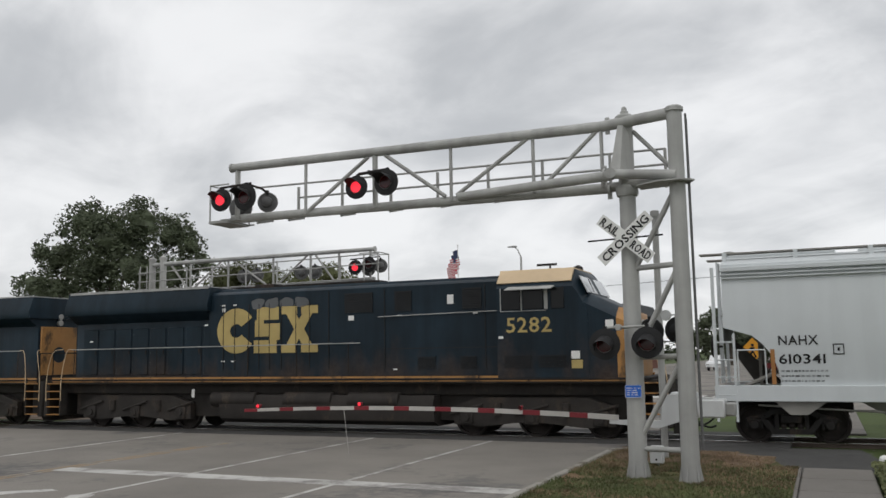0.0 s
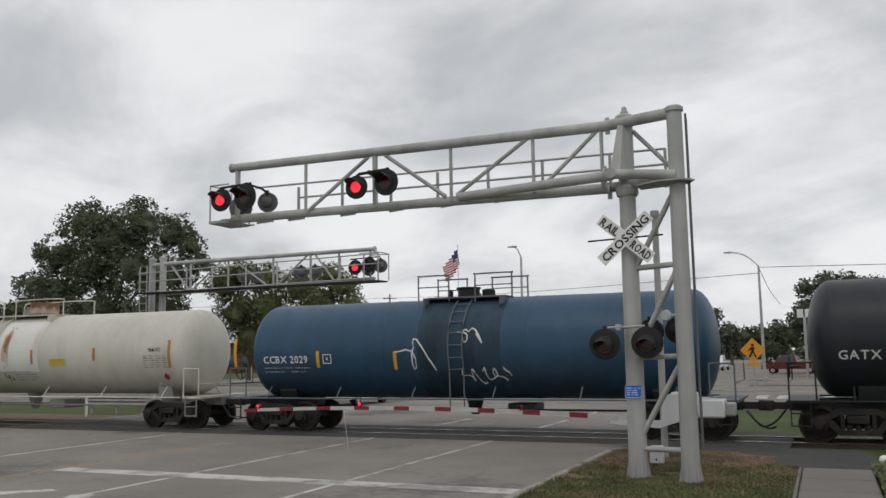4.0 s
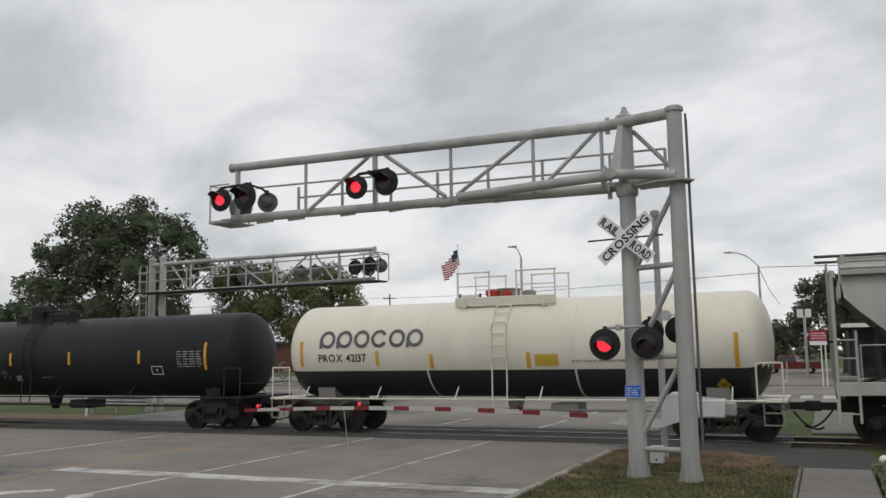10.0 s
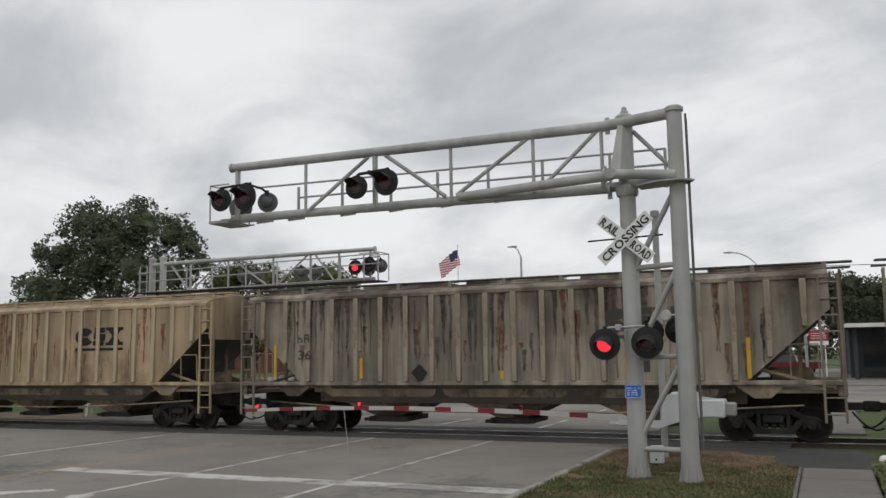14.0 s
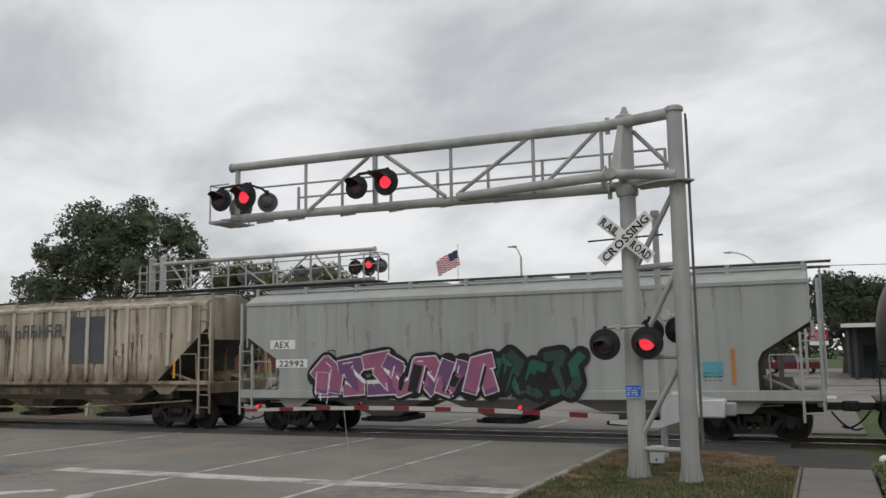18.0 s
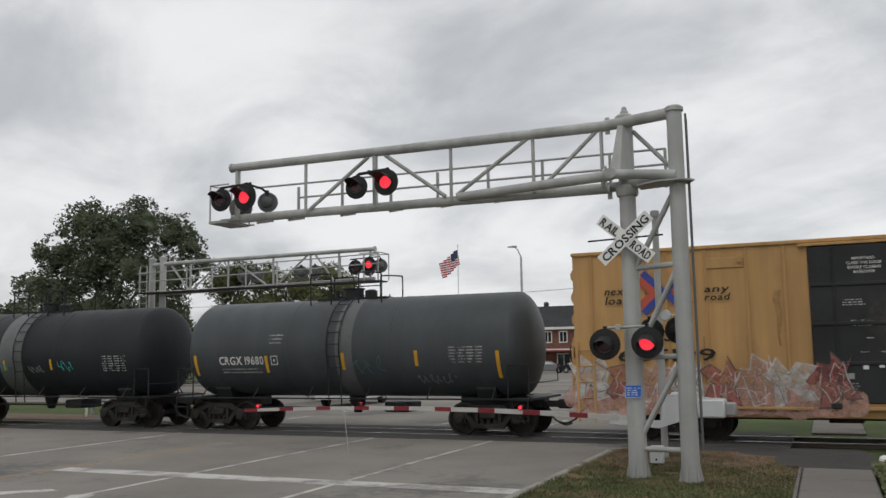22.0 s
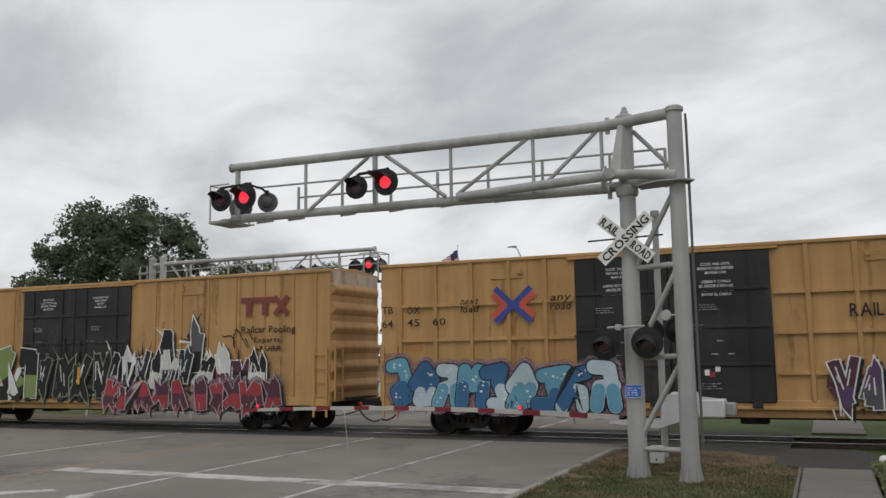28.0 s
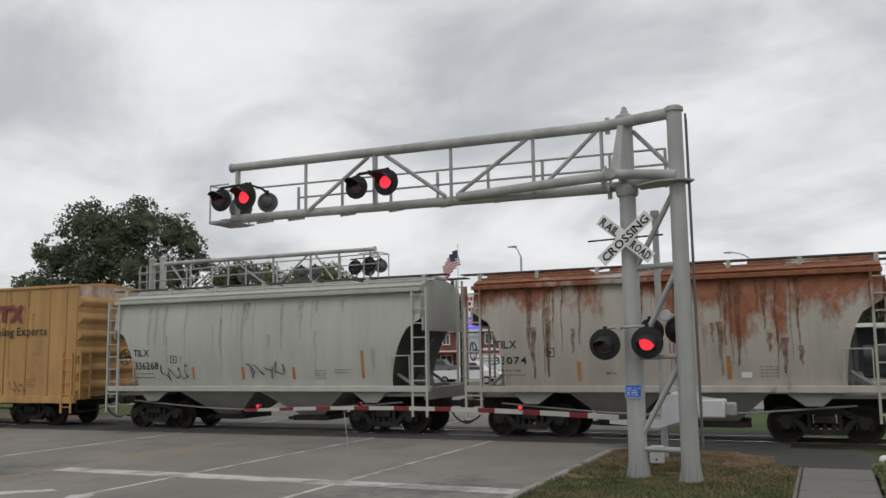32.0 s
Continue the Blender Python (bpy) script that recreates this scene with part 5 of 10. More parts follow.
def loco(label, s0, s1, flip, back=1.0):
    """A wide-nosed diesel; back: extra length at its radiator end."""
    car = thing("diesel_locomotive", label, "locomotive", "locomotives of the train")
    CARS.append((car, (s0 + s1) / 2))
    car["flip"] = 1 if flip else 0
    N, Y, D = M["navy"], M["loco_yellow"], M["steel_dark"]
    # x = +10.9 is the cab end
    part("frame", Geo().box(-10.4 - back, 10.3, -1.0, 1.0, 1.15, 1.56, .03).box(-10.4 - back, 10.3, -1.45, 1.45, 1.5, 1.6, .02).box(-9.6 - back, 9.6, -.85, .85, .42, 1.2), M["loco_frame"], car)
    for s in (-1, 1):
        n = 14
        for i in range(n):
            a, b = -10.2 - back + (19.8 + back) * i / n, -10.2 - back + (19.8 + back) * (i + 1) / n
            part("sill_stripe", Geo().box(a + .02, b - .02, s * 1.45, s * 1.47, 1.56, 1.72), Y, car)
    part("walkway", Geo().box(-10.3 - back, 10.0, -1.5, 1.5, 1.6, 1.66, .01), D, car)
    hood = Geo()
    r = lambda x, w, z: [(x, -w, 1.66), (x, -w, z - .3), (x, -w + .2, z), (x, w - .2, z), (x, w, z - .3), (x, w, 1.66)]
    hood.loft([r(-9.6 - back, .95, 4.55), r(-9.3 - back, 1.0, 4.62), r(5.78, 1.0, 4.6)])
    part("engine_hood", hood, N, car)
    part("radiator_wing", Geo().loft([[(x, -1.45, 3.9), (x, -1.5, 4.1), (x, -1.3, 4.68), (x, 1.3, 4.68), (x, 1.5, 4.1), (x, 1.45, 3.9)] for x in (-9.7 - back, -4.4)]).loft([[(x, -1.0, 3.6), (x, -1.46, 3.92), (x, 1.46, 3.92), (x, 1.0, 3.6)] for x in (-9.6 - back, -4.5)]), N, car)
    part("radiator_screen", Geo().box(-9.5 - back, -4.6, -1.27, 1.27, 4.68, 4.73), M["galv"], car)
    part("wing_edge", Geo().box(-9.6 - back, -4.5, -1.34, -1.27, 4.64, 4.72), M["galv"], car, "pale worn top edge")
    part("equipment_box", Geo().loft([[(x, -1.25, 1.66), (x, -1.25, 4.4), (x, -1.12, 4.5), (x, 1.12, 4.5), (x, 1.25, 4.4), (x, 1.25, 1.66)] for x in (-4.5, 5.74)]), N, car)
    for i in range(8):
        x = -9.2 - back + i * .76
        dr = part("hood_door", Geo().box(x, x + .66, -1.035, -1.0, 1.8, 3.4, .015), N, car)
        part("door_latch", Geo().box(x + .56, x + .6, -1.055, -1.03, 2.5, 2.65), D, dr)
    for x, w in ((.68, .97), (2.4, .56), (4.6, .6)):
        g = Geo()
        for k in range(9):
            g.box(x, x + w, -1.285, -1.24, 3.66 + k * .068, 3.71 + k * .068)
        part("louvre", g, M["black"], car)
    for x, w, y in ((3.15, .58, 1.285), (4.5, .52, 1.285), (5.95, .8, 1.525), (6.95, .8, 1.525)):
        g = Geo()
        for k in range(7):
            g.box(x, x + w, -y, -1.2, 1.95 + k * .05, 1.975 + k * .05)
        part("louvre", g, M["black"], car)
    for x in (-3.9, -3.45, -2.9, -2.5, -2.1, -1.65, -1.1, -.6, .1, 2.05, 5.3):
        part("door_seam", Geo().box(x - .012, x + .012, -1.272, -1.24, 1.95, 4.35 if x > -.3 else 4.05), M["black"], car)
    part("door_seam", Geo().box(2.0, 5.7, -1.256, -1.24, 2.52, 2.545), M["black"], car)
    part("exhaust_stack", Geo().box(-3.4, -2.6, -.3, .3, 4.6, 4.78, .03), D, car)
    # cab
    cab = Geo()
    q = lambda x, w, z: [(x, -w, 1.66), (x, -w, z - .5), (x, -w + .5, z), (x, w - .5, z), (x, w, z - .5), (x, w, 1.66)]
    cab.loft([q(5.74, 1.5, 4.66), q(7.95, 1.5, 4.66), q(8.08, 1.5, 4.5), q(8.36, 1.5, 3.95)])
    part("cab", cab, N, car, "dark blue driving cab")
    part("cab_roof", Geo().loft([[(x, -1.02, 4.64), (x, -1.36, 4.3), (x, -1.4, 4.32), (x, -1.04, 4.71), (x, 1.04, 4.71), (x, 1.4, 4.32), (x, 1.36, 4.3), (x, 1.02, 4.64)] for x in (5.72, 7.9)]), M["cab_roof"], car, "faded yellow cab roof")
    for x0, x1 in ((5.9, 6.45), (6.52, 7.12), (7.34, 7.72)):
        part("side_window", Geo().box(x0, x1, -1.52, -1.49, 3.55, 4.14, .02), M["cab_glass"], car)
    part("window_frame", Geo().tube((5.87, -1.52, 3.5), (5.87, -1.52, 4.16), .014, n=4).box(7.15, 7.25, -1.53, -1.5, 3.55, 4.2).tube((6.485, -1.52, 3.52), (6.485, -1.52, 4.16), .018, n=5).tube((5.87, -1.52, 3.51), (7.2, -1.52, 3.51), .01, n=5), M["galv"], car)
    part("sun_visor", Geo().prism([(-1.5, 4.16), (-1.85, 4.08), (-1.85, 4.1), (-1.5, 4.2)], "x", 6.1, 7.45), M["galv"], car)
    for y in (-.75, .75):
        part("windscreen", Geo().loft([[(8.12, y - .52, 4.44), (8.12, y + .55, 4.44), (8.09, y + .55, 4.46), (8.09, y - .52, 4.46)], [(8.37, y - .58, 3.98), (8.37, y + .58, 3.98), (8.34, y + .58, 3.96), (8.34, y - .58, 3.96)]]), M["pale_glass"], car)
    nr = lambda x, w, z: [(x, -w, 1.66), (x, -w, z - .3), (x, -w + .4, z), (x, w - .4, z), (x, w, z - .3), (x, w, 1.66)]
    part("nose", Geo().loft([nr(8.2, 1.49, 4.02), nr(9.13, 1.49, 3.56)]), N, car)
    front = part("nose_front", Geo().loft([nr(9.13, 1.488, 3.555), nr(9.3, 1.46, 3.48), nr(9.52, 1.3, 3.4), nr(9.58, 1.15, 3.3)]), Y, car, "dull orange-yellow nose front")
    part("nose_door", Geo().box(9.58, 9.61, -.55, .15, 1.7, 3.0, .01), Y, front)
    part("number_board", Geo().box(9.56, 9.6, -1.1, -.5, 3.02, 3.18, .01), M["black"], front)
    part("number_board", Geo().box(9.56, 9.6, .5, 1.1, 3.02, 3.18, .01), M["black"], front)
    part("white_placard", Geo().box(8.84, 9.06, -1.5, -1.492, 3.0, 3.2), M["white"], car)
    part("horn", Geo().tube((7.0, -.3, 4.74), (7.0, -.3, 4.9), .03).tube((6.6, -.3, 4.9), (7.2, -.3, 4.9), .035), D, car)
    part("antenna_dome", Geo().turn([(4.74, .16), (4.82, .14), (4.88, .05)], "z", (7.7, .2, 0), 14), D, car)
    part("wiper", Geo().tube((8.4, -.8, 4.0), (8.2, -.6, 4.4), .012, n=5), D, car)
    part("nose_mark", Geo().box(9.575, 9.62, .3, .95, 2.2, 2.5), N, front)
    for y in (-.2, .2):
        part("headlight", Geo().turn([(0, .1), (.06, .11), (.07, .02)], "x", (9.56, y, 3.12), 14), M["galv"], front)
    # rear end
    part("rear_panel", Geo().box(-9.66 - back, -9.6 - back, -.85, .85, 1.8, 3.6, .02), Y, car, "yellow rear panel")
    part("rear_mark", Geo().turn([(-9.67 - back, .3), (-9.655 - back, .3)], "x", (0, 0, 2.55), 14), N, car)
    for z in (3.75, 3.98):
        part("rear_headlight", Geo().turn([(0, .02), (0, .11), (.1, .11)], "x", (-9.72 - back, -.0, z), 14), M["galv"], car)
    # steps, rails, pilots, tank
    for s in (-1, 1):
        e = back if s < 0 else 0.0
        part("pilot", Geo().box(s * (10.3 + e), s * (10.55 + e), -1.5, 1.5, .35, 1.6, .04).loft([[(s * (10.5 + e), -1.4, .2), (s * (10.5 + e), 1.4, .2), (s * (10.5 + e), 1.4, .9), (s * (10.5 + e), -1.4, .9)], [(s * (10.85 + e), -.3, .2), (s * (10.85 + e), .3, .2), (s * (10.65 + e), .3, .9), (s * (10.65 + e), -.3, .9)]]), M["loco_frame"], car)
        for t in (-1, 1):
            st = Geo()
            for k in range(5):
                st.box(s * (9.75 + e), s * (10.35 + e), t * 1.25, t * 1.55, .42 + k * .27, .45 + k * .27)
            part("step_well", Geo().box(s * (9.72 + e), s * (9.76 + e), t * 1.2, t * 1.52, .4, 1.7).box(s * (10.34 + e), s * (10.38 + e), t * 1.2, t * 1.52, .4, 1.7), M["loco_frame"], car)
            part("steps", st, Y, car)
            part("step_hand_rail", Geo().bow([(s * (9.7 + e), t * 1.53, .9), (s * (9.7 + e), t * 1.53, 1.7), (s * (9.55 + e), t * 1.48, 2.6), (s * (9.3 + e), t * 1.45, 2.72)], .013, 6, 4).bow([(s * (10.4 + e), t * 1.53, .9), (s * (10.4 + e), t * 1.53, 1.7), (s * (10.2 + e), t * 1.48, 2.6), (s * (10.0 + e), t * 1.2, 2.72)], .013, 6, 4), M["cab_roof"], car)
        part("end_rail", Geo().path([(s * (10.25 + e), -1.4, 1.66), (s * (10.25 + e), -1.4, 2.6), (s * (10.25 + e), 1.4, 2.6), (s * (10.25 + e), 1.4, 1.66)], .02, 5), D, car)
    for t in (-1, 1):
        part("side_hand_rail", Geo().tube((-9.3 - back, t * 1.45, 2.7), (1.3, t * 1.45, 2.72), .016, n=6).tube((1.85, t * 1.3, 3.5), (5.74, t * 1.3, 3.56), .014, n=6), M["galv"], car)
        sm = Geo().tube((0, t * 1.45, 1.66), (0, t * 1.45, 2.7), .018, n=5).mesh("stanchion", D)
        for i in range(7):
            part("stanchion", sm, None, car, at=pose(-9.2 - back + i * 1.85, 0, 0))
    part("fuel_tank", Geo().prism([(-1.35, 1.15), (-1.45, .9), (-1.35, .4), (-1.0, .25), (1.0, .25), (1.35, .4), (1.45, .9), (1.35, 1.15)], "x", -3.9, 3.7), M["loco_frame"], car)
    for x in (-3.2, -.4, 1.9):
        part("air_reservoir", Geo().turn([(-.9, .1), (-.85, .24), (.85, .24), (.9, .1)], "x", (x - .2, -1.25, 1.0), 14), M["loco_frame"], car)
    for x in (-6.6 - back, 6.6):
        bogie(car, x, True)
    ends(car, 21.3, .5)
    return car, (lambda x, z: -1.515 if x > 5.74 else -1.265), 10.9

M.update({
    "navy": mat("dark_blue_loco_paint", (0.012, 0.0255, 0.038), 0.45, 0, 0.3, 1.5, 0.03, dirt=(0.046, 0.033, 0.027), amount=0.42, zone=(3.6, 1.7), soft=.15, streak=0.3, spec=0.22),
    "cab_glass": mat("dark_cab_window", (0.008, 0.009, 0.01), 0.12, 0, 0.05, 2, 0.0, spec=0.2),
    "loco_yellow": mat("dull_orange_yellow_paint", (0.40, 0.205, 0.065), 0.5, 0, 0.2, 2, 0.03, dirt=(0.1, 0.06, 0.03), amount=0.25),
    "loco_frame": mat("sooty_underframe", (0.032, 0.028, 0.025), 0.8, 0, 0.3, 2.5, 0.1, dirt=(0.055, 0.043, 0.034), amount=0.25),
    "cab_roof": mat("faded_yellow_roof_paint", (0.62, 0.47, 0.30), 0.55, 0, 0.12, 2),
    "pale_glass": mat("bright_windscreen", (0.34, 0.36, 0.37), 0.08, 0, 0.05, 2, 0.0, spec=0.9),
    "h_white": mat("clean_pale_grey_hopper_paint", (0.60, 0.63, 0.64), 0.5, 0, 0.06, 0.8, 0.02, streak=0.04),
    "h_rust": mat("rust_streaked_white_paint", (0.54, 0.515, 0.42), 0.6, 0, 0.12, 1.1, 0.05, dirt=(0.185, 0.073, 0.039), amount=0.42, zone=(1.5, 3.7), streak=0.15, panel=0.9, soft=.05, grain=(1.1, 1.1, 2.4)),
    "h_rust_low": mat("rusty_white_sill_paint", (0.50, 0.485, 0.405), 0.6, 0, 0.12, 1.1, 0.05, dirt=(0.22, 0.1, 0.055), amount=0.42, streak=0.15),
    "h_beige": mat("dusty_beige_hopper_paint", (0.43, 0.40, 0.34), 0.65, 0, 0.16, 0.7, 0.04, dirt=(0.19, 0.165, 0.13), amount=0.24, soft=.15, streak=0.3),
    "h_beige2": mat("dusty_grey_beige_hopper_paint", (0.37, 0.345, 0.30), 0.65, 0, 0.14, 0.7, 0.04, dirt=(0.24, 0.22, 0.19), amount=0.2, soft=.15, streak=0.26),
    "h_pale": mat("pale_grey_white_hopper_paint", (0.56, 0.57, 0.55), 0.55, 0, 0.07, 0.8, 0.02, streak=0.06),
    "h_grey": mat("mid_grey_hopper_paint", (0.41, 0.4, 0.37), 0.6, 0, 0.1, 0.8, 0.03, dirt=(0.29, 0.275, 0.25), amount=0.2, soft=.15, streak=0.14),
    "h_tan": mat("cream_tan_hopper_paint", (0.60, 0.45, 0.26), 0.55, 0, 0.09, 0.8, 0.03, streak=0.1),
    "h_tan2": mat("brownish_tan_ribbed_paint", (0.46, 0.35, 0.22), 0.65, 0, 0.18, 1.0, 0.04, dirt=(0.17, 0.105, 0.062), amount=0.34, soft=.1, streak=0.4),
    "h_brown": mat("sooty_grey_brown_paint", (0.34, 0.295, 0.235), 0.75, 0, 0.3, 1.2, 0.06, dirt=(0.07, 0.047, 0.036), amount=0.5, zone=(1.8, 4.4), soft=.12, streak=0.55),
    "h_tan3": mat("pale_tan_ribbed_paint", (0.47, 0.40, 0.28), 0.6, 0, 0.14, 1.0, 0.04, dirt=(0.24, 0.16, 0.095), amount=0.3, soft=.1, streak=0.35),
    "h_family": mat("weathered_cream_grey_paint", (0.52, 0.45, 0.35), 0.7, 0, 0.2, 1.0, 0.05, dirt=(0.15, 0.105, 0.075), amount=0.36, zone=(3.4, 1.6), soft=.12, streak=0.5),
    "h_aex": mat("blue_grey_hopper_paint", (0.375, 0.39, 0.37), 0.6, 0, 0.08, 0.8, 0.03, streak=0.12),
    "h_tilx": mat("pale_grey_green_hopper_paint", (0.45, 0.452, 0.408), 0.55, 0, 0.07, 0.8, 0.02, streak=0.1),
    "h_orange": mat("grey_paint_with_orange_rust", (0.44, 0.41, 0.36), 0.6, 0, 0.1, 0.9, 0.04, dirt=(0.24, 0.092, 0.046), amount=0.57, zone=(2.2, 4.1), streak=0.15, panel=3.1),
    # rib tones lifted above their panels: part wear, part light put into the colour
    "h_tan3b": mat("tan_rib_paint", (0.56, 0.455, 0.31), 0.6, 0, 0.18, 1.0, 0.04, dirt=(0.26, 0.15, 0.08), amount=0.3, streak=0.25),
    "h_rib_grey": mat("lit_dusty_grey_rib_paint", (0.42, 0.355, 0.27), 0.7, 0, 0.25, 1.2, 0.05, dirt=(0.15, 0.085, 0.055), amount=0.42, streak=0.25),
    "h_rib_cream": mat("lit_chalky_cream_rib_paint", (0.64, 0.58, 0.49), 0.65, 0, 0.18, 1.0, 0.05, dirt=(0.2, 0.13, 0.085), amount=0.36, zone=(3.2, 1.6), streak=0.25),
    # grime, and the shade under the car's end painted in with it
    "h_slope": mat("grimy_shaded_slope_sheet", (0.075, 0.07, 0.064), 0.85, 0, 0.3, 1.5, 0.05, dirt=(0.15, 0.13, 0.11), amount=0.25),
    "end_faded": mat("rust_streaked_faded_white", (0.56, 0.47, 0.38), 0.7, 0, 0.2, 2, 0.04, dirt=(0.25, 0.12, 0.07), amount=0.5, soft=.15, streak=.4),
    "bowl_paint": mat("rust_rimmed_pale_paint", (0.5, 0.44, 0.34), 0.7, 0, 0.2, 3, 0.05, dirt=(0.2, 0.1, 0.05), amount=0.55, zone=(4.05, 4.5), streak=.3),
    "t_fresh": mat("fresh_white_touch_up_paint", (0.7, 0.69, 0.65), 0.5, 0, 0.06, 1.2, 0.02, streak=0.06),
    "red_valve": mat("red_valve_paint", (0.4, 0.04, 0.035), 0.5),
    "yellow_box": mat("pale_yellow_box_paint", (0.6, 0.5, 0.22), 0.6),
    # dark underside tone; on the belly filling it is shade put into colour
    "h_dark": mat("dark_hopper_underside", (0.10, 0.085, 0.07), 0.8, 0, 0.3, 1.5, 0.05),
    "h_belly": mat("grimy_tan_underside", (0.3, 0.235, 0.165), 0.8, 0, 0.3, 1.2, 0.05, dirt=(0.09, 0.07, 0.055), amount=0.35, streak=.3),
    "h_mid": mat("dusty_grey_underside", (0.26, 0.25, 0.23), 0.75, 0, 0.2, 1.5, 0.05),
    "t_white": mat("chalky_white_tank_paint", (0.56, 0.54, 0.47), 0.5, 0, 0.1, 0.9, 0.03, dirt=(0.4, 0.385, 0.34), amount=0.16, soft=.15, streak=0.1),
    "t_blue": mat("deep_blue_tank_paint", (0.026, 0.073, 0.13), 0.42, 0, 0.15, 0.8, 0.02, dirt=(0.026, 0.038, 0.05), amount=0.42, zone=(3.2, 1.4), soft=.3, streak=0.15),
    "t_rail": mat("dull_grey_blue_rail_paint", (0.12, 0.14, 0.16), 0.6, 0, 0.2, 2, 0.02),
    "t_grime": mat("grimy_spill_band", (0.026, 0.06, 0.095), 0.6, 0, 0.35, 1.4, 0.02, streak=0.4),
    "t_gatx": mat("slate_black_tank_paint", (0.027, 0.031, 0.036), 0.42, 0, 0.2, 0.8, 0.02, streak=0.15, spec=0.25),
    "t_black": mat("black_tank_paint", (0.02, 0.0215, 0.024), 0.45, 0, 0.2, 0.8, 0.02, streak=0.1, spec=0.16),
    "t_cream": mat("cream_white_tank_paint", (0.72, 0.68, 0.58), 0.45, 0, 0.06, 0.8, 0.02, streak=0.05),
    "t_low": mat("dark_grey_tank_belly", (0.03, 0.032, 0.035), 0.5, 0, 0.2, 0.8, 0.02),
    "t_rust": mat("grey_tank_with_rusty_top", (0.062, 0.067, 0.072), 0.5, 0, 0.2, 1.0, 0.03, dirt=(0.155, 0.1, 0.066), amount=0.62, zone=(1.9, 3.6), soft=0.25, spec=0.25),
    "t_grey": mat("dark_grey_tank_paint", (0.064, 0.071, 0.076), 0.45, 0, 0.15, 0.9, 0.02, streak=0.12, spec=0.25),
    "t_dark": mat("sooty_dark_grey_tank_paint", (0.025, 0.0285, 0.032), 0.5, 0, 0.2, 0.9, 0.02, streak=0.12, spec=0.18),
    "box_yellow": mat("golden_yellow_box_car_paint", (0.51, 0.298, 0.118), 0.6, 0, 0.12, 0.8, 0.03, dirt=(0.33, 0.19, 0.085), amount=0.26, soft=.1, streak=0.18),
})

L0 = loco("dark blue diesel locomotive with a yellow end panel", -544.9, -522.7, True)
L1 = loco("dark blue diesel locomotive with a yellow sill stripe", -521.7, -499.6, False)
H = {}
H["a"] = hopper("covered_hopper", "clean pale grey covered hopper car with curved ends", -499.6, -478.8, M["h_white"], dark=M["h_mid"], curve=1.0, cut=1.3, zc=2.9, eave=4.42, top=4.78, sill=1.43, sill_h=.38, bulge=.12, bays=4, seams=0, low_ladder=True, web=True, lines=True, board="h_mid")
H["b"] = hopper("covered_hopper", "rust-streaked white covered hopper car with graffiti", -478.8, -457.8, M["h_rust"], dark=M["h_mid"], trim=M["h_rust_low"], cut=1.7, zc=2.5, eave=4.35, top=4.75, sill=1.5, sill_h=.38, bays=4, seams=7, web=True)
T = {}
T["a"] = tank("tank_car", "chalky white tank car with rust stain and top railing", -457.8, -440.2, M["t_white"], R=1.45, zc=2.58, trim=M["t_white"], dark=M["h_mid"], dome=-.7, rail_h=.58, top="boxes", ladder_x=-1.5, hoops=((-2.36, -1.72), (-1.07, 1.33)))
T["b"] = tank("tank_car", "deep blue tank car with grimy middle", -440.2, -423.4, M["t_blue"], R=1.5, zc=2.52, dome=.15, rail_h=.68, top="boxes", trim=M["t_rail"])
T["c"] = tank("tank_car", "slate black tank car with yellow placards", -423.4, -406.4, M["t_gatx"], R=1.5, zc=2.6, dome=-.3, top="none")
H["c"] = hopper("covered_hopper", "dusty beige covered hopper car with dark stains", -406.4, -387.5, M["h_beige"], dark=M["h_dark"], curve=.95, cut=1.15, zc=3.35, eave=4.1, top=4.56, sill=1.5, sill_h=.16, bulge=.16, seams=9, belly=True)
H["d"] = hopper("covered_hopper", "grey-beige covered hopper car with black graffiti", -387.5, -368.9, M["h_beige2"], dark=M["h_dark"], curve=.95, cut=1.05, zc=3.35, eave=4.08, top=4.52, sill=1.5, sill_h=.18, bulge=.16, seams=9, belly=True)
H["e"] = hopper("covered_hopper", "pale grey-white covered hopper car", -368.9, -348.0, M["h_pale"], dark=M["h_mid"], cut=1.3, zc=2.5, eave=4.4, top=4.72, sill=1.58, sill_h=.4, bays=4, seams=0, low_ladder=True)
T["d"] = tank("tank_car", "long black tank car with yellow reflectors", -348.0, -327.4, M["t_black"], R=1.42, zc=2.45, dome=.2, rail_h=.52, top="loops", inset=0.2)
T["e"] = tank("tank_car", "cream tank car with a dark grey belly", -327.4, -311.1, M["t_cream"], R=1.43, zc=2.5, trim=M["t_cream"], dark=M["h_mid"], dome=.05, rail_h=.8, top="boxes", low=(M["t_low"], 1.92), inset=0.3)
H["f"] = hopper("covered_hopper", "mid grey covered hopper car with pressure outlets", -311.1, -291.2, M["h_grey"], dark=M["h_dark"], curve=-.4, knee=2.0, cut=1.85, zc=3.9, eave=4.2, top=4.58, sill=1.5, sill_h=.3, bulge=.2, bays=4, seams=6, low_ladder=True)
H["g"] = hopper("covered_hopper", "cream tan covered hopper car with red graffiti", -291.2, -273.0, M["h_tan"], dark=M["h_dark"], curve=.5, cut=1.4, zc=3.5, eave=4.25, top=4.6, sill=1.3, sill_h=.36, bulge=.1, seams=5, lines=True, belly=True, board="h_tan")
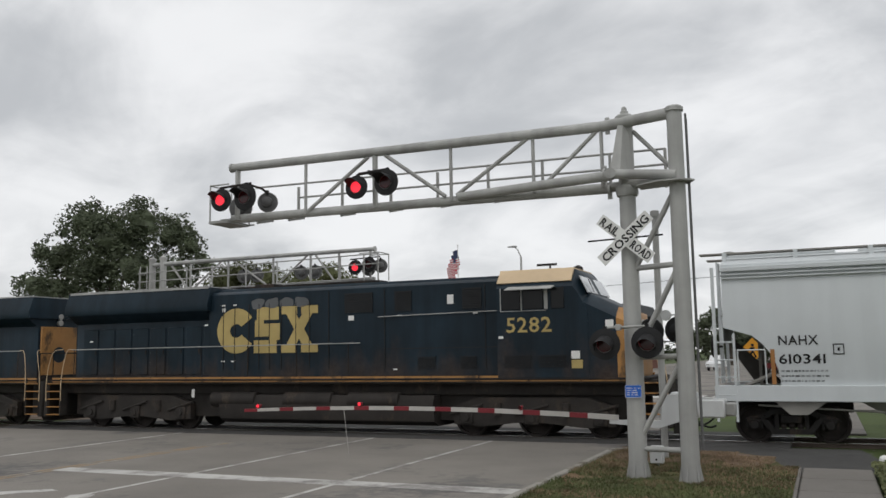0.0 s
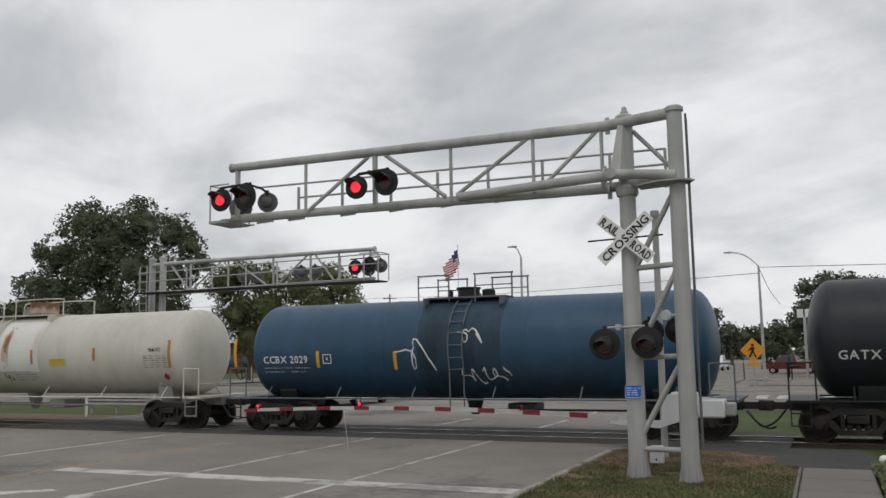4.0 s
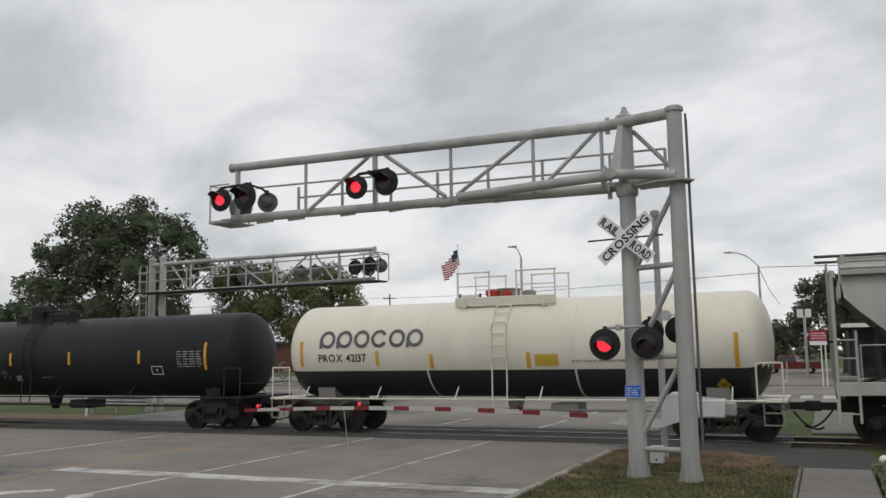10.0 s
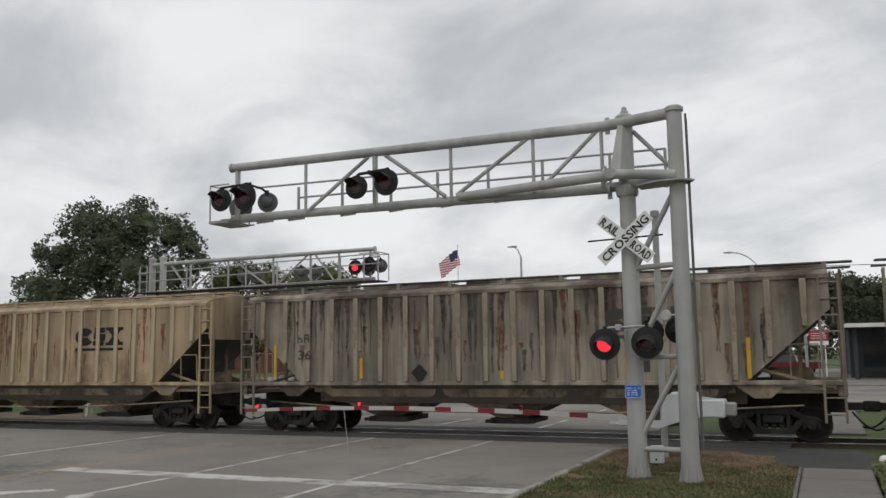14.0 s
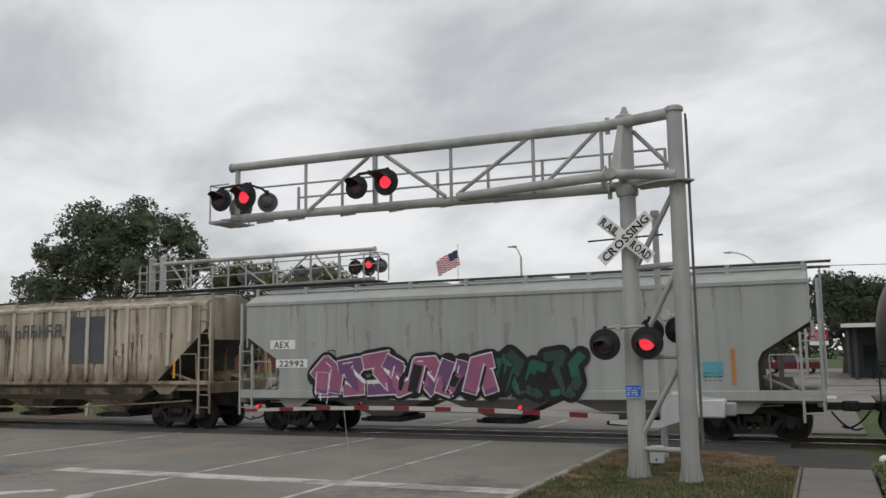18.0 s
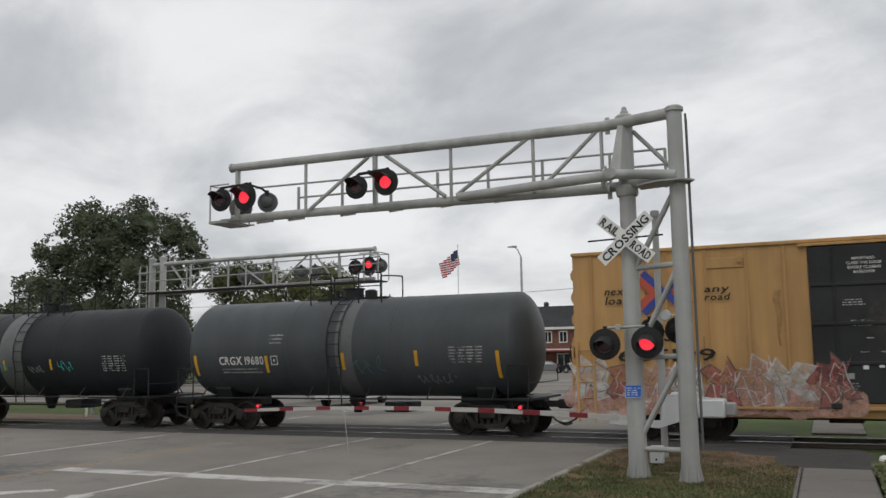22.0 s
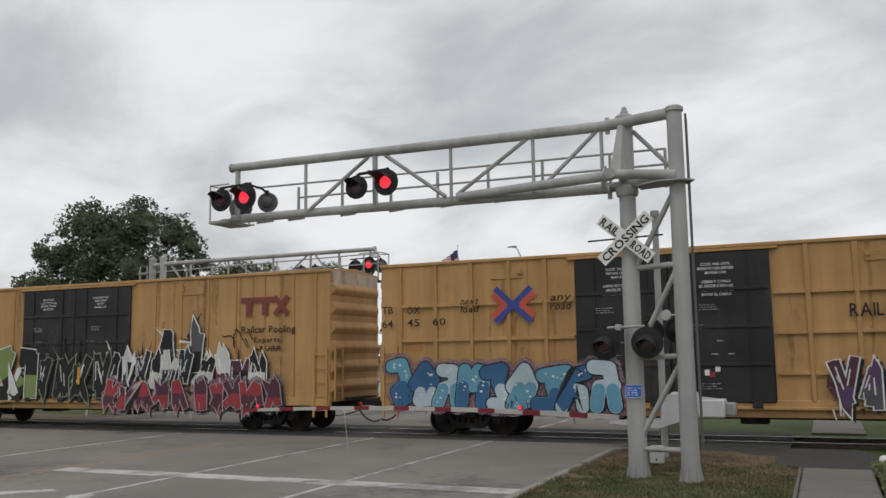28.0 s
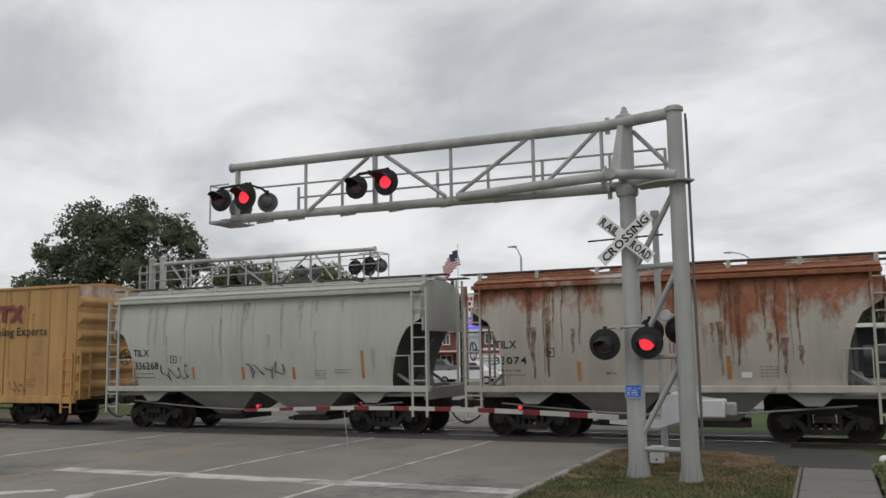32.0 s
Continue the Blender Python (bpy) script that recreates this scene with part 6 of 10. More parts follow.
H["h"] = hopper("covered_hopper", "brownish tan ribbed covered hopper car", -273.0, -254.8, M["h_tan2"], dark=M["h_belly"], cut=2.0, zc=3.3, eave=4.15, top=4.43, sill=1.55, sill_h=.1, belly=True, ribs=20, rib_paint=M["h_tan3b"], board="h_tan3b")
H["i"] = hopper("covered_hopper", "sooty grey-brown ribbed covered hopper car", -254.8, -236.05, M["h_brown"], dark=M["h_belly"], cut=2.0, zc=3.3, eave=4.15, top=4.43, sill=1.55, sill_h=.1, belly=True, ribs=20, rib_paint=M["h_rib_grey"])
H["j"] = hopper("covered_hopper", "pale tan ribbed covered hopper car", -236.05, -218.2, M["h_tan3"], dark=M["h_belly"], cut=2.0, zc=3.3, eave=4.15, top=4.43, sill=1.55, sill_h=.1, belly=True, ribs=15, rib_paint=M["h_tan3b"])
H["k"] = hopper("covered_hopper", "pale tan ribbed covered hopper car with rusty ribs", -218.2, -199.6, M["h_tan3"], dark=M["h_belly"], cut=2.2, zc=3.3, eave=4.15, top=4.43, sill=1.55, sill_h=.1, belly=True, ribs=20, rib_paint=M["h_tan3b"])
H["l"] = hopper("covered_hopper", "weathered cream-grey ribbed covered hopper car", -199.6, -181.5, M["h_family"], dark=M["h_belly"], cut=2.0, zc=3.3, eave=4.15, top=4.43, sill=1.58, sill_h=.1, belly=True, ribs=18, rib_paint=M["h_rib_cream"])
H["m"] = hopper("covered_hopper", "blue-grey covered hopper car with pink and green graffiti", -181.5, -163.2, M["h_aex"], dark=M["h_mid"], cut=1.25, zc=3.0, knee=2.2, eave=4.05, top=4.47, sill=1.3, sill_h=.24, seams=6, low_ladder=True)
T["f"] = tank("tank_car", "grey tank car with a rusty brown top", -163.2, -150.0, M["t_rust"], R=1.55, zc=2.58, dome=-.1, rail_h=.78, top="loops", inset=0.14)
T["g"] = tank("tank_car", "black tank car with yellow lettering", -150.0, -137.25, M["t_black"], R=1.58, zc=2.62, dome=-.1, rail_h=.78, top="cage", inset=0.14)
T["h"] = tank("tank_car", "sooty black tank car with white tags", -137.25, -124.3, M["t_dark"], R=1.55, zc=2.6, dome=-.1, rail_h=.82, top="none", inset=0.14, hoops=((.75, 1.3),))
T["i"] = tank("tank_car", "black tank car with a grey band and green graffiti", -124.3, -111.15, M["t_dark"], R=1.58, zc=2.6, dome=.0, rail_h=.78, top="loops", inset=0.14)
T["j"] = tank("tank_car", "dark grey tank car with a pale band", -111.15, -97.7, M["t_grey"], R=1.55, zc=2.62, dome=-.1, rail_h=.78, top="loops", inset=0.14)
B = []
for i, (style, lab) in enumerate((("smooth", "golden yellow box car with white and grey graffiti"), ("grid", "golden yellow box car with black plug doors"), ("grid", "golden yellow box car with stickered black doors"), ("grid", "golden yellow box car with green graffiti"), ("smooth", "golden yellow box car with red and black graffiti"), ("grid", "golden yellow box car with pale blue graffiti"), ("grid", "golden yellow box car with teal and pink graffiti"), ("smooth", "golden yellow box car with black and pale blue graffiti"))):
    B.append(boxcar(lab, -97.85 + 20.59 * i, M["box_yellow"], style))
H["n"] = hopper("covered_hopper", "pale grey-green two-bay covered hopper car", 66.9, 80.2, M["h_tilx"], dark=M["h_mid"], curve=.8, cut=1.0, zc=3.4, eave=4.3, top=4.66, sill=1.42, sill_h=.16, bulge=.2, bays=2, seams=6)
H["o"] = hopper("covered_hopper", "grey covered hopper car with orange rust over its top", 80.2, 92.4, M["h_orange"], dark=M["h_mid"], curve=1.0, cut=.9, zc=3.5, eave=4.25, top=4.6, sill=1.42, sill_h=.16, bulge=.2, bays=2, seams=4)

# what stands on the tank cars' tops
part("manway_bowl", Geo().turn([(4.0, .3), (4.07, .42), (4.13, .5), (4.46, .53), (4.52, .53), (4.53, .46)], "z", (-.3, -.1, 0), 24), M["bowl_paint"], T["a"][0], "pale round manway bowl with a rusty rim")
part("red_valve", Geo().turn([(3.9, .1), (4.1, .22), (4.2, .22), (4.25, .1)], "z", (-.5, -.3, 0), 12), M["red_valve"], T["e"][0], "red valve bonnet")
part("red_valve", Geo().turn([(3.9, .1), (4.05, .16), (4.15, .16), (4.2, .08)], "z", (-.05, -.3, 0), 12), M["red_valve"], T["e"][0], "red valve bonnet")
part("side_skirt", Geo().box(-1.5, 1.6, -.86, -.8, 3.72, 4.0, .02), M["t_cream"], T["e"][0], "cream platform side plate")
part("manway_cover", Geo().box(-.15, .4, -.5, -.1, 4.1, 4.5, .03), M["yellow_box"], T["c"][0], "pale yellow box over the valves")
part("manway_tower", Geo().turn([(3.8, .3), (4.35, .3), (4.42, .24), (4.44, .05)], "z", (-.55, -.2, 0), 16), M["black"], T["d"][0], "tall black manway")
part("valve_block", Geo().box(.1, 1.0, -.4, .3, 3.8, 4.12, .05).box(.3, .5, -.3, 0, 4.1, 4.22, .02), M["black"], T["d"][0])
part("vent_pipe", Geo().turn([(3.7, .17), (4.15, .17), (4.17, .1)], "z", (1.35, -.4, 0), 12), M["black"], T["d"][0])
part("vent_pipe", Geo().turn([(3.7, .17), (4.05, .17), (4.07, .1)], "z", (-1.2, -.4, 0), 12), M["black"], T["d"][0])

# ---- beyond the track ----
M.update({
    "brick": mat("dull_red_brown_brick", (0.17, 0.075, 0.055), 0.9, 0, 0.18, 3, 0.1, 30),
    "roof_grey": mat("dark_slate_grey_roof", (0.055, 0.058, 0.062), 0.85, 0, 0.15, 2, 0.1, 20),
    "trim_white": mat("white_trim_paint", (0.68, 0.67, 0.64), 0.6, 0, 0.06, 3, 0.0),
    "awning": mat("dark_red_striped_awning", (0.25, 0.05, 0.05), 0.8, 0, 0.1, 3, 0.0),
    "sign_amber": mat("amber_warning_sheet", (0.62, 0.28, 0.02), 0.45, 0, 0.06, 4, 0.0),
    "sign_red": mat("deep_red_sign_sheet", (0.33, 0.03, 0.04), 0.45, 0, 0.06, 4, 0.0),
    "sign_screen": mat("lit_blue_message_screen", (0.02, 0.03, 0.2), 0.3, 0, 0.3, 6, 0.0, emit=(0.12, 0.16, 0.9, 0.9)),
    "sign_pink": mat("pink_neon_edge", (0.5, 0.1, 0.3), 0.4, 0, 0.1, 4, 0.0, emit=(0.9, 0.25, 0.5, 0.5)),
    "photo_board": mat("pale_printed_board", (0.45, 0.49, 0.52), 0.5, 0, 0.3, 4, 0.0),
    "car_white": mat("white_car_paint", (0.72, 0.73, 0.73), 0.3, 0, 0.03, 2, 0.0),
    "car_red": mat("dark_red_car_paint", (0.12, 0.018, 0.02), 0.3, 0, 0.06, 2, 0.0),
    "car_grey": mat("grey_car_paint", (0.2, 0.21, 0.22), 0.3, 0.2, 0.05, 2, 0.0),
    "car_black": mat("black_car_paint", (0.015, 0.016, 0.018), 0.25, 0, 0.05, 2, 0.0),
    "tyre": mat("black_tyre_rubber", (0.015, 0.015, 0.015), 0.9, 0, 0.1, 8),
    "flag_red": mat("red_flag_cloth", (0.45, 0.03, 0.05), 0.8, 0, 0.06, 4, 0.0),
    "flag_white": mat("white_flag_cloth", (0.72, 0.72, 0.72), 0.8, 0, 0.04, 4, 0.0),
    "flag_blue": mat("navy_flag_cloth", (0.045, 0.055, 0.11), 0.8, 0, 0.06, 4, 0.0),
    "tail": mat("red_tail_lamp", (0.3, 0.02, 0.02), 0.3, 0, 0.05, 4, 0.0),
})


def far_ground():
    g = Geo().prism([(-27.5, 38), (60, 38), (60, 62), (-27.5, 62)], "z", -.5, -.035)
    g.prism([(-140, 38), (-27.5, 38), (-27.5, 62), (-140, 62)], "z", -.5, -.035)
    solid("cross_street", g, M["concrete"], "pale concrete street parallel to the tracks", "road", kind="structure")
    solid("parking_lot", Geo().prism([(-62, 64), (14, 64), (14, 118), (-62, 118)], "z", -.5, -.05), M["concrete"], "worn concrete parking lot in front of the shops", "parking lot", kind="structure")
    p = Geo()
    for i in range(7):
        p.box(-.5, .95, 27.7 + 1.45 * i, 27.7 + 1.45 * i + 1.43, -.4, -.06, .02)
    solid("footpath", p, M["walk"], "pale concrete footpath slabs across the tracks", "pavement", kind="structure")
    for i in range(9):
        x = -8.6 + 1.05 * i
        solid("crosswalk_bar", Geo().box(x, x + .6, 46.0, 49.2, -.06, -.028), M["white_line"], "wide white crosswalk bar", "road marking", group="crosswalk bars", kind="structure")
    d = Geo().prism([(-90, 27.4), (-27.6, 27.4), (-27.6, 30.2), (-60, 30.6), (-90, 31)], "z", -.5, -.09)
    solid("dirt_strip", d, M["soil"], "bare brown dirt strip beside the ballast", "ground", kind="structure")
    k = Geo()
    for i in range(20):
        k.box(-4.78, -4.63, 27.6 + i * .5, 28.09 + i * .5, -.3, .05, .02)
    solid("kerb_far", k, M["walk"], "pale kerb along the road beyond the tracks", "kerb", kind="structure")


far_ground()


def leaves(rnd, blobs, size, per, depth=1.0, y=0.0, core=.64, thin=-.38):
    """A crown of small leaf sprays scattered in lobes, thinned so that sky shows through."""
    g = Geo()
    for cx, cz, r in blobs:
        n = int(per * r * r)
        if core:
            rings = []
            for i in range(1, 8):
                th = math.pi * i / 8
                rings.append([Vector((cx, y, cz)) + Vector((math.sin(th) * math.cos(f * .628), math.sin(th) * math.sin(f * .628) * depth, math.cos(th) * .9)) * r * (core - .06 + .3 * noise.noise(Vector((cx + i * .9, f * .8, cz)))) for f in range(10)])
            g.loft(rings)
        for _ in range(n):
            while True:
                p = Vector((rnd.uniform(-1, 1), rnd.uniform(-1, 1), rnd.uniform(-1, 1)))
                if .1 < p.length < 1.0:
                    break
            k = p.length ** .5 * rnd.uniform(.85, 1.12) / p.length
            q = Vector((cx + p.x * r * k, y + p.y * r * depth * k, cz + p.z * r * .9 * k))
            if noise.noise(q * .55) + .35 * noise.noise(q * 1.7) < thin:
                continue
            for _ in range(3):
                o = q + Vector((rnd.gauss(0, .22), rnd.gauss(0, .22), rnd.gauss(0, .2))) * size * 2.2
                a = Vector((rnd.gauss(0, 1), rnd.gauss(0, 1), rnd.gauss(0, .6))).normalized() * size * rnd.uniform(.5, 1.0)
                b = a.orthogonal().normalized() * size * rnd.uniform(.3, .6)
                b.rotate(Matrix.Rotation(rnd.uniform(0, 6.28), 3, a.normalized()))
                g.quad(o - a, o + b * .9 - a * .1, o + a, o - b)
    return g


def tree(name, label, rnd, base, blobs, leaf, size=.3, per=26, trunk=.4, group="", core=.66, thin=-.38):
    """blobs: lobes as (x, z, radius) in world metres."""
    bx, by = base
    t = thing(name, label, "tree", group)
    zmid = sum(b[1] for b in blobs) / len(blobs)
    tr = Geo()
    pts = [(bx, by, -.15), (bx + rnd.uniform(-.2, .2), by, zmid * .3), (bx + rnd.uniform(-.4, .4), by, zmid * .62)]
    tr.tube(pts[0], pts[1], trunk * 1.15, trunk * .85, 12).tube(pts[1], pts[2], trunk * .85, trunk * .6, 12)
    part("trunk", tr, M["bark"], t)
    for cx, cz, r in blobs:
        s = Vector(pts[1]).lerp(Vector(pts[2]), rnd.uniform(.2, 1))
        e = Vector((cx, by + rnd.uniform(-.5, .5) * r, cz))
        m = s.lerp(e, .5) + Vector((0, 0, -.4))
        part("limb", Geo().tube(s, m, trunk * .34, trunk * .2, 6).tube(m, e, trunk * .2, trunk * .05, 6), M["bark"], t)
    part("crown", leaves(rnd, blobs, size, per, 1.0, by, core, thin), leaf, t, kind="stuff")
    return t


def trees():
    rnd = random.Random(7)
    tree("oak_tree", "large dark green oak tree with a broken uneven crown", rnd, (-60.5, 62), [(-63.5, 15.1, 2.7), (-56.9, 14.9, 2.5), (-60.3, 13.2, 3.0), (-66.6, 12.4, 2.4), (-69.0, 12.9, 1.1), (-53.2, 13.4, 2.2), (-51.0, 12.2, 1.3), (-49.6, 10.8, .9), (-70.0, 9.6, 2.0), (-66.4, 8.8, 2.7), (-62.4, 10.8, 2.6), (-57.5, 10.6, 3.0), (-53.2, 9.8, 2.4), (-61.6, 7.0, 3.0), (-55, 7.0, 3.0)], M["leaf"], .19, 200, .55, "", .56, -.22)
    tree("tree", "mid-height green tree behind the far signal", rnd, (-50.5, 70), [(-53.4, 9.5, 2.2), (-51.4, 10.5, 1.5), (-48.9, 9.8, 1.8), (-52.0, 6.6, 2.4), (-48.4, 7.0, 2.5), (-50.5, 4.2, 2.2)], M["leaf_light"], .15, 200, .3, "trees behind the crossing")
    tree("tree", "mid-height green tree behind the far signal", rnd, (-43, 71), [(-45.6, 9.0, 2.1), (-42.2, 10.0, 1.3), (-40.7, 8.8, 1.6), (-43.1, 7.4, 2.3), (-39.8, 7.0, 1.3), (-41.8, 4.6, 2.2), (-46, 5.0, 2.2)], M["leaf_light"], .15, 200, .3, "trees behind the crossing")
    tree("tree", "rounded dark green tree beside the parking lot", rnd, (1.8, 95), [(-1.4, 8.4, 1.1), (.5, 8.8, 1.4), (2.6, 8.7, 1.5), (4.6, 8.0, 1.6), (6.2, 6.8, 2.0), (-1.2, 6.3, 1.4), (1.3, 5.4, 1.9), (3.8, 4.8, 2.1), (-2.8, 4.0, 1.2), (-.6, 3.3, 1.6), (6.5, 4.2, 2.2), (2.4, 7.0, 2.0), (.2, 7.4, 1.6), (-1.9, 5.2, 1.5), (4.4, 6.4, 2.0)], M["leaf"], .16, 220, .3, "trees behind the crossing")
    for bx, by, bl in ((-14, 150, [(-17.6, 6.9, 1.8), (-16.2, 8.2, 1.3), (-14.6, 5.2, 2.0), (-18.6, 4.3, 2.2), (-16, 3, 2.5)]), (-9, 152, [(-11.6, 4.4, 2.2), (-9.0, 4.8, 2.0), (-6.8, 5.9, 1.5), (-5.4, 4.2, 2.0), (-8, 2.6, 2.6), (-13.0, 3.0, 2.4)]),
                       (-126, 110, [(-130.8, 9.6, 3.0), (-127.5, 11, 2.4), (-124.1, 9.6, 3.2), (-132, 6.6, 3.8), (-120, 7.6, 4), (-126, 5.5, 4)]), (-112, 112, [(-115, 8, 3.5), (-110, 9, 3), (-107, 7, 3.5), (-112, 5, 4)]), (-92, 105, [(-95, 7, 3.2), (-90, 8, 2.8), (-88, 5.5, 3), (-93, 4, 3.5)]), (-74, 82, [(-76, 6, 2.4), (-73, 7, 2.0), (-71, 5, 2.2), (-74, 3.5, 2.5)])):
        tree("tree", "distant green tree on the skyline", rnd, (bx, by), bl, M["leaf"], .38, 40, .35, "trees on the skyline")
    # hedge of far woods that closes the view
    g = Geo()
    blobs = []
    x = -420.0
    while x < 260:
        blobs.append((x, rnd.uniform(1.5, 3.6), rnd.uniform(2.5, 4.2)))
        x += rnd.uniform(3.5, 5.5)
    ob = leaves(rnd, blobs, .8, 6, 1.0, 235, 0)
    tagged(new("far_woods", ob.mesh("far_woods", M["leaf"])), "low dark line of distant woods", "woods", kind="stuff")
    tree("shrub", "yellow-green bushy shrub beside the tracks", rnd, (-24.5, 40.5), [(-24.9, .9, .9), (-24.0, 1.2, 1.0), (-24.4, 2.0, .8)], M["leaf_light"], .14, 130, .08)


trees()


def window_unit(parent, x, y, z, w, h):
    wd = part("window", Geo().box(x - w / 2, x + w / 2, y - .05, y + .05, z, z + h), M["window"], parent)
    part("window_frame", Geo().box(x - w / 2 - .12, x - w / 2, y - .12, y + .02, z - .12, z + h + .12).box(x + w / 2, x + w / 2 + .12, y - .12, y + .02, z - .12, z + h + .12).box(x - w / 2, x + w / 2, y - .12, y + .02, z + h, z + h + .14).box(x - w / 2, x + w / 2, y - .12, y + .02, z - .14, z).box(x - .04, x + .04, y - .1, y, z, z + h), M["trim_white"], wd)


def buildings():
    b = thing("brick_building", "long two-storey brick shop building with a grey mansard roof", "building")
    x0, x1, y = -61, -22.6, 118
    part("wall", Geo().box(x0, x1, y, y + 16, -.1, 5.9), M["brick"], b)
    part("mansard_roof", Geo().loft([[(x0 - .4, y - .5, 5.9), (x1 + .4, y - .5, 5.9), (x1 + .4, y + 16.4, 5.9), (x0 - .4, y + 16.4, 5.9)], [(x0 + .6, y + .9, 8.9), (x1 - .6, y + .9, 8.9), (x1 - .6, y + 15, 8.9), (x0 + .6, y + 15, 8.9)]]), M["roof_grey"], b)
    part("cornice", Geo().box(x0 - .5, x1 + .5, y - .62, y - .1, 5.6, 5.95), M["trim_white"], b)
    part("canopy", Geo().box(x0 + 2, x1 - 1, y - 2.2, y, 2.75, 2.95), M["trim_white"], b)
    part("canopy_fascia", Geo().box(x0 + 2, x1 - 1, y - 2.25, y - 2.2, 2.55, 2.75), M["awning"], b)
    n = 17
    for i in range(n):
        x = x0 + 1.6 + (x1 - x0 - 3.2) * i / (n - 1)
        window_unit(b, x, y, 3.9, .95, 1.35)
        if i % 2 == 0:
            window_unit(b, x, y, .5, 1.7, 1.7)
    for x in (x0 + 6, x0 + 17, x0 + 29):
        part("awning", Geo().prism([(y - 1.4, 2.45), (y, 3.3), (y, 3.2), (y - 1.4, 2.3)], "x", x, x + 4.5), M["awning"], b)
    part("roof_vent", Geo().turn([(8.9, .35), (9.5, .4), (9.7, .2)], "z", (-36.5, y + 4, 0), 12), M["roof_grey"], b)
    c = thing("canopy_station", "low dark shop with a white-edged flat canopy", "building")
    part("canopy", Geo().box(1.3, 14, 74, 86, 4.0, 4.2, .03), M["roof_grey"], c)
    part("fascia", Geo().box(1.25, 14, 73.95, 74.0, 3.95, 4.25), M["trim_white"], c)
    part("wall", Geo().box(1.9, 14, 80, 92, -.1, 4.0), M["roof_grey"], c)
    for x in (2.2, 6.2, 10.2):
        part("column", Geo().box(x - .15, x + .15, 75, 75.3, -.1, 4.0, .02), M["roof_grey"], c)
    for x in (4.0, 7.0, 10.0):
        part("shop_window", Geo().box(x - 1.1, x + 1.1, 79.93, 80, .4, 2.6), M["window"], c)
    h = thing("house", "small house with a dark gable roof among trees", "house")
    part("wall", Geo().box(4.3, 14, 100, 108, -.1, 5.0), M["trim_white"], h)
    part("roof", Geo().prism([(99.5, 5.0), (104, 7.4), (108.5, 5.0)], "x", 4.0, 14.4), M["roof_grey"], h)
    window_unit(h, 6.2, 100, 2.9, .9, 1.2)
    s = thing("shop", "low dark grey shop with a flat roof", "building")
    part("wall", Geo().box(-112, -84, 120, 136, -.1, 4.4), M["brick"], s)
    part("roof", Geo().box(-112.4, -83.6, 119.6, 136.4, 4.4, 4.9), M["roof_grey"], s)
    for i in range(6):
        part("shop_window", Geo().box(-110 + i * 4.4, -107.2 + i * 4.4, 119.92, 120, .5, 2.8), M["window"], s)


buildings()


def street_lamp(label, x, y, top, ax, az):
    l = thing("street_lamp", label, "street lamp", "street lamps")
    part("pole", Geo().tube((x, y, -.1), (x, y, top), .13, .075, 10).turn([(-.1, .2), (.25, .2), (.3, .13)], "z", (x, y, 0), 10), M["galv"], l)
    part("arm", Geo().bow([(x, y, top - .05), (x + (ax - x) * .35, y, top + (az - top) * .62), (x + (ax - x) * .7, y, az - .06), (ax, y, az)], .045, 6, 5), M["galv"], l)
    part("lamp_head", Geo().loft([[(ax - .38, y - .1, az - .02), (ax - .38, y + .1, az - .02), (ax - .38, y + .1, az + .04), (ax - .38, y - .1, az + .04)], [(ax + .1, y - .15, az - .05), (ax + .1, y + .15, az - .05), (ax + .1, y + .15, az + .08), (ax + .1, y - .15, az + .08)], [(ax + .3, y - .06, az - .02), (ax + .3, y + .06, az - .02), (ax + .3, y + .06, az + .05), (ax + .3, y - .06, az + .05)]]), M["galv"], l)


street_lamp("tall grey street lamp with a short curved arm", -19.75, 60, 9.3, -20.35, 10.05)
street_lamp("grey street lamp with a long curved arm", -4.21, 70, 8.7, -6.3, 9.78)
street_lamp("grey street lamp with a curved arm by the trees", -81, 75, 8.0, -83.2, 8.6)


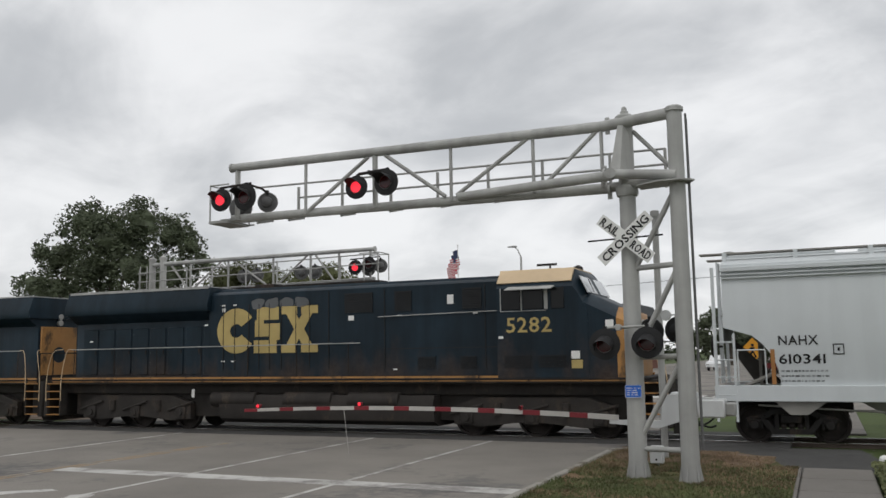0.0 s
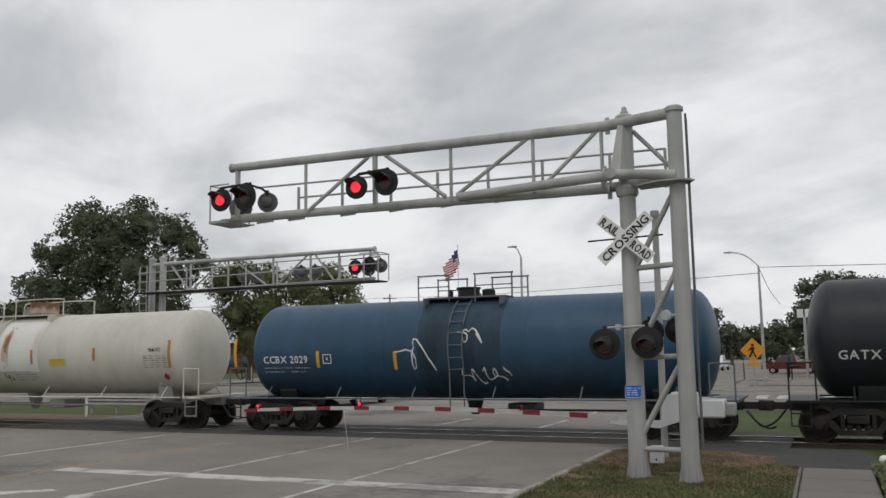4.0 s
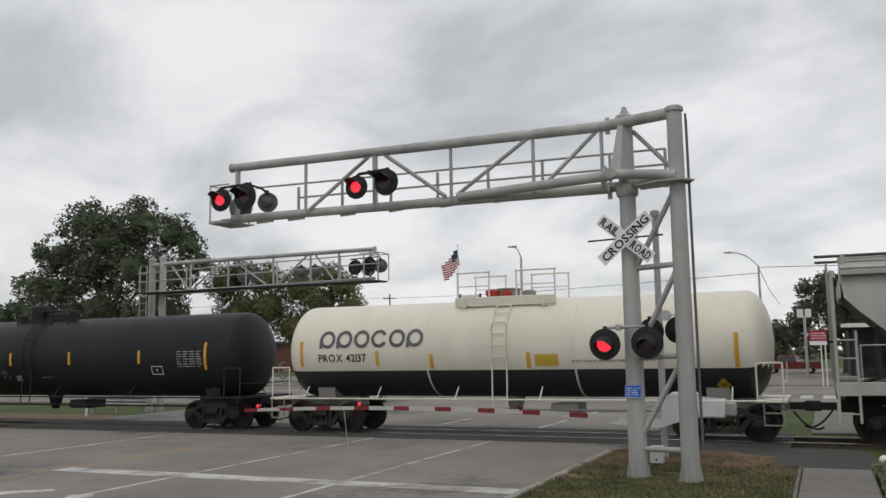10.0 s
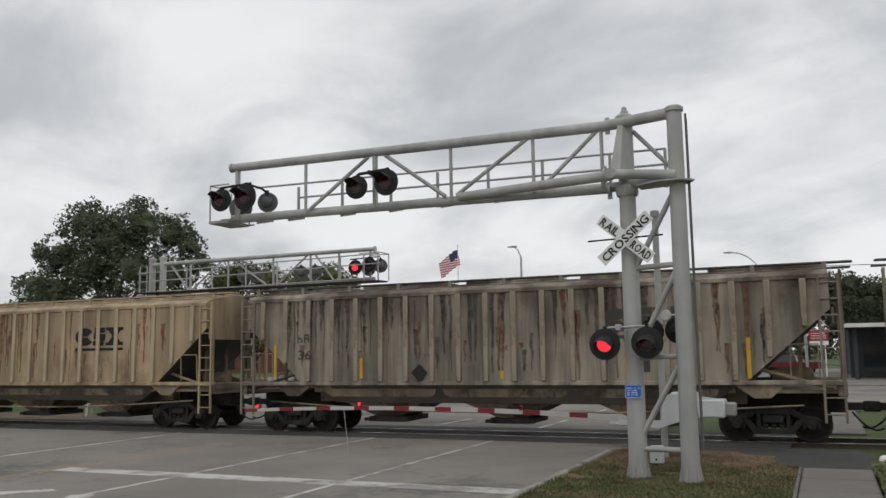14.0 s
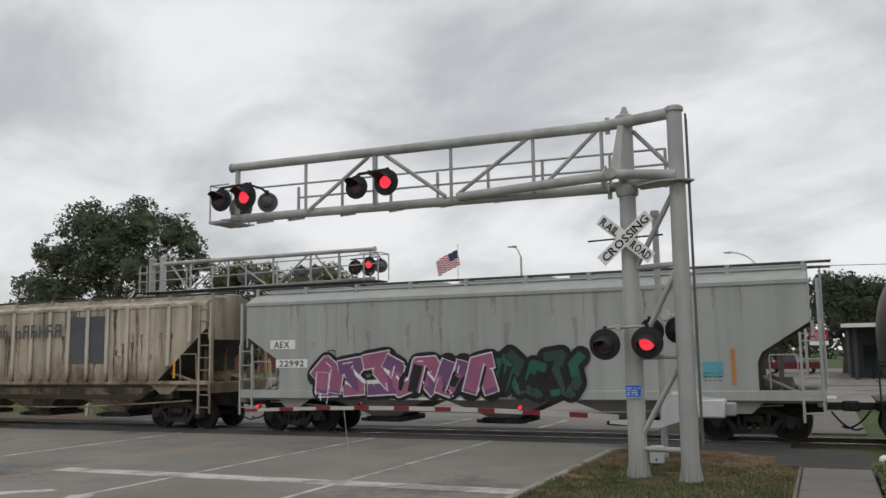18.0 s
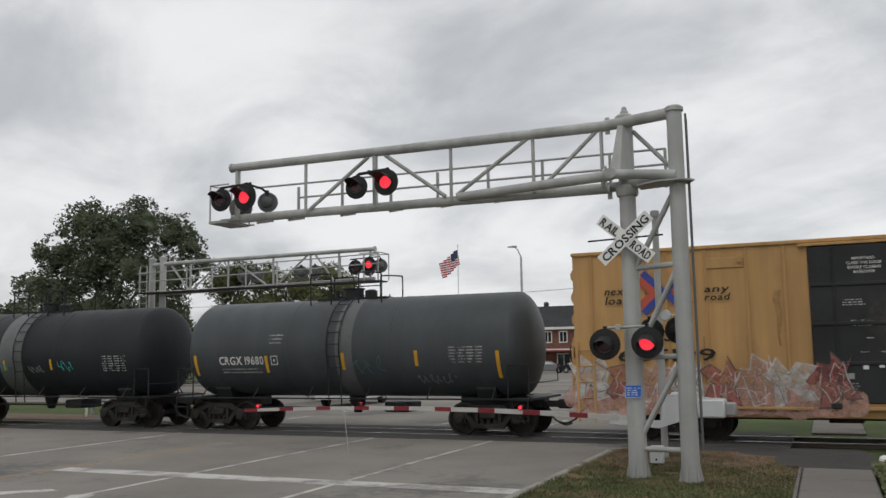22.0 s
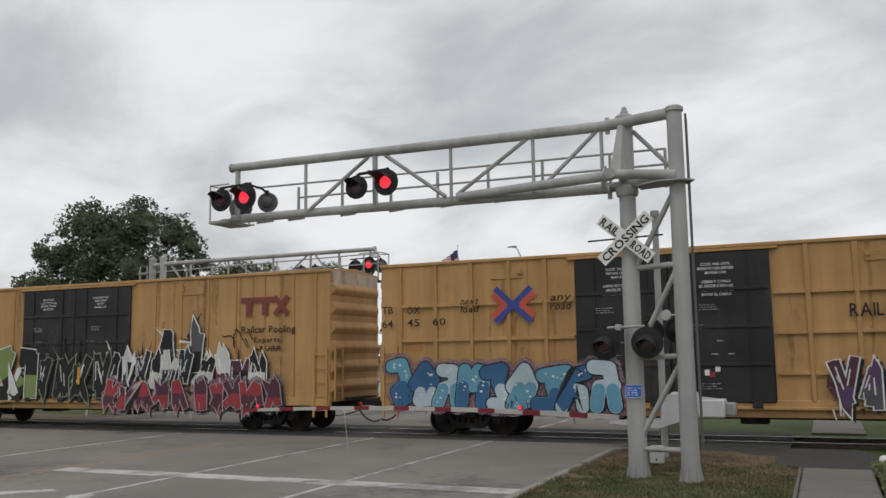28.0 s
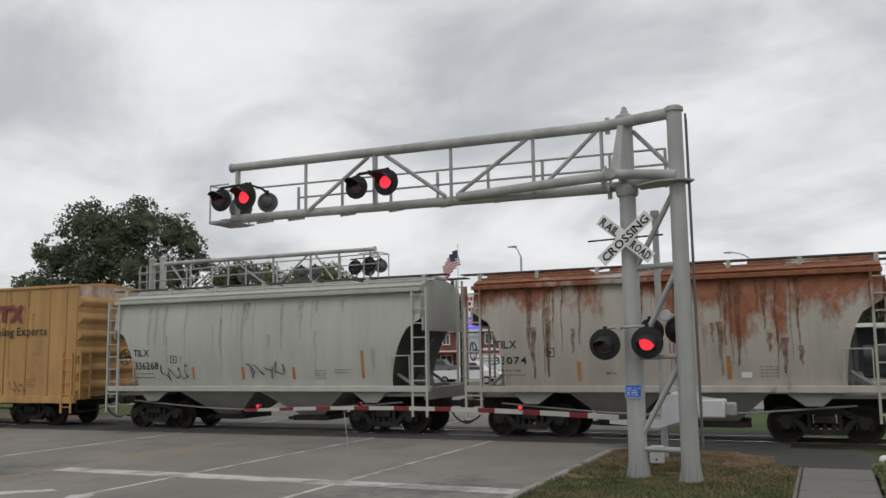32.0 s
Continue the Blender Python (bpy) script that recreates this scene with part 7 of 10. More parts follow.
def small_street_things():
    for x, y, z in ((-60.8, 120, 11.7), (-100.5, 90, 9.8), (-131, 100, 11)):
        u = thing("utility_pole", "brown wooden utility pole with a crossarm", "utility pole", "utility poles")
        part("pole", Geo().tube((x, y, -.1), (x, y, z), .16, .11, 8), M["bark"], u)
        part("crossarm", Geo().box(x - 1.1, x + 1.1, y - .06, y + .06, z - .7, z - .58), M["bark"], u)
        for k in (-1, -.4, .4, 1):
            part("insulator", Geo().turn([(z - .58, .05), (z - .42, .06), (z - .4, .02)], "z", (x + k, y, 0), 8), M["galv"], u)
    for a, b in (((-4.21, 70, 8.55), (60, 72, 7.9)), ((-60.8, 120, 11.1), (-4.2, 71, 8.2)), ((-4.21, 70, 8.6), (-2.9, 71, 5.8)), ((-60.8, 120, 11.2), (-100.5, 90, 9.3))):
        mid = ((a[0] + b[0]) / 2, (a[1] + b[1]) / 2, (a[2] + b[2]) / 2 - .35)
        solid("overhead_wire", Geo().bow([a, mid, b], .022, 4, 8), M["black"], "thin dark overhead wire", "wire", "overhead wires")
    # advertising sign on two posts
    s = thing("pole_sign", "tall roadside sign with a white panel and a lit blue screen", "sign")
    y = 53.0
    for x in (-21.68, -20.28):
        part("post", Geo().box(x - .06, x + .06, y - .06, y + .06, -.1, 6.25), M["steel_dark"], s)
    pn = part("top_panel", Geo().box(-21.6, -20.36, y - .1, y + .1, 4.72, 6.2, .02), M["white"], s, "white lettered panel")
    g = Geo()
    for x0, x1, z0, z1 in ((-21.45, -20.5, 5.82, 6.04), (-21.1, -20.85, 5.48, 5.7), (-21.3, -21.2, 5.52, 5.66), (-20.75, -20.65, 5.52, 5.66), (-21.5, -20.45, 5.12, 5.36)):
        n = max(1, int((x1 - x0) / .2))
        for i in range(n):
            a = x0 + (x1 - x0) * i / n
            g.quad((a, y - .105, z0), (a + (x1 - x0) / n * .72, y - .105, z0), (a + (x1 - x0) / n * .8, y - .105, z1), (a + .02, y - .105, z1))
    part("panel_mark", g, M["sign_red"], pn)
    sc = part("message_screen", Geo().box(-21.6, -20.36, y - .12, y + .12, 3.95, 4.66, .02), M["sign_screen"], s, "lit blue message screen")
    g = Geo()
    for z in (4.12, 4.3, 4.48):
        g.quad((-21.4, y - .126, z), (-20.6, y - .126, z), (-20.6, y - .126, z + .06), (-21.4, y - .126, z + .06))
    part("screen_line", g, M["sign_pink"], sc)
    part("lower_board", Geo().box(-21.6, -20.36, y - .1, y + .1, 2.4, 3.7, .02), M["photo_board"], s, "pale printed lower board")
    f = thing("warning_sign", "amber diamond pedestrian crossing warning sign on a post", "road sign")
    x, y, z = -3.26, 46.0, 2.33
    part("post", Geo().box(x - .03, x + .03, y - .02, y + .02, -.1, z + .5), M["galv"], f)
    pl = part("sign_plate", Geo().prism([(x - .6, z), (x, z + .6), (x + .6, z), (x, z - .6)], "y", y - .05, y - .035), M["sign_amber"], f)
    part("sign_symbol", Geo().prism([(x - .06, z + .3), (x + .06, z + .3), (x + .06, z + .18), (x - .06, z + .18)], "y", y - .06, y - .052).prism([(x - .1, z + .14), (x + .1, z + .14), (x + .05, z - .08), (x + .2, z - .36), (x + .1, z - .36), (x, z - .12), (x - .12, z - .36), (x - .22, z - .36), (x - .07, z - .05)], "y", y - .06, y - .052).prism([(x - .25, z - .02), (x - .2, z - .06), (x + .02, z + .12), (x - .04, z + .15)], "y", y - .06, y - .052), M["letter_black"], pl)
    part("plaque", Geo().prism([(x - .3, z - .78), (x + .3, z - .78), (x + .3, z - .62), (x - .3, z - .62)], "y", y - .05, y - .035), M["sign_amber"], f)
    r = thing("yard_sign", "red and white sign on two white posts", "sign")
    for x in (-.2, .05):
        part("post", Geo().box(x - .04, x + .04, 60.02, 60.1, -.1, 2.6), M["trim_white"], r)
    pl = part("red_panel", Geo().box(-.85, .25, 59.97, 60.02, 2.85, 3.5), M["sign_red"], r)
    part("white_panel", Geo().box(-.85, .25, 59.965, 60.02, 2.58, 2.83), M["white"], r)
    g = Geo()
    bars(g, -.75, 2.95, .9, .45, 3, lambda x, z: 59.962, random.Random(5))
    part("print", g, M["letter_white"], pl)
    bb = thing("twin_box_sign", "two small white boxes on a grey pole", "sign")
    part("pole", Geo().tube((-1.4, 80, -.1), (-1.4, 80, 5.1), .12, n=8), M["galv"], bb)
    for x in (-1.72, -1.1):
        part("box", Geo().box(x - .25, x + .25, 79.9, 80.1, 5.0, 5.7, .02), M["trim_white"], bb)
    gr = thing("guard_rail", "pale steel guard rail on short posts", "guard rail")
    part("rail", Geo().prism([(31.0, .32), (31.05, .4), (31.0, .48), (31.05, .56), (31.0, .62), (31.08, .62), (31.12, .56), (31.08, .48), (31.12, .4), (31.08, .32)], "x", -31.5, -27.9), M["galv"], gr)
    for x in (-31.2, -29.7, -28.2):
        part("post", Geo().box(x - .06, x + .06, 31.1, 31.2, -.15, .6), M["galv"], gr)
    pk = thing("marker_post", "short white marker post in the dirt", "post")
    part("post", Geo().tube((-29.6, 29.2, -.1), (-29.6, 29.2, .75), .06, .055, 8), M["white"], pk)


small_street_things()


def vehicle(label, category, x, y, rz, paint, kind):
    v = thing({"pickup": "pickup_truck", "sedan": "sedan_car", "van": "box_truck"}[kind], label, category, "parked vehicles", at=pose(x, y, -.04, 0, 0, rz))
    W = .92
    if kind == "sedan":
        L, low = 2.3, [(-2.3, .35), (-2.32, .75), (-2.15, .92), (-1.35, 1.0), (1.0, .98), (2.05, .82), (2.3, .65), (2.3, .35)]
        top = [(-1.5, .98), (-.85, 1.42), (.35, 1.44), (1.15, .97)]
    elif kind == "pickup":
        L, low = 2.8, [(-2.8, .45), (-2.8, 1.12), (-.3, 1.15), (1.5, 1.12), (2.6, 1.02), (2.8, .8), (2.8, .45)]
        top = [(-.55, 1.12), (-.4, 1.82), (.85, 1.84), (1.55, 1.1)]
    else:
        L, low = 3.0, [(1.0, .45), (1.0, 1.5), (2.4, 1.45), (3.0, 1.1), (3.05, .45)]
        top = [(1.0, 1.45), (1.0, 2.1), (1.9, 2.1), (2.45, 1.42)]
    body = Geo().loft([[(a, -W, b) for a, b in low], [(a, W, b) for a, b in low]])
    part("body", body, paint, v)
    part("cabin", Geo().loft([[(a, -W + .08 + .14 * (b > 1.3), b) for a, b in top], [(a, W - .08 - .14 * (b > 1.3), b) for a, b in top]]), paint, v)
    for s in (-1, 1):
        inner = [(top[0][0] + .18, top[0][1] + .06), (top[1][0] + .1, top[1][1] - .1), (top[2][0] - .08, top[2][1] - .1), (top[3][0] - .22, top[3][1] + .06)]
        part("side_window", Geo().loft([[(a, s * (W - .07 - .13 * (b > 1.25)), b) for a, b in inner], [(a, s * (W - .04 - .13 * (b > 1.25)), b) for a, b in inner]]), M["window"], v)
        part("headlight", Geo().box(L - .1, L + .02, s * .55, s * .85, .68, .82), M["galv"], v)
        part("tail_light", Geo().box(-L - .02 if kind != "van" else -3.02, -L + .06 if kind != "van" else -2.95, s * .6, s * .86, .75, .95), M["tail"], v)
    if kind == "van":
        part("cargo_box", Geo().box(-3.0, .95, -1.1, 1.1, .7, 3.0, .04), M["car_white"], v)
        part("side_stripe", Geo().box(-2.8, .8, -1.11, -1.1, 2.45, 2.75), M["sign_red"], v)
        part("box_lettering", bars(Geo(), -2.6, 1.6, 2.8, .5, 2, lambda a, b: -1.112, random.Random(3)), M["letter_black"], v)
    if kind == "pickup":
        part("load_bed", Geo().box(-2.7, -.6, -.78, .78, 1.12, 1.14), M["black"], v)
    for sx in (-L * .62, L * .62):
        for s in (-1, 1):
            w = part("wheel", Geo().turn([(s * .7, .2), (s * .7, .34), (s * .92, .34), (s * .93, .22)], "y", (sx, 0, .34), 16), M["tyre"], v)
            part("rim", Geo().turn([(s * .925, .2), (s * .94, .19), (s * .935, .03)], "y", (sx, 0, .34), 12), M["galv"], w)
    return v


vehicle("dark red pickup truck parked on concrete", "pickup truck", -3.1, 95, 175, M["car_red"], "pickup")
vehicle("white box truck parked before the brick shops", "truck", -30.2, 84, 3, M["car_white"], "van")
vehicle("white sedan parked in the lot", "car", -34.5, 100, 20, M["car_white"], "sedan")
vehicle("grey sedan parked in the lot", "car", -31.2, 104, 10, M["car_grey"], "sedan")
vehicle("black sedan parked in the lot", "car", -27.4, 104, 15, M["car_black"], "sedan")
vehicle("white pickup truck on the road facing the crossing", "pickup truck", -12.0, 112, -95, M["car_white"], "pickup")
vehicle("white pickup truck parked beside the tall sign", "pickup truck", -26.4, 66, 5, M["car_white"], "pickup")
vehicle("grey pickup truck parked by the building", "pickup truck", -44, 100, 5, M["car_grey"], "pickup")
vehicle("white sedan waiting behind the far barrier", "car", -21.5, 38.5, -88, M["car_white"], "sedan")

FLAG = []


def flagpole():
    f = thing("flagpole", "tall thin white flagpole with a striped flag", "flagpole")
    x, y, top = -30.86, 75.0, 12.4
    part("pole", Geo().tube((x, y, -.1), (x, y, top), .07, .03, 8).turn([(top, .02), (top + .08, .07), (top + .15, .02)], "z", (x, y, 0), 8), M["trim_white"], f)
    # the flag: rigid strips hinged one after the other
    n, w, hgt = 5, .52, 1.45
    parent, off = f, Vector((x - .05, y, top - .35))
    for i in range(n):
        g = Geo()
        fg = Geo()
        me = bpy.data.meshes.new("flag_strip")
        vs, fs, mi = [], [], []
        for k in range(13):
            z1, z0 = -hgt * k / 13, -hgt * (k + 1) / 13
            b = len(vs)
            vs += [(0, 0, z0), (-w, 0, z0), (-w, 0, z1), (0, 0, z1), (0, .01, z0), (-w, .01, z0), (-w, .01, z1), (0, .01, z1)]
            fs += [(b, b + 1, b + 2, b + 3), (b + 7, b + 6, b + 5, b + 4)]
            c = 2 if (i < 2 and k < 7) else k % 2
            mi += [c, c]
        me.from_pydata(vs, [], fs)
        for m in ("flag_red", "flag_white", "flag_blue"):
            me.materials.append(M[m])
        for p, c in zip(me.polygons, mi):
            p.material_index = c
        ob = part("flag_strip", me, None, f)
        FLAG.append((ob, i, off, w))


flagpole()

# ---- paint on the cars ----
for key, col in {"g_white": (.72, .72, .7), "g_black": (.012, .012, .013), "g_grey": (.30, .31, .30), "g_pinkgrey": (.40, .33, .32), "g_darkgreen": (.03, .06, .05), "g_tan": (.44, .27, .11), "g_yellow": (.58, .42, .05), "g_red": (.3, .04, .05), "g_rust": (.22, .085, .04), "g_faint": (.16, .17, .18), "g_slate": (.11, .115, .12), "g_orange": (.37, .075, .045), "g_cream": (.62, .53, .42), "g_darkgrey": (.09, .09, .1), "g_soot": (.06, .055, .05), "g_navyblack": (.02, .025, .035), "g_pink": (.33, .11, .2), "g_violet": (.17, .075, .18), "g_green": (.02, .11, .07), "g_cyan": (.12, .35, .4), "g_teal": (.05, .33, .32), "g_dimteal": (.06, .13, .15), "g_brown": (.14, .075, .05), "g_sage": (.25, .27, .19), "g_sagedark": (.13, .15, .11), "g_silver": (.56, .56, .53), "g_jade": (.08, .33, .22), "g_purple": (.1, .055, .13), "g_olive": (.2, .27, .09), "g_sky": (.13, .33, .45), "g_deepblue": (.04, .13, .27), "g_ice": (.45, .55, .6), "g_plum": (.085, .03, .05), "g_azure": (.035, .16, .3), "h_strip": (.42, .2, .07), "g_rustorange": (.4, .19, .075)}.items():
    M[key] = mat("sprayed_" + key[2:] + "_paint", col, .55, 0, .16, 2.0, 0.0, 30)
for key, col, al in (("m_teal", (.1, .13, .12), .6), ("m_pink", (.36, .28, .27), .45), ("m_grey", (.3, .32, .31), .5), ("m_dark", (.06, .065, .06), .5), ("m_white", (.62, .62, .6), .5), ("m_line", (.6, .59, .56), .75), ("p_letter_black", (.02, .02, .02), .5), ("p_letter_white", (.6, .6, .58), .5), ("m_deep", (.09, .1, .095), .6), ("m_soot", (.06, .05, .042), .45), ("m_dust", (.2, .17, .13), .17), ("m_ochre", (.27, .15, .06), .26), ("m_rust", (.2, .085, .045), .5), ("m_sage", (.22, .24, .18), .7), ("m_mauve", (.3, .2, .26), .5), ("m_ice", (.35, .46, .5), .6), ("m_red", (.35, .12, .1), .6), ("m_peach", (.5, .3, .24), .6)):
    M[key] = mat("thin_sprayed_" + key[2:] + "_paint", col, .6, 0, .16, 2.0, 0.0, 30, alpha=al)
M["ttx_red"] = mat("faded_maroon_emblem", (.21, .055, .045), .6, 0, .15, 2.0, 0.0)
M["emblem_blue"] = mat("blue_emblem_paint", (.045, .07, .3), .55, 0, .1, 2.0, 0.0)
M["emblem_red"] = mat("red_emblem_paint", (.52, .1, .06), .55, 0, .1, 2.0, 0.0)
M["t_ash"] = mat("ashen_grey_tank_band", (.13, .135, .135), .6, 0, .3, 1.6, 0.02)


def shifted(face, d):
    return lambda x, z: face(x, z) - d


def txt(C, text, x, z, h, w, m, lift=0, lean=0.0):
    part("lettering", write(Geo(), text, x, z, h, shifted(C[1], .004 * lift + (.092 if C[0]['kind_of'] == 'grid' else .047 if C[0]['kind_of'] == 'smooth' else .078 if C[0]['kind_of'] == 'ribbed' else 0)), width=w, italic=lean), M[m], C[0])


def blocks(C, n, x0, x1, z0, z1, m):
    """Plain blocks in place of a company's name."""
    g, w = Geo(), (x1 - x0) / n
    for i in range(n):
        q = shifted(C[1], .078 if C[0]['kind_of'] == 'ribbed' else 0)
        a, b, t = x0 + w * i, x0 + w * (i + .78), w * .2
        for p in ((a, a + t, z0, z1), (b - t, b, z0, z1 if i % 2 else (z0 + z1) / 2), (a + t, b - t, (z0 + z1) / 2 - t / 2, (z0 + z1) / 2 + t / 2), (a + t, b - t, z1 - t, z1))[:4 if i % 3 else 3]:
            patch(g, *p, q)
    part("wordmark", g, M[m], C[0])


def fine_print(C, rows, x0, x1, z0, z1, m):
    part("fine_print", bars(Geo(), x0, z0, x1 - x0, z1 - z0, rows, C[1], random.Random(int(abs(x0) * 100))), M["p_" + m] if "p_" + m in M else M[m], C[0], kind="stuff")


def strips(C, rows, w, m):
    for x, z0, z1 in rows:
        part("reflector_strip" if m != "white" else "decal", patch(Geo(), x - w / 2, x + w / 2, z0, z1, C[1], 1, 4), M[m], C[0])


def rect(C, x0, x1, z0, z1, m, name):
    part(name, patch(Geo(), x0, x1, z0, z1, C[1], 1, max(1, int((z1 - z0) / .15))), M[m], C[0])


def framed(C, x0, x1, z0, z1, m):
    t = .025
    g = Geo()
    for a, b, c, d in ((x0, x1, z0, z0 + t), (x0, x1, z1 - t, z1), (x0, x0 + t, z0 + t, z1 - t), (x1 - t, x1, z0 + t, z1 - t)):
        patch(g, a, b, c, d, C[1])
    mz, mx = (z0 + z1) / 2, (x0 + x1) / 2
    patch(g, mx - t, mx + t, mz - .04, mz + .04, C[1])
    part("stencil_frame", g, M[m], C[0])


def table(C, x0, x1, z0, z1, m):
    g = Geo()
    rnd = random.Random(int(abs(x0) * 77))
    rows = max(3, int((z1 - z0) / .075))
    for i in range(rows):
        z = z0 + (z1 - z0) * i / rows
        h = (z1 - z0) / rows * .38
        for j in range(4):
            a = x0 + (x1 - x0) * j / 4
            patch(g, a + .01, a + (x1 - x0) / 4 * rnd.uniform(.6, .92), z, z + h, C[1])
    part("data_table", g, M["p_" + m] if "p_" + m in M else M[m], C[0], kind="stuff")


def diamond(C, x, z, r, m, text, tm):
    q = shifted(C[1], .03)
    p = part("hazard_placard", Geo().quad(*[(a, q(a, b), b) for a, b in ((x - r, z), (x, z - r), (x + r, z), (x, z + r))]), M[m], C[0], "hazard diamond placard")
    if text:
        part("lettering", write(Geo(), text, x - r * .5, z - r * .2, r * .4, shifted(C[1], .034), width=r), M[tm], p)


def stain(C, x0, x1, z0, z1, seed, m):
    """A ragged run of rust down the side."""
    rnd, g = random.Random(seed), Geo()
    n = 7
    w = (x1 - x0) / n
    for i in range(n):
        top, bot = z1 - rnd.uniform(0, .25) * (z1 - z0), z0 + rnd.uniform(0, .5) ** 1.5 * (z1 - z0)
        a = x0 + w * i + rnd.uniform(-.2, .2) * w
        k = 5
        q = shifted(C[1], SKIN(C) if C[0]["kind_of"] == "ribbed" else .001 + .0004 * i)
        pts = []
        for j in range(k):
            z = bot + (top - bot) * j / (k - 1)
            u = j / (k - 1)
            pts.append((a, a + w * (.25 + .75 * u) * rnd.uniform(.7, 1.1), z))
        for (a0, b0, c0), (a1, b1, c1) in zip(pts, pts[1:]):
            g.quad((a0, q(a0, c0), c0), (b0, q(b0, c0), c0), (b1, q(b1, c1), c1), (a1, q(a1, c1), c1))
    part("rust_run", g, M[m], C[0], "ragged rust run")


def band(C, x0, x1, m):
    R = -C[1](0, 2.6) - .008
    part("grimy_band" if m == "t_grime" else "grey_band", Geo().turn([(x0, R - .004), (x0 + .1, R), (x1 - .1, R), (x1, R - .004)], "x", (0, 0, C[0]["axis"]), 56, cap=False), M[m], C[0], "dark grimy spill band" if m == "t_grime" else "ashen grey band")


def ring_piece(g, cx, cz, rx, rz, t, a0, a1, q, n=14):
    for i in range(n):
        u, v = a0 + (a1 - a0) * i / n, a0 + (a1 - a0) * (i + 1) / n
        pts = [(cx + rx * math.cos(u), cz + rz * math.sin(u)), (cx + rx * math.cos(v), cz + rz * math.sin(v)), (cx + (rx - t) * math.cos(v), cz + (rz - t) * math.sin(v)), (cx + (rx - t) * math.cos(u), cz + (rz - t) * math.sin(u))]
        g.quad(*[(a, q(a, b), b) for a, b in pts])


def slab(g, x0, z0, x1, z1, t, q):
    """A thick straight stroke between two points."""
    d = Vector((x1 - x0, z1 - z0)).normalized() * (t / 2)
    pts = [(x0 - d.y, z0 + d.x), (x0 + d.y, z0 - d.x), (x1 + d.y, z1 - d.x), (x1 - d.y, z1 + d.x)]
    g.quad(*[(a, q(a, b), b) for a, b in pts])


def emblem(C, x0, x1, z0, z1, m, underline):
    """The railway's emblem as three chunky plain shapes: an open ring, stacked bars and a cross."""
    w, h, q = x1 - x0, z1 - z0, C[1]
    g = Geo()
    t = w * .135
    ring_piece(g, x0 + w * .19, z0 + h / 2, w * .2, h / 2, t, .62, 2 * math.pi - .62, q, 24)
    part("emblem_ring", g, M[m], C[0])
    g = Geo()
    a, b = x0 + w * .37, x0 + w * .63
    for i, (l, r) in enumerate(((a, b - .03 * w), (a + .01 * w, b), (a + .03 * w, b - .01 * w))):
        zc = z0 + h * (.14 + .36 * i)
        patch(g, l, r, zc - h * .14, zc + h * .14, q)
    patch(g, b - t * .75, b, z0 + h * .28, z0 + h * .36, q)
    patch(g, a + .01 * w, a + t * .75, z0 + h * .64, z0 + h * .72, q)
    part("emblem_bar", g, M[m], C[0])
    a, b = x0 + w * .64, x1
    for i, (p, r) in enumerate(((a, b), (b, a))):
        gg = Geo()
        qq, k = shifted(q, .001 * (i + 1)), t * .72
        lo, hi = (p + .1 * t, r - k - .1 * t) if p < r else (p - k - .1 * t, r + .1 * t)
        gg.quad(*[(u, qq(u, z), z) for u, z in ((lo, z0), (lo + k, z0), (hi + k, z1), (hi, z1))])
        part("emblem_stroke", gg, M[m], C[0])
    for z in (z0, z1 - h * .17):
        for u, v in ((a, a + w * .16), (b - w * .16, b)):
            part("emblem_foot", patch(Geo(), u, v, z, z + h * .17, shifted(q, .003)), M[m], C[0])
    if underline:
        part("emblem_line", patch(Geo(), x0, x1, z0 - h * .28, z0 - h * .14, q), M[m], C[0])


def bar_emblem(C, x0, x1, z0, z1):
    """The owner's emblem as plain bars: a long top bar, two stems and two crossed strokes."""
    h, w, q = z1 - z0, x1 - x0, shifted(C[1], .092 if C[0]["kind_of"] == "grid" else .047)
    part("emblem_bar", patch(Geo(), x0, x0 + w * .68, z1 - h * .28, z1, q), M["ttx_red"], C[0])
    for u in (.17, .5):
        part("emblem_stem", patch(Geo(), x0 + w * (u - .06), x0 + w * (u + .06), z0, z1 - h * .28, q), M["ttx_red"], C[0])
    for i, (a, b) in enumerate(((.7, .97), (.97, .7))):
        g = Geo()
        slab(g, x0 + w * a, z0, x0 + w * b, z1, w * .09, shifted(C[1], (.093 if C[0]["kind_of"] == "grid" else .048) + .001 * (i + 1)))
        part("emblem_stroke", g, M["ttx_red"], C[0])


def cross_emblem(C, x0, x1, z0, z1):
    """A blue cross with red bands nested at both sides of it."""
    w, h = x1 - x0, z1 - z0
    cx, cz = (x0 + x1) / 2, (z0 + z1) / 2
    lift = .094 if C[0]["kind_of"] == "grid" else .048
    lay = 0
    for s in (-1, 1):
        for v in (-1, 1):
            for m, xa, za, xb, t in (("emblem_blue", .43, .47, .0, .14), ("emblem_red", .5, .31, .19, .15)):
                g = Geo()
                lay += 1
                slab(g, cx + s * w * xa, cz + v * h * za, cx + s * w * xb, cz - v * h * .02, w * t, shifted(C[1], lift + .0012 * lay))
                part("emblem_band", g, M[m], C[0])


def SKIN(C):
    return {"ribbed": .085, "smooth": .05, "grid": .095, "hopper": .035, "tank": .002, "loco": .002}[C[0]["kind_of"]]


def over(C):
    """The outermost skin that spray paint lies on: over posts, sills and doors."""
    k = SKIN(C)
    if C[0]["kind_of"] in ("smooth", "grid"):
        return lambda x, z: C[1](x, z) - (.125 if -3.5 < x < 1.6 else k)
    return shifted(C[1], k)


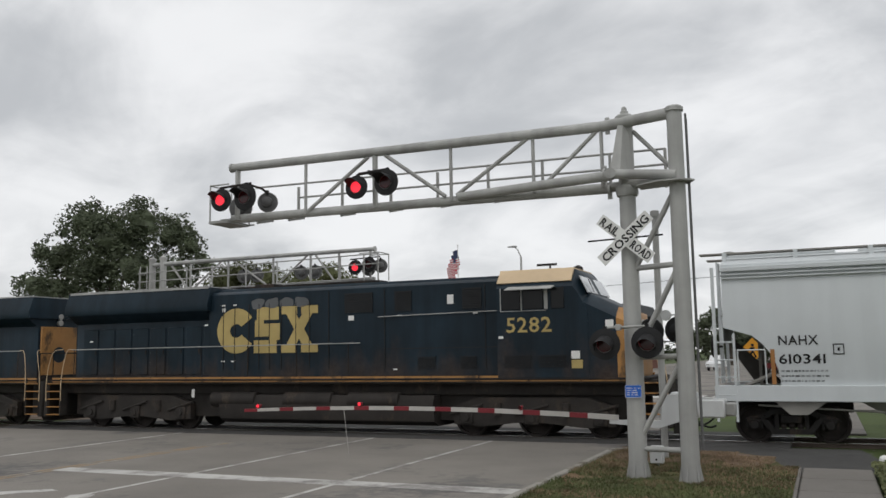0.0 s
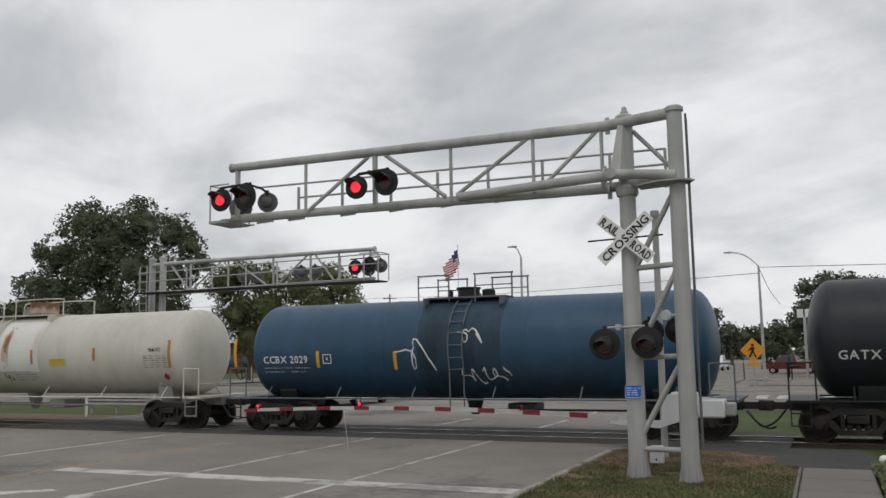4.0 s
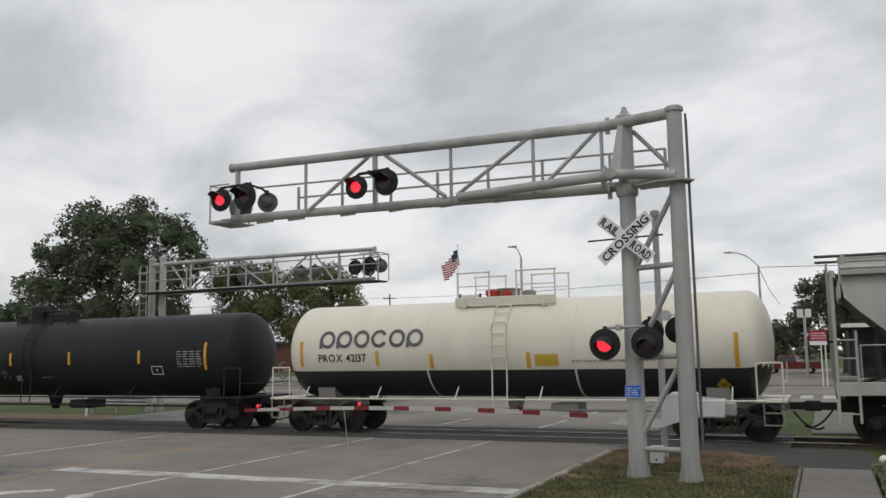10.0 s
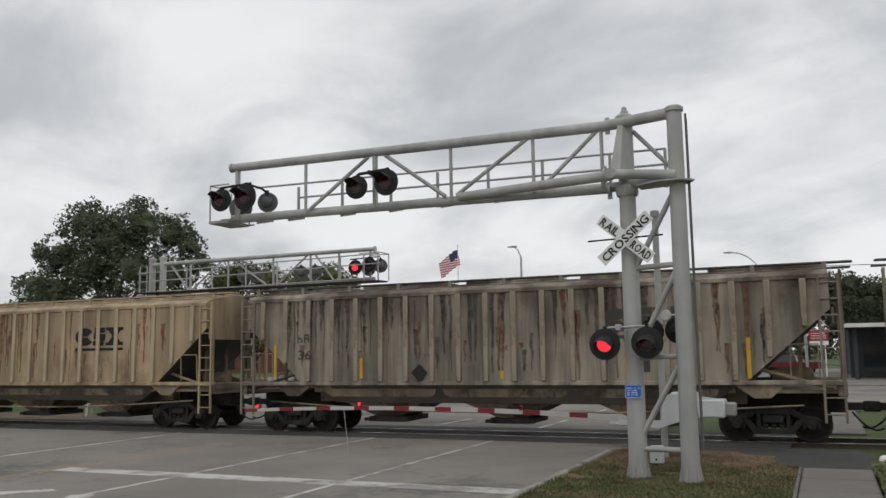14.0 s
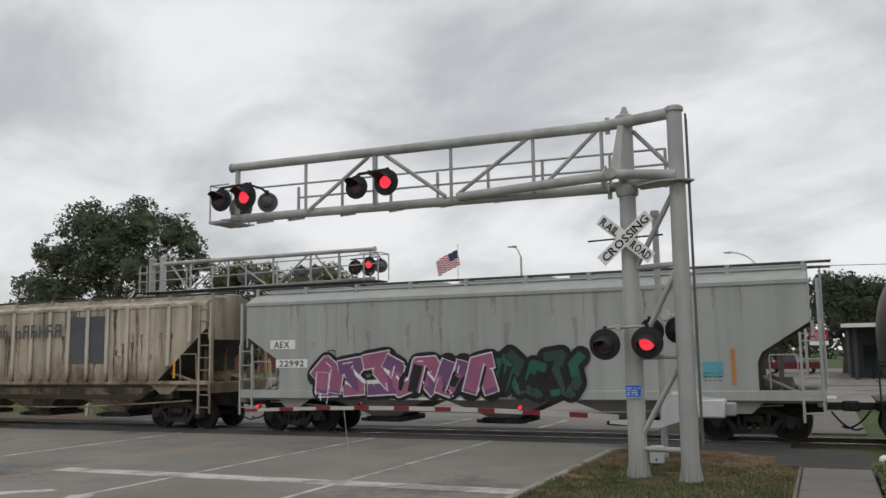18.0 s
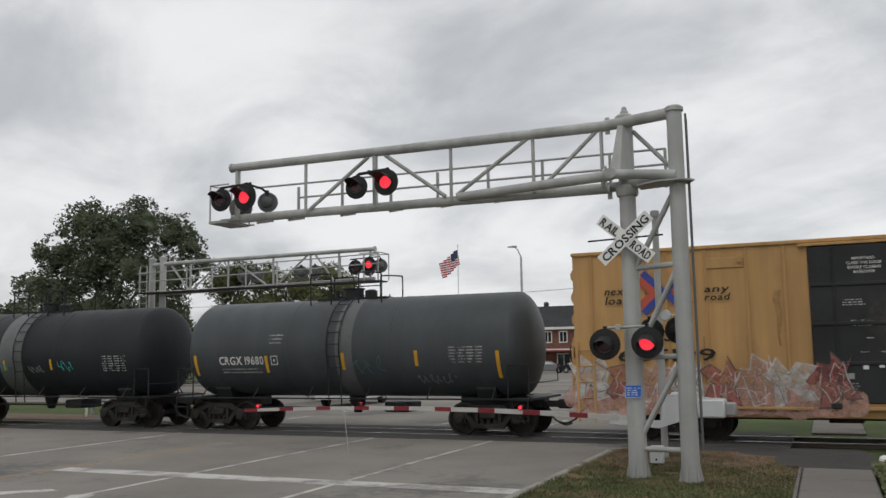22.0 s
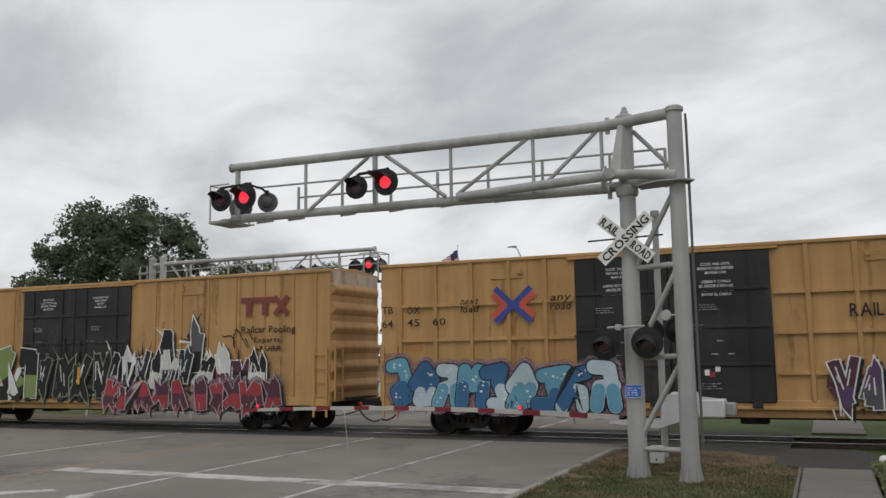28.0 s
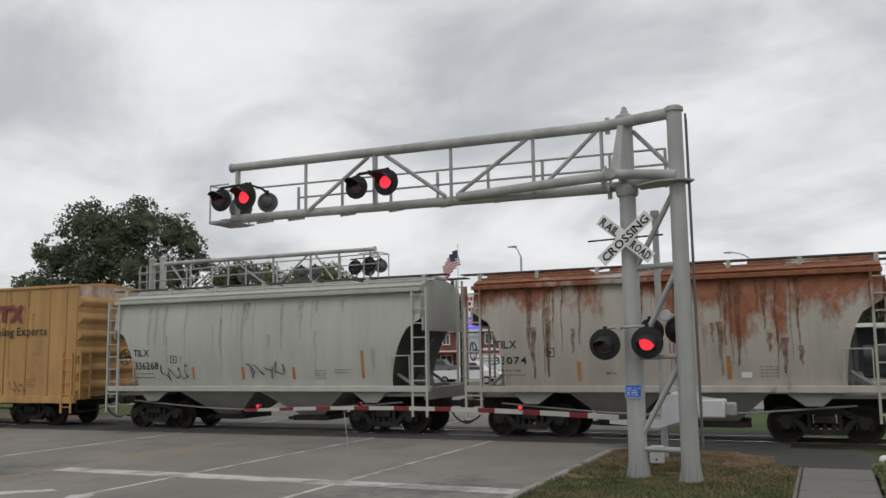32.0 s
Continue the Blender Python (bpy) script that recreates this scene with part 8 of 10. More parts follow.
def capsule(g, x0, z0, x1, z1, r, q, jag):
    dx, dz = x1 - x0, z1 - z0
    l = max(1e-4, math.hypot(dx, dz))
    ux, uz = dx / l, dz / l
    a0 = math.atan2(uz, ux)
    n = 3 if jag else 7
    pts = []
    for cx, cz, base in ((x1, z1, a0 - math.pi / 2), (x0, z0, a0 + math.pi / 2)):
        for i in range(n):
            a = base + math.pi * i / (n - 1)
            rr = r * (1.5 if jag and i == n // 2 else 1)
            pts.append((cx + rr * math.cos(a), cz + rr * math.sin(a)))
    g.quad(*[(a, q(a, b), b) for a, b in pts])


SHARD = ((-1, -1), (-.45, -.9), (-.2, -.1), (.1, -.95), (.9, -1), (.7, -.2), (1.15, .3), (.6, .9), (.1, .5), (-.3, 1.15), (-.6, .6), (-1.05, .75), (-.7, 0))


def form(style, cx, cz, rx, rz, turn, wob):
    """Outline of one sprayed shape: a soft bubble or a spiky burst."""
    if style == "jag":
        pts = [(a + .14 * math.sin(i * 2.3 + wob * 9), c + .12 * math.cos(i * 1.7 + wob * 5)) for i, (a, c) in enumerate(SHARD)]
        if math.sin(wob * 3) > 0:
            pts = [(-a, c) for a, c in pts[::-1]]
    else:
        pts = []
        for i in range(22):
            a = 2 * math.pi * i / 22
            k = 1 + .1 * math.sin(2 * a + wob * 7) + .08 * math.sin(3 * a + wob * 11) + .05 * math.sin(5 * a + wob * 3)
            c, d = math.cos(a), math.sin(a)
            pts.append((k * math.copysign(abs(c) ** .75, c), k * math.copysign(abs(d) ** .75, d)))
    co, si = math.cos(turn), math.sin(turn)
    return [(cx + (a * co - c * si) * rx, cz + (a * si + c * co) * rz) for a, c in pts]


# bent strokes from which the sprayed shapes are built; none of them is a letter
HOOKS = ([[(0, .1), (.1, .95), (.75, 1), (1, .6), (.5, .45)], [(.35, .4), (.9, 0)]],
         [[(0, 1), (.5, .75), (.1, .3), (.45, 0), (1, .12)]],
         [[(.05, 0), (0, .8), (.4, 1), (.6, .5), (.95, .95), (1, 0)]],
         [[(0, .9), (.95, 1), (.55, .55), (1, .05), (.1, 0)]],
         [[(.1, 1), (0, .15), (.5, 0), (.65, .6)], [(.6, .15), (1, .25), (.95, 1)]],
         [[(0, 0), (.25, .9), (.9, 1)], [(.15, .5), (.8, .42), (1, 0)]],
         [[(0, .55), (.5, 1), (1, .6), (.85, .05), (.2, 0), (.35, .5)]],
         [[(.95, .9), (.2, 1), (.05, .5), (.9, .3), (.75, 0), (.05, .1)]])


def stroke(g, a, b, r, q, style, last):
    """One thick stroke: round, square or drawn out to a point at the end of its run."""
    if style == "bubble":
        return capsule(g, *a, *b, r, q, False)
    d = Vector((b[0] - a[0], b[1] - a[1]))
    n = max(1e-4, d.length)
    u, w = d / n, Vector((-d.y, d.x)) / n * r
    e = .55 * r
    if style == "jag" and last:
        pts = [(a[0] - u.x * e + w.x, a[1] - u.y * e + w.y), (a[0] - u.x * e - w.x, a[1] - u.y * e - w.y), (b[0] - w.x * 1.25, b[1] - w.y * 1.25), (b[0] + u.x * 2.6 * r, b[1] + u.y * 2.6 * r), (b[0] + w.x * .8, b[1] + w.y * .8)]
    else:
        pts = [(a[0] - u.x * e + w.x, a[1] - u.y * e + w.y), (a[0] - u.x * e - w.x, a[1] - u.y * e - w.y), (b[0] + u.x * e - w.x, b[1] + u.y * e - w.y), (b[0] + u.x * e + w.x, b[1] + u.y * e + w.y)]
    g.quad(*[(x, q(x, z), z) for x, z in pts])


def graffiti(C, x0, x1, z0, z1, n, seed, fills, line, halo, hi, style):
    """A sprayed piece: leaning, overlapping shapes of thick bent strokes with outlines, a second colour below and glints."""
    rnd = random.Random(seed)
    q = over(C)
    w, h = (x1 - x0) / n, z1 - z0
    piece = part("graffiti", patch(Geo(), (x0 + x1) / 2 - .02, (x0 + x1) / 2 + .02, z0 + .3 * h, z0 + .3 * h + .04, shifted(q, .001)), M[line], C[0], "sprayed graffiti piece")
    k = 0

    def up():
        nonlocal k
        k += 1
        return shifted(q, .002 + .0003 * k)
    n = max(n + 1, round(n * {"bubble": 1.45, "block": 1.15, "jag": 1.5}[style]))
    w = (x1 - x0) / n
    fat = {"bubble": .17, "block": .165, "jag": .105}[style] * min(h, w * 1.5)
    edge = .02 + .01 * h
    shapes = []
    for i in range(n):
        lean, flip = rnd.uniform(-.14, .22), rnd.random() < .4
        gx, gw = x0 + w * (i - .08) + rnd.uniform(-.06, .06) * w, w * rnd.uniform(1.12, 1.45)
        gz, gh = z0 + rnd.uniform(0, .08) * h, h * rnd.uniform(.84, 1.0)
        runs_ = []
        hook = HOOKS[rnd.randrange(len(HOOKS))]
        if style == "jag":
            hook = [[(rnd.uniform(0, 1), (j + i + e) % 2 * .75 + rnd.uniform(0, .25)) for j in range(3 + e)] for e in (0, 1)]
        for run in hook:
            pts = []
            for a, b in run:
                a = 1 - a if flip else a
                a, b = a + rnd.uniform(-.06, .06), min(1, max(0, b + rnd.uniform(-.06, .06)))
                px = gx + fat + a * max(.1, gw - 2 * fat) + lean * (b - .5) * gh
                pts.append((min(x1, max(x0, px)), gz + fat + b * (gh - 2 * fat)))
            runs_.append(pts)
        shapes.append(runs_)
    if style == "jag":
        for m in (line, "g_black", fills[0]):
            g = Geo()
            for _ in range(n * 3):
                a, c, v, l = rnd.uniform(x0, x1), rnd.uniform(z0 + .1 * h, z1 - .15 * h), rnd.uniform(0, 2 * math.pi), rnd.uniform(.2, .5) * h
                ex, ez = min(x1, max(x0, a + l * math.cos(v))), min(z1 + .15 * h, max(z0, c + l * math.sin(v)))
                o = Vector((-(ez - c), ex - a)).normalized() * rnd.uniform(.03, .09)
                p = up()
                g.quad(*[(x, p(x, z), z) for x, z in ((a + o.x, c + o.y), (a - o.x, c - o.y), (ex - .1 * o.x, ez - .1 * o.y), (ex + .1 * o.x, ez + .1 * o.y))])
            part("shard", g, M[m], piece, kind="stuff")
    if halo:
        g = Geo()
        for runs_ in shapes:
            for pts in runs_:
                for a, b in zip(pts, pts[1:]):
                    stroke(g, a, b, fat + edge + .11, up(), "bubble", False)
        part("halo", g, M[halo], piece, kind="stuff")
    for i, runs_ in enumerate(shapes):
        if style != "bubble":
            g = Geo()
            for pts in runs_:
                for a, b in zip(pts, pts[1:]):
                    stroke(g, (a[0] + .07, a[1] - .06), (b[0] + .07, b[1] - .06), fat + edge, up(), style, b == pts[-1])
            part("drop_shade", g, M["g_black"], piece, kind="stuff")
        for name, grow, m, cut in (("outline", edge, line, None), ("fill", 0.0, fills[i % len(fills)], None), ("lower_fill", -.012, fills[(i + 1) % len(fills)], z0 + h * rnd.uniform(.36, .5))):
            if cut is not None and len(fills) == 1:
                continue
            g = Geo()
            for pts in runs_:
                for a, b in zip(pts, pts[1:]):
                    if cut is not None:
                        if a[1] > cut and b[1] > cut:
                            continue
                        if (a[1] > cut) != (b[1] > cut):
                            t = (cut - a[1]) / (b[1] - a[1])
                            mid = (a[0] + (b[0] - a[0]) * t, cut)
                            a, b = (mid, b) if a[1] > cut else (a, mid)
                    stroke(g, a, b, fat + grow, up(), style, b == pts[-1] and cut is None)
            if g.v:
                part(name, g, M[m], piece, kind="stuff")
        if hi:
            g = Geo()
            for pts in runs_:
                for a, b in zip(pts, pts[1:]):
                    if rnd.random() < .6:
                        c, d = rnd.uniform(.1, .4), rnd.uniform(.5, .85)
                        o = .45 * fat
                        if style == "bubble":
                            for t in (c, (c + d) / 2, d):
                                disc_x, disc_z = a[0] + (b[0] - a[0]) * t + rnd.uniform(-.4, .4) * fat, a[1] + (b[1] - a[1]) * t + rnd.uniform(-.4, .4) * fat
                                capsule(g, disc_x - .005, disc_z, disc_x + .005, disc_z, rnd.uniform(.015, .035), up(), False)
                            continue
                        capsule(g, a[0] + (b[0] - a[0]) * c - o, a[1] + (b[1] - a[1]) * c + o, a[0] + (b[0] - a[0]) * d - o, a[1] + (b[1] - a[1]) * d + o, .016, up(), False)
            if g.v:
                part("glint", g, M[hi], piece, kind="stuff")
    g = Geo()
    for _ in range(n * 2):
        a, c = rnd.uniform(x0, x1), rnd.uniform(z0, z0 + h * .4)
        capsule(g, a, c, a + rnd.uniform(-.06, .06), c - rnd.uniform(.05, .25), rnd.uniform(.008, .016), up(), True)
    part("spray_drip", g, M[line], piece, kind="stuff")


def grime(C, n, seed, m, low, top, reach=1.0):
    """Thin runs of dirt or rust that start under the roof edge or halfway and fade downwards."""
    rnd, g = random.Random(seed), Geo()
    span = C[2] - 1.7
    ribbed = C[0]["kind_of"] == "ribbed"
    for i in range(n):
        x = rnd.uniform(-span, span)
        q = shifted(C[1], (-.008 if ribbed else .0008) + .00006 * i)
        t = top - (0 if rnd.random() < .6 else rnd.uniform(.2, .7) * (top - low))
        l = (t - low) * min(1, rnd.uniform(.15, 1.0) * reach)
        w = rnd.uniform(.02, .11)
        pts = []
        for j in range(7):
            u = j / 6
            c = x + .02 * math.sin(j * 1.7 + i)
            pts.append((c - w * (1 - .75 * u) * rnd.uniform(.7, 1.1), c + w * (1 - .75 * u) * rnd.uniform(.7, 1.1), t - l * u))
        for (a0, b0, c0), (a1, b1, c1) in zip(pts, pts[1:]):
            g.quad((a1, q(a1, c1), c1), (b1, q(b1, c1), c1), (b0, q(b0, c0), c0), (a0, q(a0, c0), c0))
    part("streaked_grime", g, M[m], C[0], "streaks of dirt down the side", kind="stuff")


def outline_of(g, pts, t, q):
    n = len(pts)
    cx, cz = sum(p[0] for p in pts) / n, sum(p[1] for p in pts) / n
    for i in range(n):
        (a, b), (c, d) = pts[i], pts[(i + 1) % n]
        k = lambda x, z: (x + (cx - x) * t / max(.05, math.hypot(cx - x, cz - z)), z + (cz - z) * t / max(.05, math.hypot(cx - x, cz - z)))
        (e, f), (u, v) = k(a, b), k(c, d)
        g.quad((a, q(a, b), b), (c, q(c, d), d), (u, q(u, v), v), (e, q(e, f), f))


def ghost(C, x0, x1, z0, z1, n, seed, mists, lines, style="bubble"):
    """An old, half faded piece: thin clouds of paint and pale outlines of round shapes."""
    rnd, q, k = random.Random(seed), over(C), 0
    w, h = (x1 - x0) / n, z1 - z0
    piece = part("graffiti", patch(Geo(), x0 + .4 * w, x0 + .42 * w, z0 + .3 * h, z0 + .33 * h, shifted(q, .001)), M[lines[0]], C[0], "faded sprayed graffiti piece")
    for i in range(n + 3):
        cx, cz = x0 + (x1 - x0) * (i + .5) / (n + 3), z0 + h * .24
        k += 1
        y = shifted(q, .001 + .0005 * k)
        part("mist", Geo().quad(*[(a, y(a, c), c) for a, c in form("bubble", cx, cz, w * .85, h * .26, rnd.uniform(-.2, .2), rnd.uniform(0, 6))]), M[mists[0]], piece)
    for i in range(n):
        cx, cz = x0 + w * (i + .5) + rnd.uniform(-.15, .15) * w, z0 + h * rnd.uniform(.5, .6)
        rx, rz, tu, wo = w * rnd.uniform(.5, .72), h * rnd.uniform(.33, .42), rnd.uniform(-.5, .5), rnd.uniform(0, 6)
        k += 1
        y = shifted(q, .001 + .0005 * k)
        part("mist", Geo().quad(*[(a, y(a, c), c) for a, c in form(style, cx, cz, rx, rz, tu, wo)]), M[mists[1 + i % (len(mists) - 1)]], piece)
        for j in range(3):
            k += 1
            g = Geo()
            s = 1 - .3 * j
            outline_of(g, form(style, cx + .04 * j, cz - .05 * j, rx * s, rz * s, tu + .2 * j, wo + .3 * j), (.05, .03, .018)[j], shifted(q, .001 + .0005 * k))
            part("outline", g, M[lines[(i + j) % len(lines)]], piece)


def tag(C, x0, x1, z0, z1, seed, m):
    """A quick scribbled line of loops, not readable."""
    rnd, q = random.Random(seed), over(C)
    w, h = x1 - x0, z1 - z0
    turns = max(2.0, w / (.62 * h))
    n = int(turns * 13)
    p1, p2, p3 = (rnd.uniform(0, 6.28) for _ in range(3))
    pts = []
    for i in range(n + 1):
        u = i / n
        a = 6.28 * turns * u
        k = .75 + .25 * math.sin(a * .37 + p3)
        pts.append((x0 + w * u + .16 * h * math.cos(a + p1) + .08 * h * math.sin(a * 1.9 + p2), z0 + h * (.5 + .38 * k * math.sin(a + p1 * .5) + .12 * math.sin(a * 2.3 + p2))))
    for s in range(0, n, 26):
        g = Geo()
        run = pts[s:min(s + 22, n + 1)]
        for i, ((a, b), (c, d)) in enumerate(zip(run, run[1:])):
            capsule(g, a, b, c, d, .016 + .006 * math.sin(i), shifted(q, .002 + .0004 * (s + i)), False)
        if g.v:
            part("graffiti", g, M[m], C[0], "scribbled spray tag", kind="stuff")


def haze(C, x0, x1, z0, z1, seed, m):
    """A soft-edged cloud of overspray made of many small dabs."""
    rnd, q, g = random.Random(seed), over(C), Geo()
    for i in range(70):
        u, v = rnd.gauss(.5, .22), rnd.gauss(.5, .22)
        if not (0 < u < 1 and 0 < v < 1):
            continue
        x, z = x0 + (x1 - x0) * u, z0 + (z1 - z0) * v
        capsule(g, x, z, x + rnd.uniform(-.2, .2), z + rnd.uniform(-.1, .1), rnd.uniform(.08, .22), shifted(q, .0005 + .00002 * i), False)
    part("overspray", g, M["m_" + m[2:]] if "m_" + m[2:] in M else M[m], C[0], "cloud of spray paint", kind="stuff")


def kinds():
    for key, C in H.items():
        C[0]["kind_of"] = "ribbed" if key in "hijkl" else "hopper"
    for C in T.values():
        C[0]["kind_of"] = "tank"
    for i, C in enumerate(B):
        C[0]["kind_of"] = "smooth" if i in (0, 4, 7) else "grid"
    for C in (L0, L1):
        C[0]["kind_of"] = "loco"


kinds()


def door_marks(C, old, seed):
    """Instructions, stickers and stencils on a box car's black doors."""
    rnd = random.Random(seed)
    q = lambda x, z: C[1](x, z) - .095
    left, right = -2.75, -.3
    if old:
        one = ("IMPORTANT-", "CLOSE THIS DOOR", "BEFORE CLOSING", "MAIN DOOR")
        two = ("CLOSE AND LOCK", "BOTH DOORS", "BEFORE", "MOVING CAR")
        sets = ((left, one, 4.46), (right, two, 4.46))
    else:
        sets = ((left, ("CLOSE THIS DOOR", "BEFORE CLOSING", "MAIN DOOR"), 4.5), (left, ("CIERRE ESTA PUERTA", "ANTES DE CERRAR", "LA PUERTA PRINCIPAL"), 4.05), (right, ("CLOSE AND LOCK", "BOTH DOORS BEFORE", "MOVING CAR"), 4.5), (right, ("CIERRE Y PONGA", "EL SEGURO EN LAS", "PUERTAS ANTES DE", "MOVER EL CARRO"), 4.05))
    for x, rows, z in sets:
        for i, row in enumerate(rows):
            w = .052 * len(row)
            part("lettering", write(Geo(), row, x + .55 - w / 2, z - .11 * i, .07, q  , width=w), M["letter_white"], C[0])
    for dx in (left, right):
        for j, z in enumerate((3.35, 2.85, 1.35)):
            part("fine_print", bars(Geo(), dx + rnd.uniform(-.25, .2), z, .5, .18, 3, q, rnd), M["p_letter_white"], C[0])
        for j in range(2):
            x, z = dx + rnd.uniform(.1, 1.0), rnd.uniform(1.55, 2.1)
            part("sticker", patch(Geo(), x, x + .12, z, z + .15, q), M["white"], C[0])
        x, z = dx + rnd.uniform(.0, .3), rnd.uniform(1.6, 1.9)
        part("sticker", patch(Geo(), x, x + .14, z, z + .14, q), M["g_red" if not old else "g_grey"], C[0])
        part("lever_mark", patch(Geo(), dx + .5, dx + .66, 2.56, 2.585, q), M["p_letter_white"], C[0])
        for k in (-1, 1):
            part("hand_mark", patch(Geo(), dx + .55 + k * .2, dx + .72 + k * .2, 2.23, 2.255, q), M["p_letter_white"], C[0])


for i, C in enumerate(B):
    door_marks(C, i in (0, 4, 7), 300 + i)


# ---- streaks of dirt, car by car ----
for key, n, m, top in (("b", 70, "m_rust", 4.2), ("c", 26, "m_dust", 4.0), ("d", 46, "m_dust", 4.0), ("e", 22, "m_dust", 4.3), ("f", 30, "m_dust", 4.1), ("g", 26, "m_dust", 4.1), ("h", 60, "m_rust", 4.05), ("i", 80, "m_soot", 4.05), ("j", 50, "m_dust", 4.05), ("k", 60, "m_rust", 4.05), ("l", 40, "m_soot", 4.05), ("m", 40, "m_dust", 4.0), ("n", 24, "m_dust", 4.1), ("o", 40, "m_rust", 4.1)):
    grime(H[key], n, 500 + ord(key), m, 1.6, top)
grime(H["i"], 40, 551, "m_rust", 1.6, 4.05)
grime(H["l"], 40, 552, "m_rust", 1.6, 3.2)
for i, C in enumerate(B):
    grime(C, 34, 560 + i, "m_ochre", 1.1, 4.9)

# ---- lettering, reflectors and graffiti, car by car ----
C = L1
emblem(C, -4.11, -0.29, 2.47, 3.94, "letter_yellow", False)
txt(C, "5282", 6.03, 2.92, 0.43, 1.31, "letter_yellow")
rect(C, 7.88, 8.12, 2.17, 2.38, "white", "placard")
rect(C, 7.88, 8.19, 1.91, 2.14, "letter_yellow", "placard")
rect(C, 4.12, 4.32, 3.81, 4.08, "white", "placard")
rect(C, 0.80, 0.99, 3.42, 3.57, "white", "placard")
strips(C, [(-5.09, 1.05, 1.32), (-3.89, 3.83, 3.96)], 0.12, "white")
for k in range(4):
    q = shifted(C[1], .0015 + .0005 * k)
    part("overpaint", Geo().quad(*[(a, q(a, b), b) for a, b in form("bubble", -2.55 + .55 * k, 4.06, .24, .17, 0, k)]), M["g_slate"], C[0], "faded grey dab of paint")
strips(C, [(-3.9, 4.02, 4.07), (-3.45, 4.02, 4.07), (-4.6, 3.4, 3.45), (-3.9, 2.2, 2.24), (-3.5, 2.2, 2.24), (-9.6, 2.95, 3.0), (5.86, 2.75, 2.82), (2.55, 3.5, 3.54), (5.0, 3.5, 3.54), (2.4, 1.9, 1.94)], .14, "white")
C = H["a"]
txt(C, "NAHX", -8.28, 2.44, 0.24, 0.91, "letter_black")
txt(C, "610341", -8.29, 1.98, 0.24, 1.06, "letter_black")
framed(C, -7.05, -6.80, 2.19, 2.45, "letter_black")
fine_print(C, 3, -8.26, -7.15, 1.50, 1.87, "letter_black")
strips(C, [(-8.43, 1.47, 2.34), (-5.79, 1.46, 1.89), (-2.76, 1.46, 1.92), (-0.22, 1.46, 1.94), (2.28, 1.46, 1.93), (5.38, 1.46, 1.92)], 0.10, "h_strip")
fine_print(C, 2, 4.59, 4.99, 1.52, 1.73, "letter_black")
fine_print(C, 2, 6.29, 6.59, 1.52, 1.72, "letter_black")
fine_print(C, 2, 5.0, 5.6, 1.14, 1.34, "letter_black")
C = H["b"]
txt(C, "XOMX", -7.95, 2.46, 0.27, 0.76, "letter_black")
txt(C, "50407", -7.96, 2.07, 0.26, 1.05, "letter_black")
framed(C, -6.34, -6.13, 2.39, 2.63, "letter_black")
fine_print(C, 2, -7.93, -6.61, 1.64, 1.94, "letter_black")
ghost(C, -3.98, 4.35, 1.12, 2.75, 9, 11, ("m_teal", "m_pink", "m_grey", "m_pink"), ("m_line", "m_line", "m_deep"))
rect(C, -0.34, 0.42, 2.00, 2.28, "g_tan", "placard")
table(C, 6.46, 6.91, 1.67, 1.97, "letter_black")
tag(C, -4.26, -3.75, 1.16, 1.46, 4, "g_white")
C = T["a"]
txt(C, "DBCX 201568", -6.21, 2.04, 0.25, 2.25, "letter_black")
framed(C, -3.65, -3.37, 2.07, 2.36, "letter_black")
fine_print(C, 2, -6.10, -4.32, 1.63, 1.90, "letter_black")
strips(C, [(-7.47, 2.02, 2.70), (-2.31, 2.26, 2.72), (0.61, 2.22, 2.74), (3.58, 2.30, 2.75), (6.90, 2.04, 2.96)], 0.12, "h_strip")
rect(C, 1.47, 2.22, 2.16, 2.40, "g_yellow", "placard")
table(C, 5.77, 6.86, 2.05, 2.50, "letter_black")
txt(C, "FORMIC ACID", 6.02, 2.59, 0.13, 0.52, "letter_black")
diamond(C, 6.66, 1.73, 0.13, "g_red", None, "letter_black")
diamond(C, 6.25, 1.41, 0.19, "white", '1779', "letter_black")
Cw = (C[0], shifted(C[1], -.006), C[2])
rect(Cw, -1.18, 0.9, 1.94, 3.78, "t_fresh", "fresh_paint")
rect(Cw, -2.3, -1.86, 2.72, 3.66, "t_fresh", "fresh_paint")
# thin grey line along the shell at the foot of the white patch
rect(C, -2.95, 0.48, 1.93, 1.955, "g_grey", "seam_line")
stain(C, -0.92, -0.55, 2.0, 3.6, 5, "g_rustorange")
stain(C, -0.82, -0.66, 2.3, 3.5, 6, "g_rust")
stain(C, 0.62, 0.86, 2.4, 3.72, 7, "g_cream")
fine_print(C, 3, -0.35, 0.8, 1.61, 1.9, "letter_black")
fine_print(C, 1, 1.5, 2.2, 2.3, 2.36, "letter_black")
tag(C, -0.85, -0.5, 1.6, 1.9, 9, "g_darkgreen")
fine_print(C, 2, -3.56, -2.54, 1.75, 1.95, "letter_black")
C = T["b"]
txt(C, "CCBX 2029", -6.46, 2.14, 0.23, 1.62, "letter_white")
fine_print(C, 2, -6.46, -4.76, 1.82, 2.06, "letter_white")
tag(C, -1.57, -0.40, 1.76, 2.96, 5, "g_white")
tag(C, 0.23, 1.11, 2.54, 3.30, 6, "g_white")
tag(C, 0.31, 1.79, 1.48, 2.02, 7, "g_white")
band(C, -1.1, 1.5, "t_grime")
strips(C, [(-7.55, 2.04, 2.93), (-4.47, 1.99, 2.50), (-1.81, 1.91, 2.45)], 0.11, "reflector")
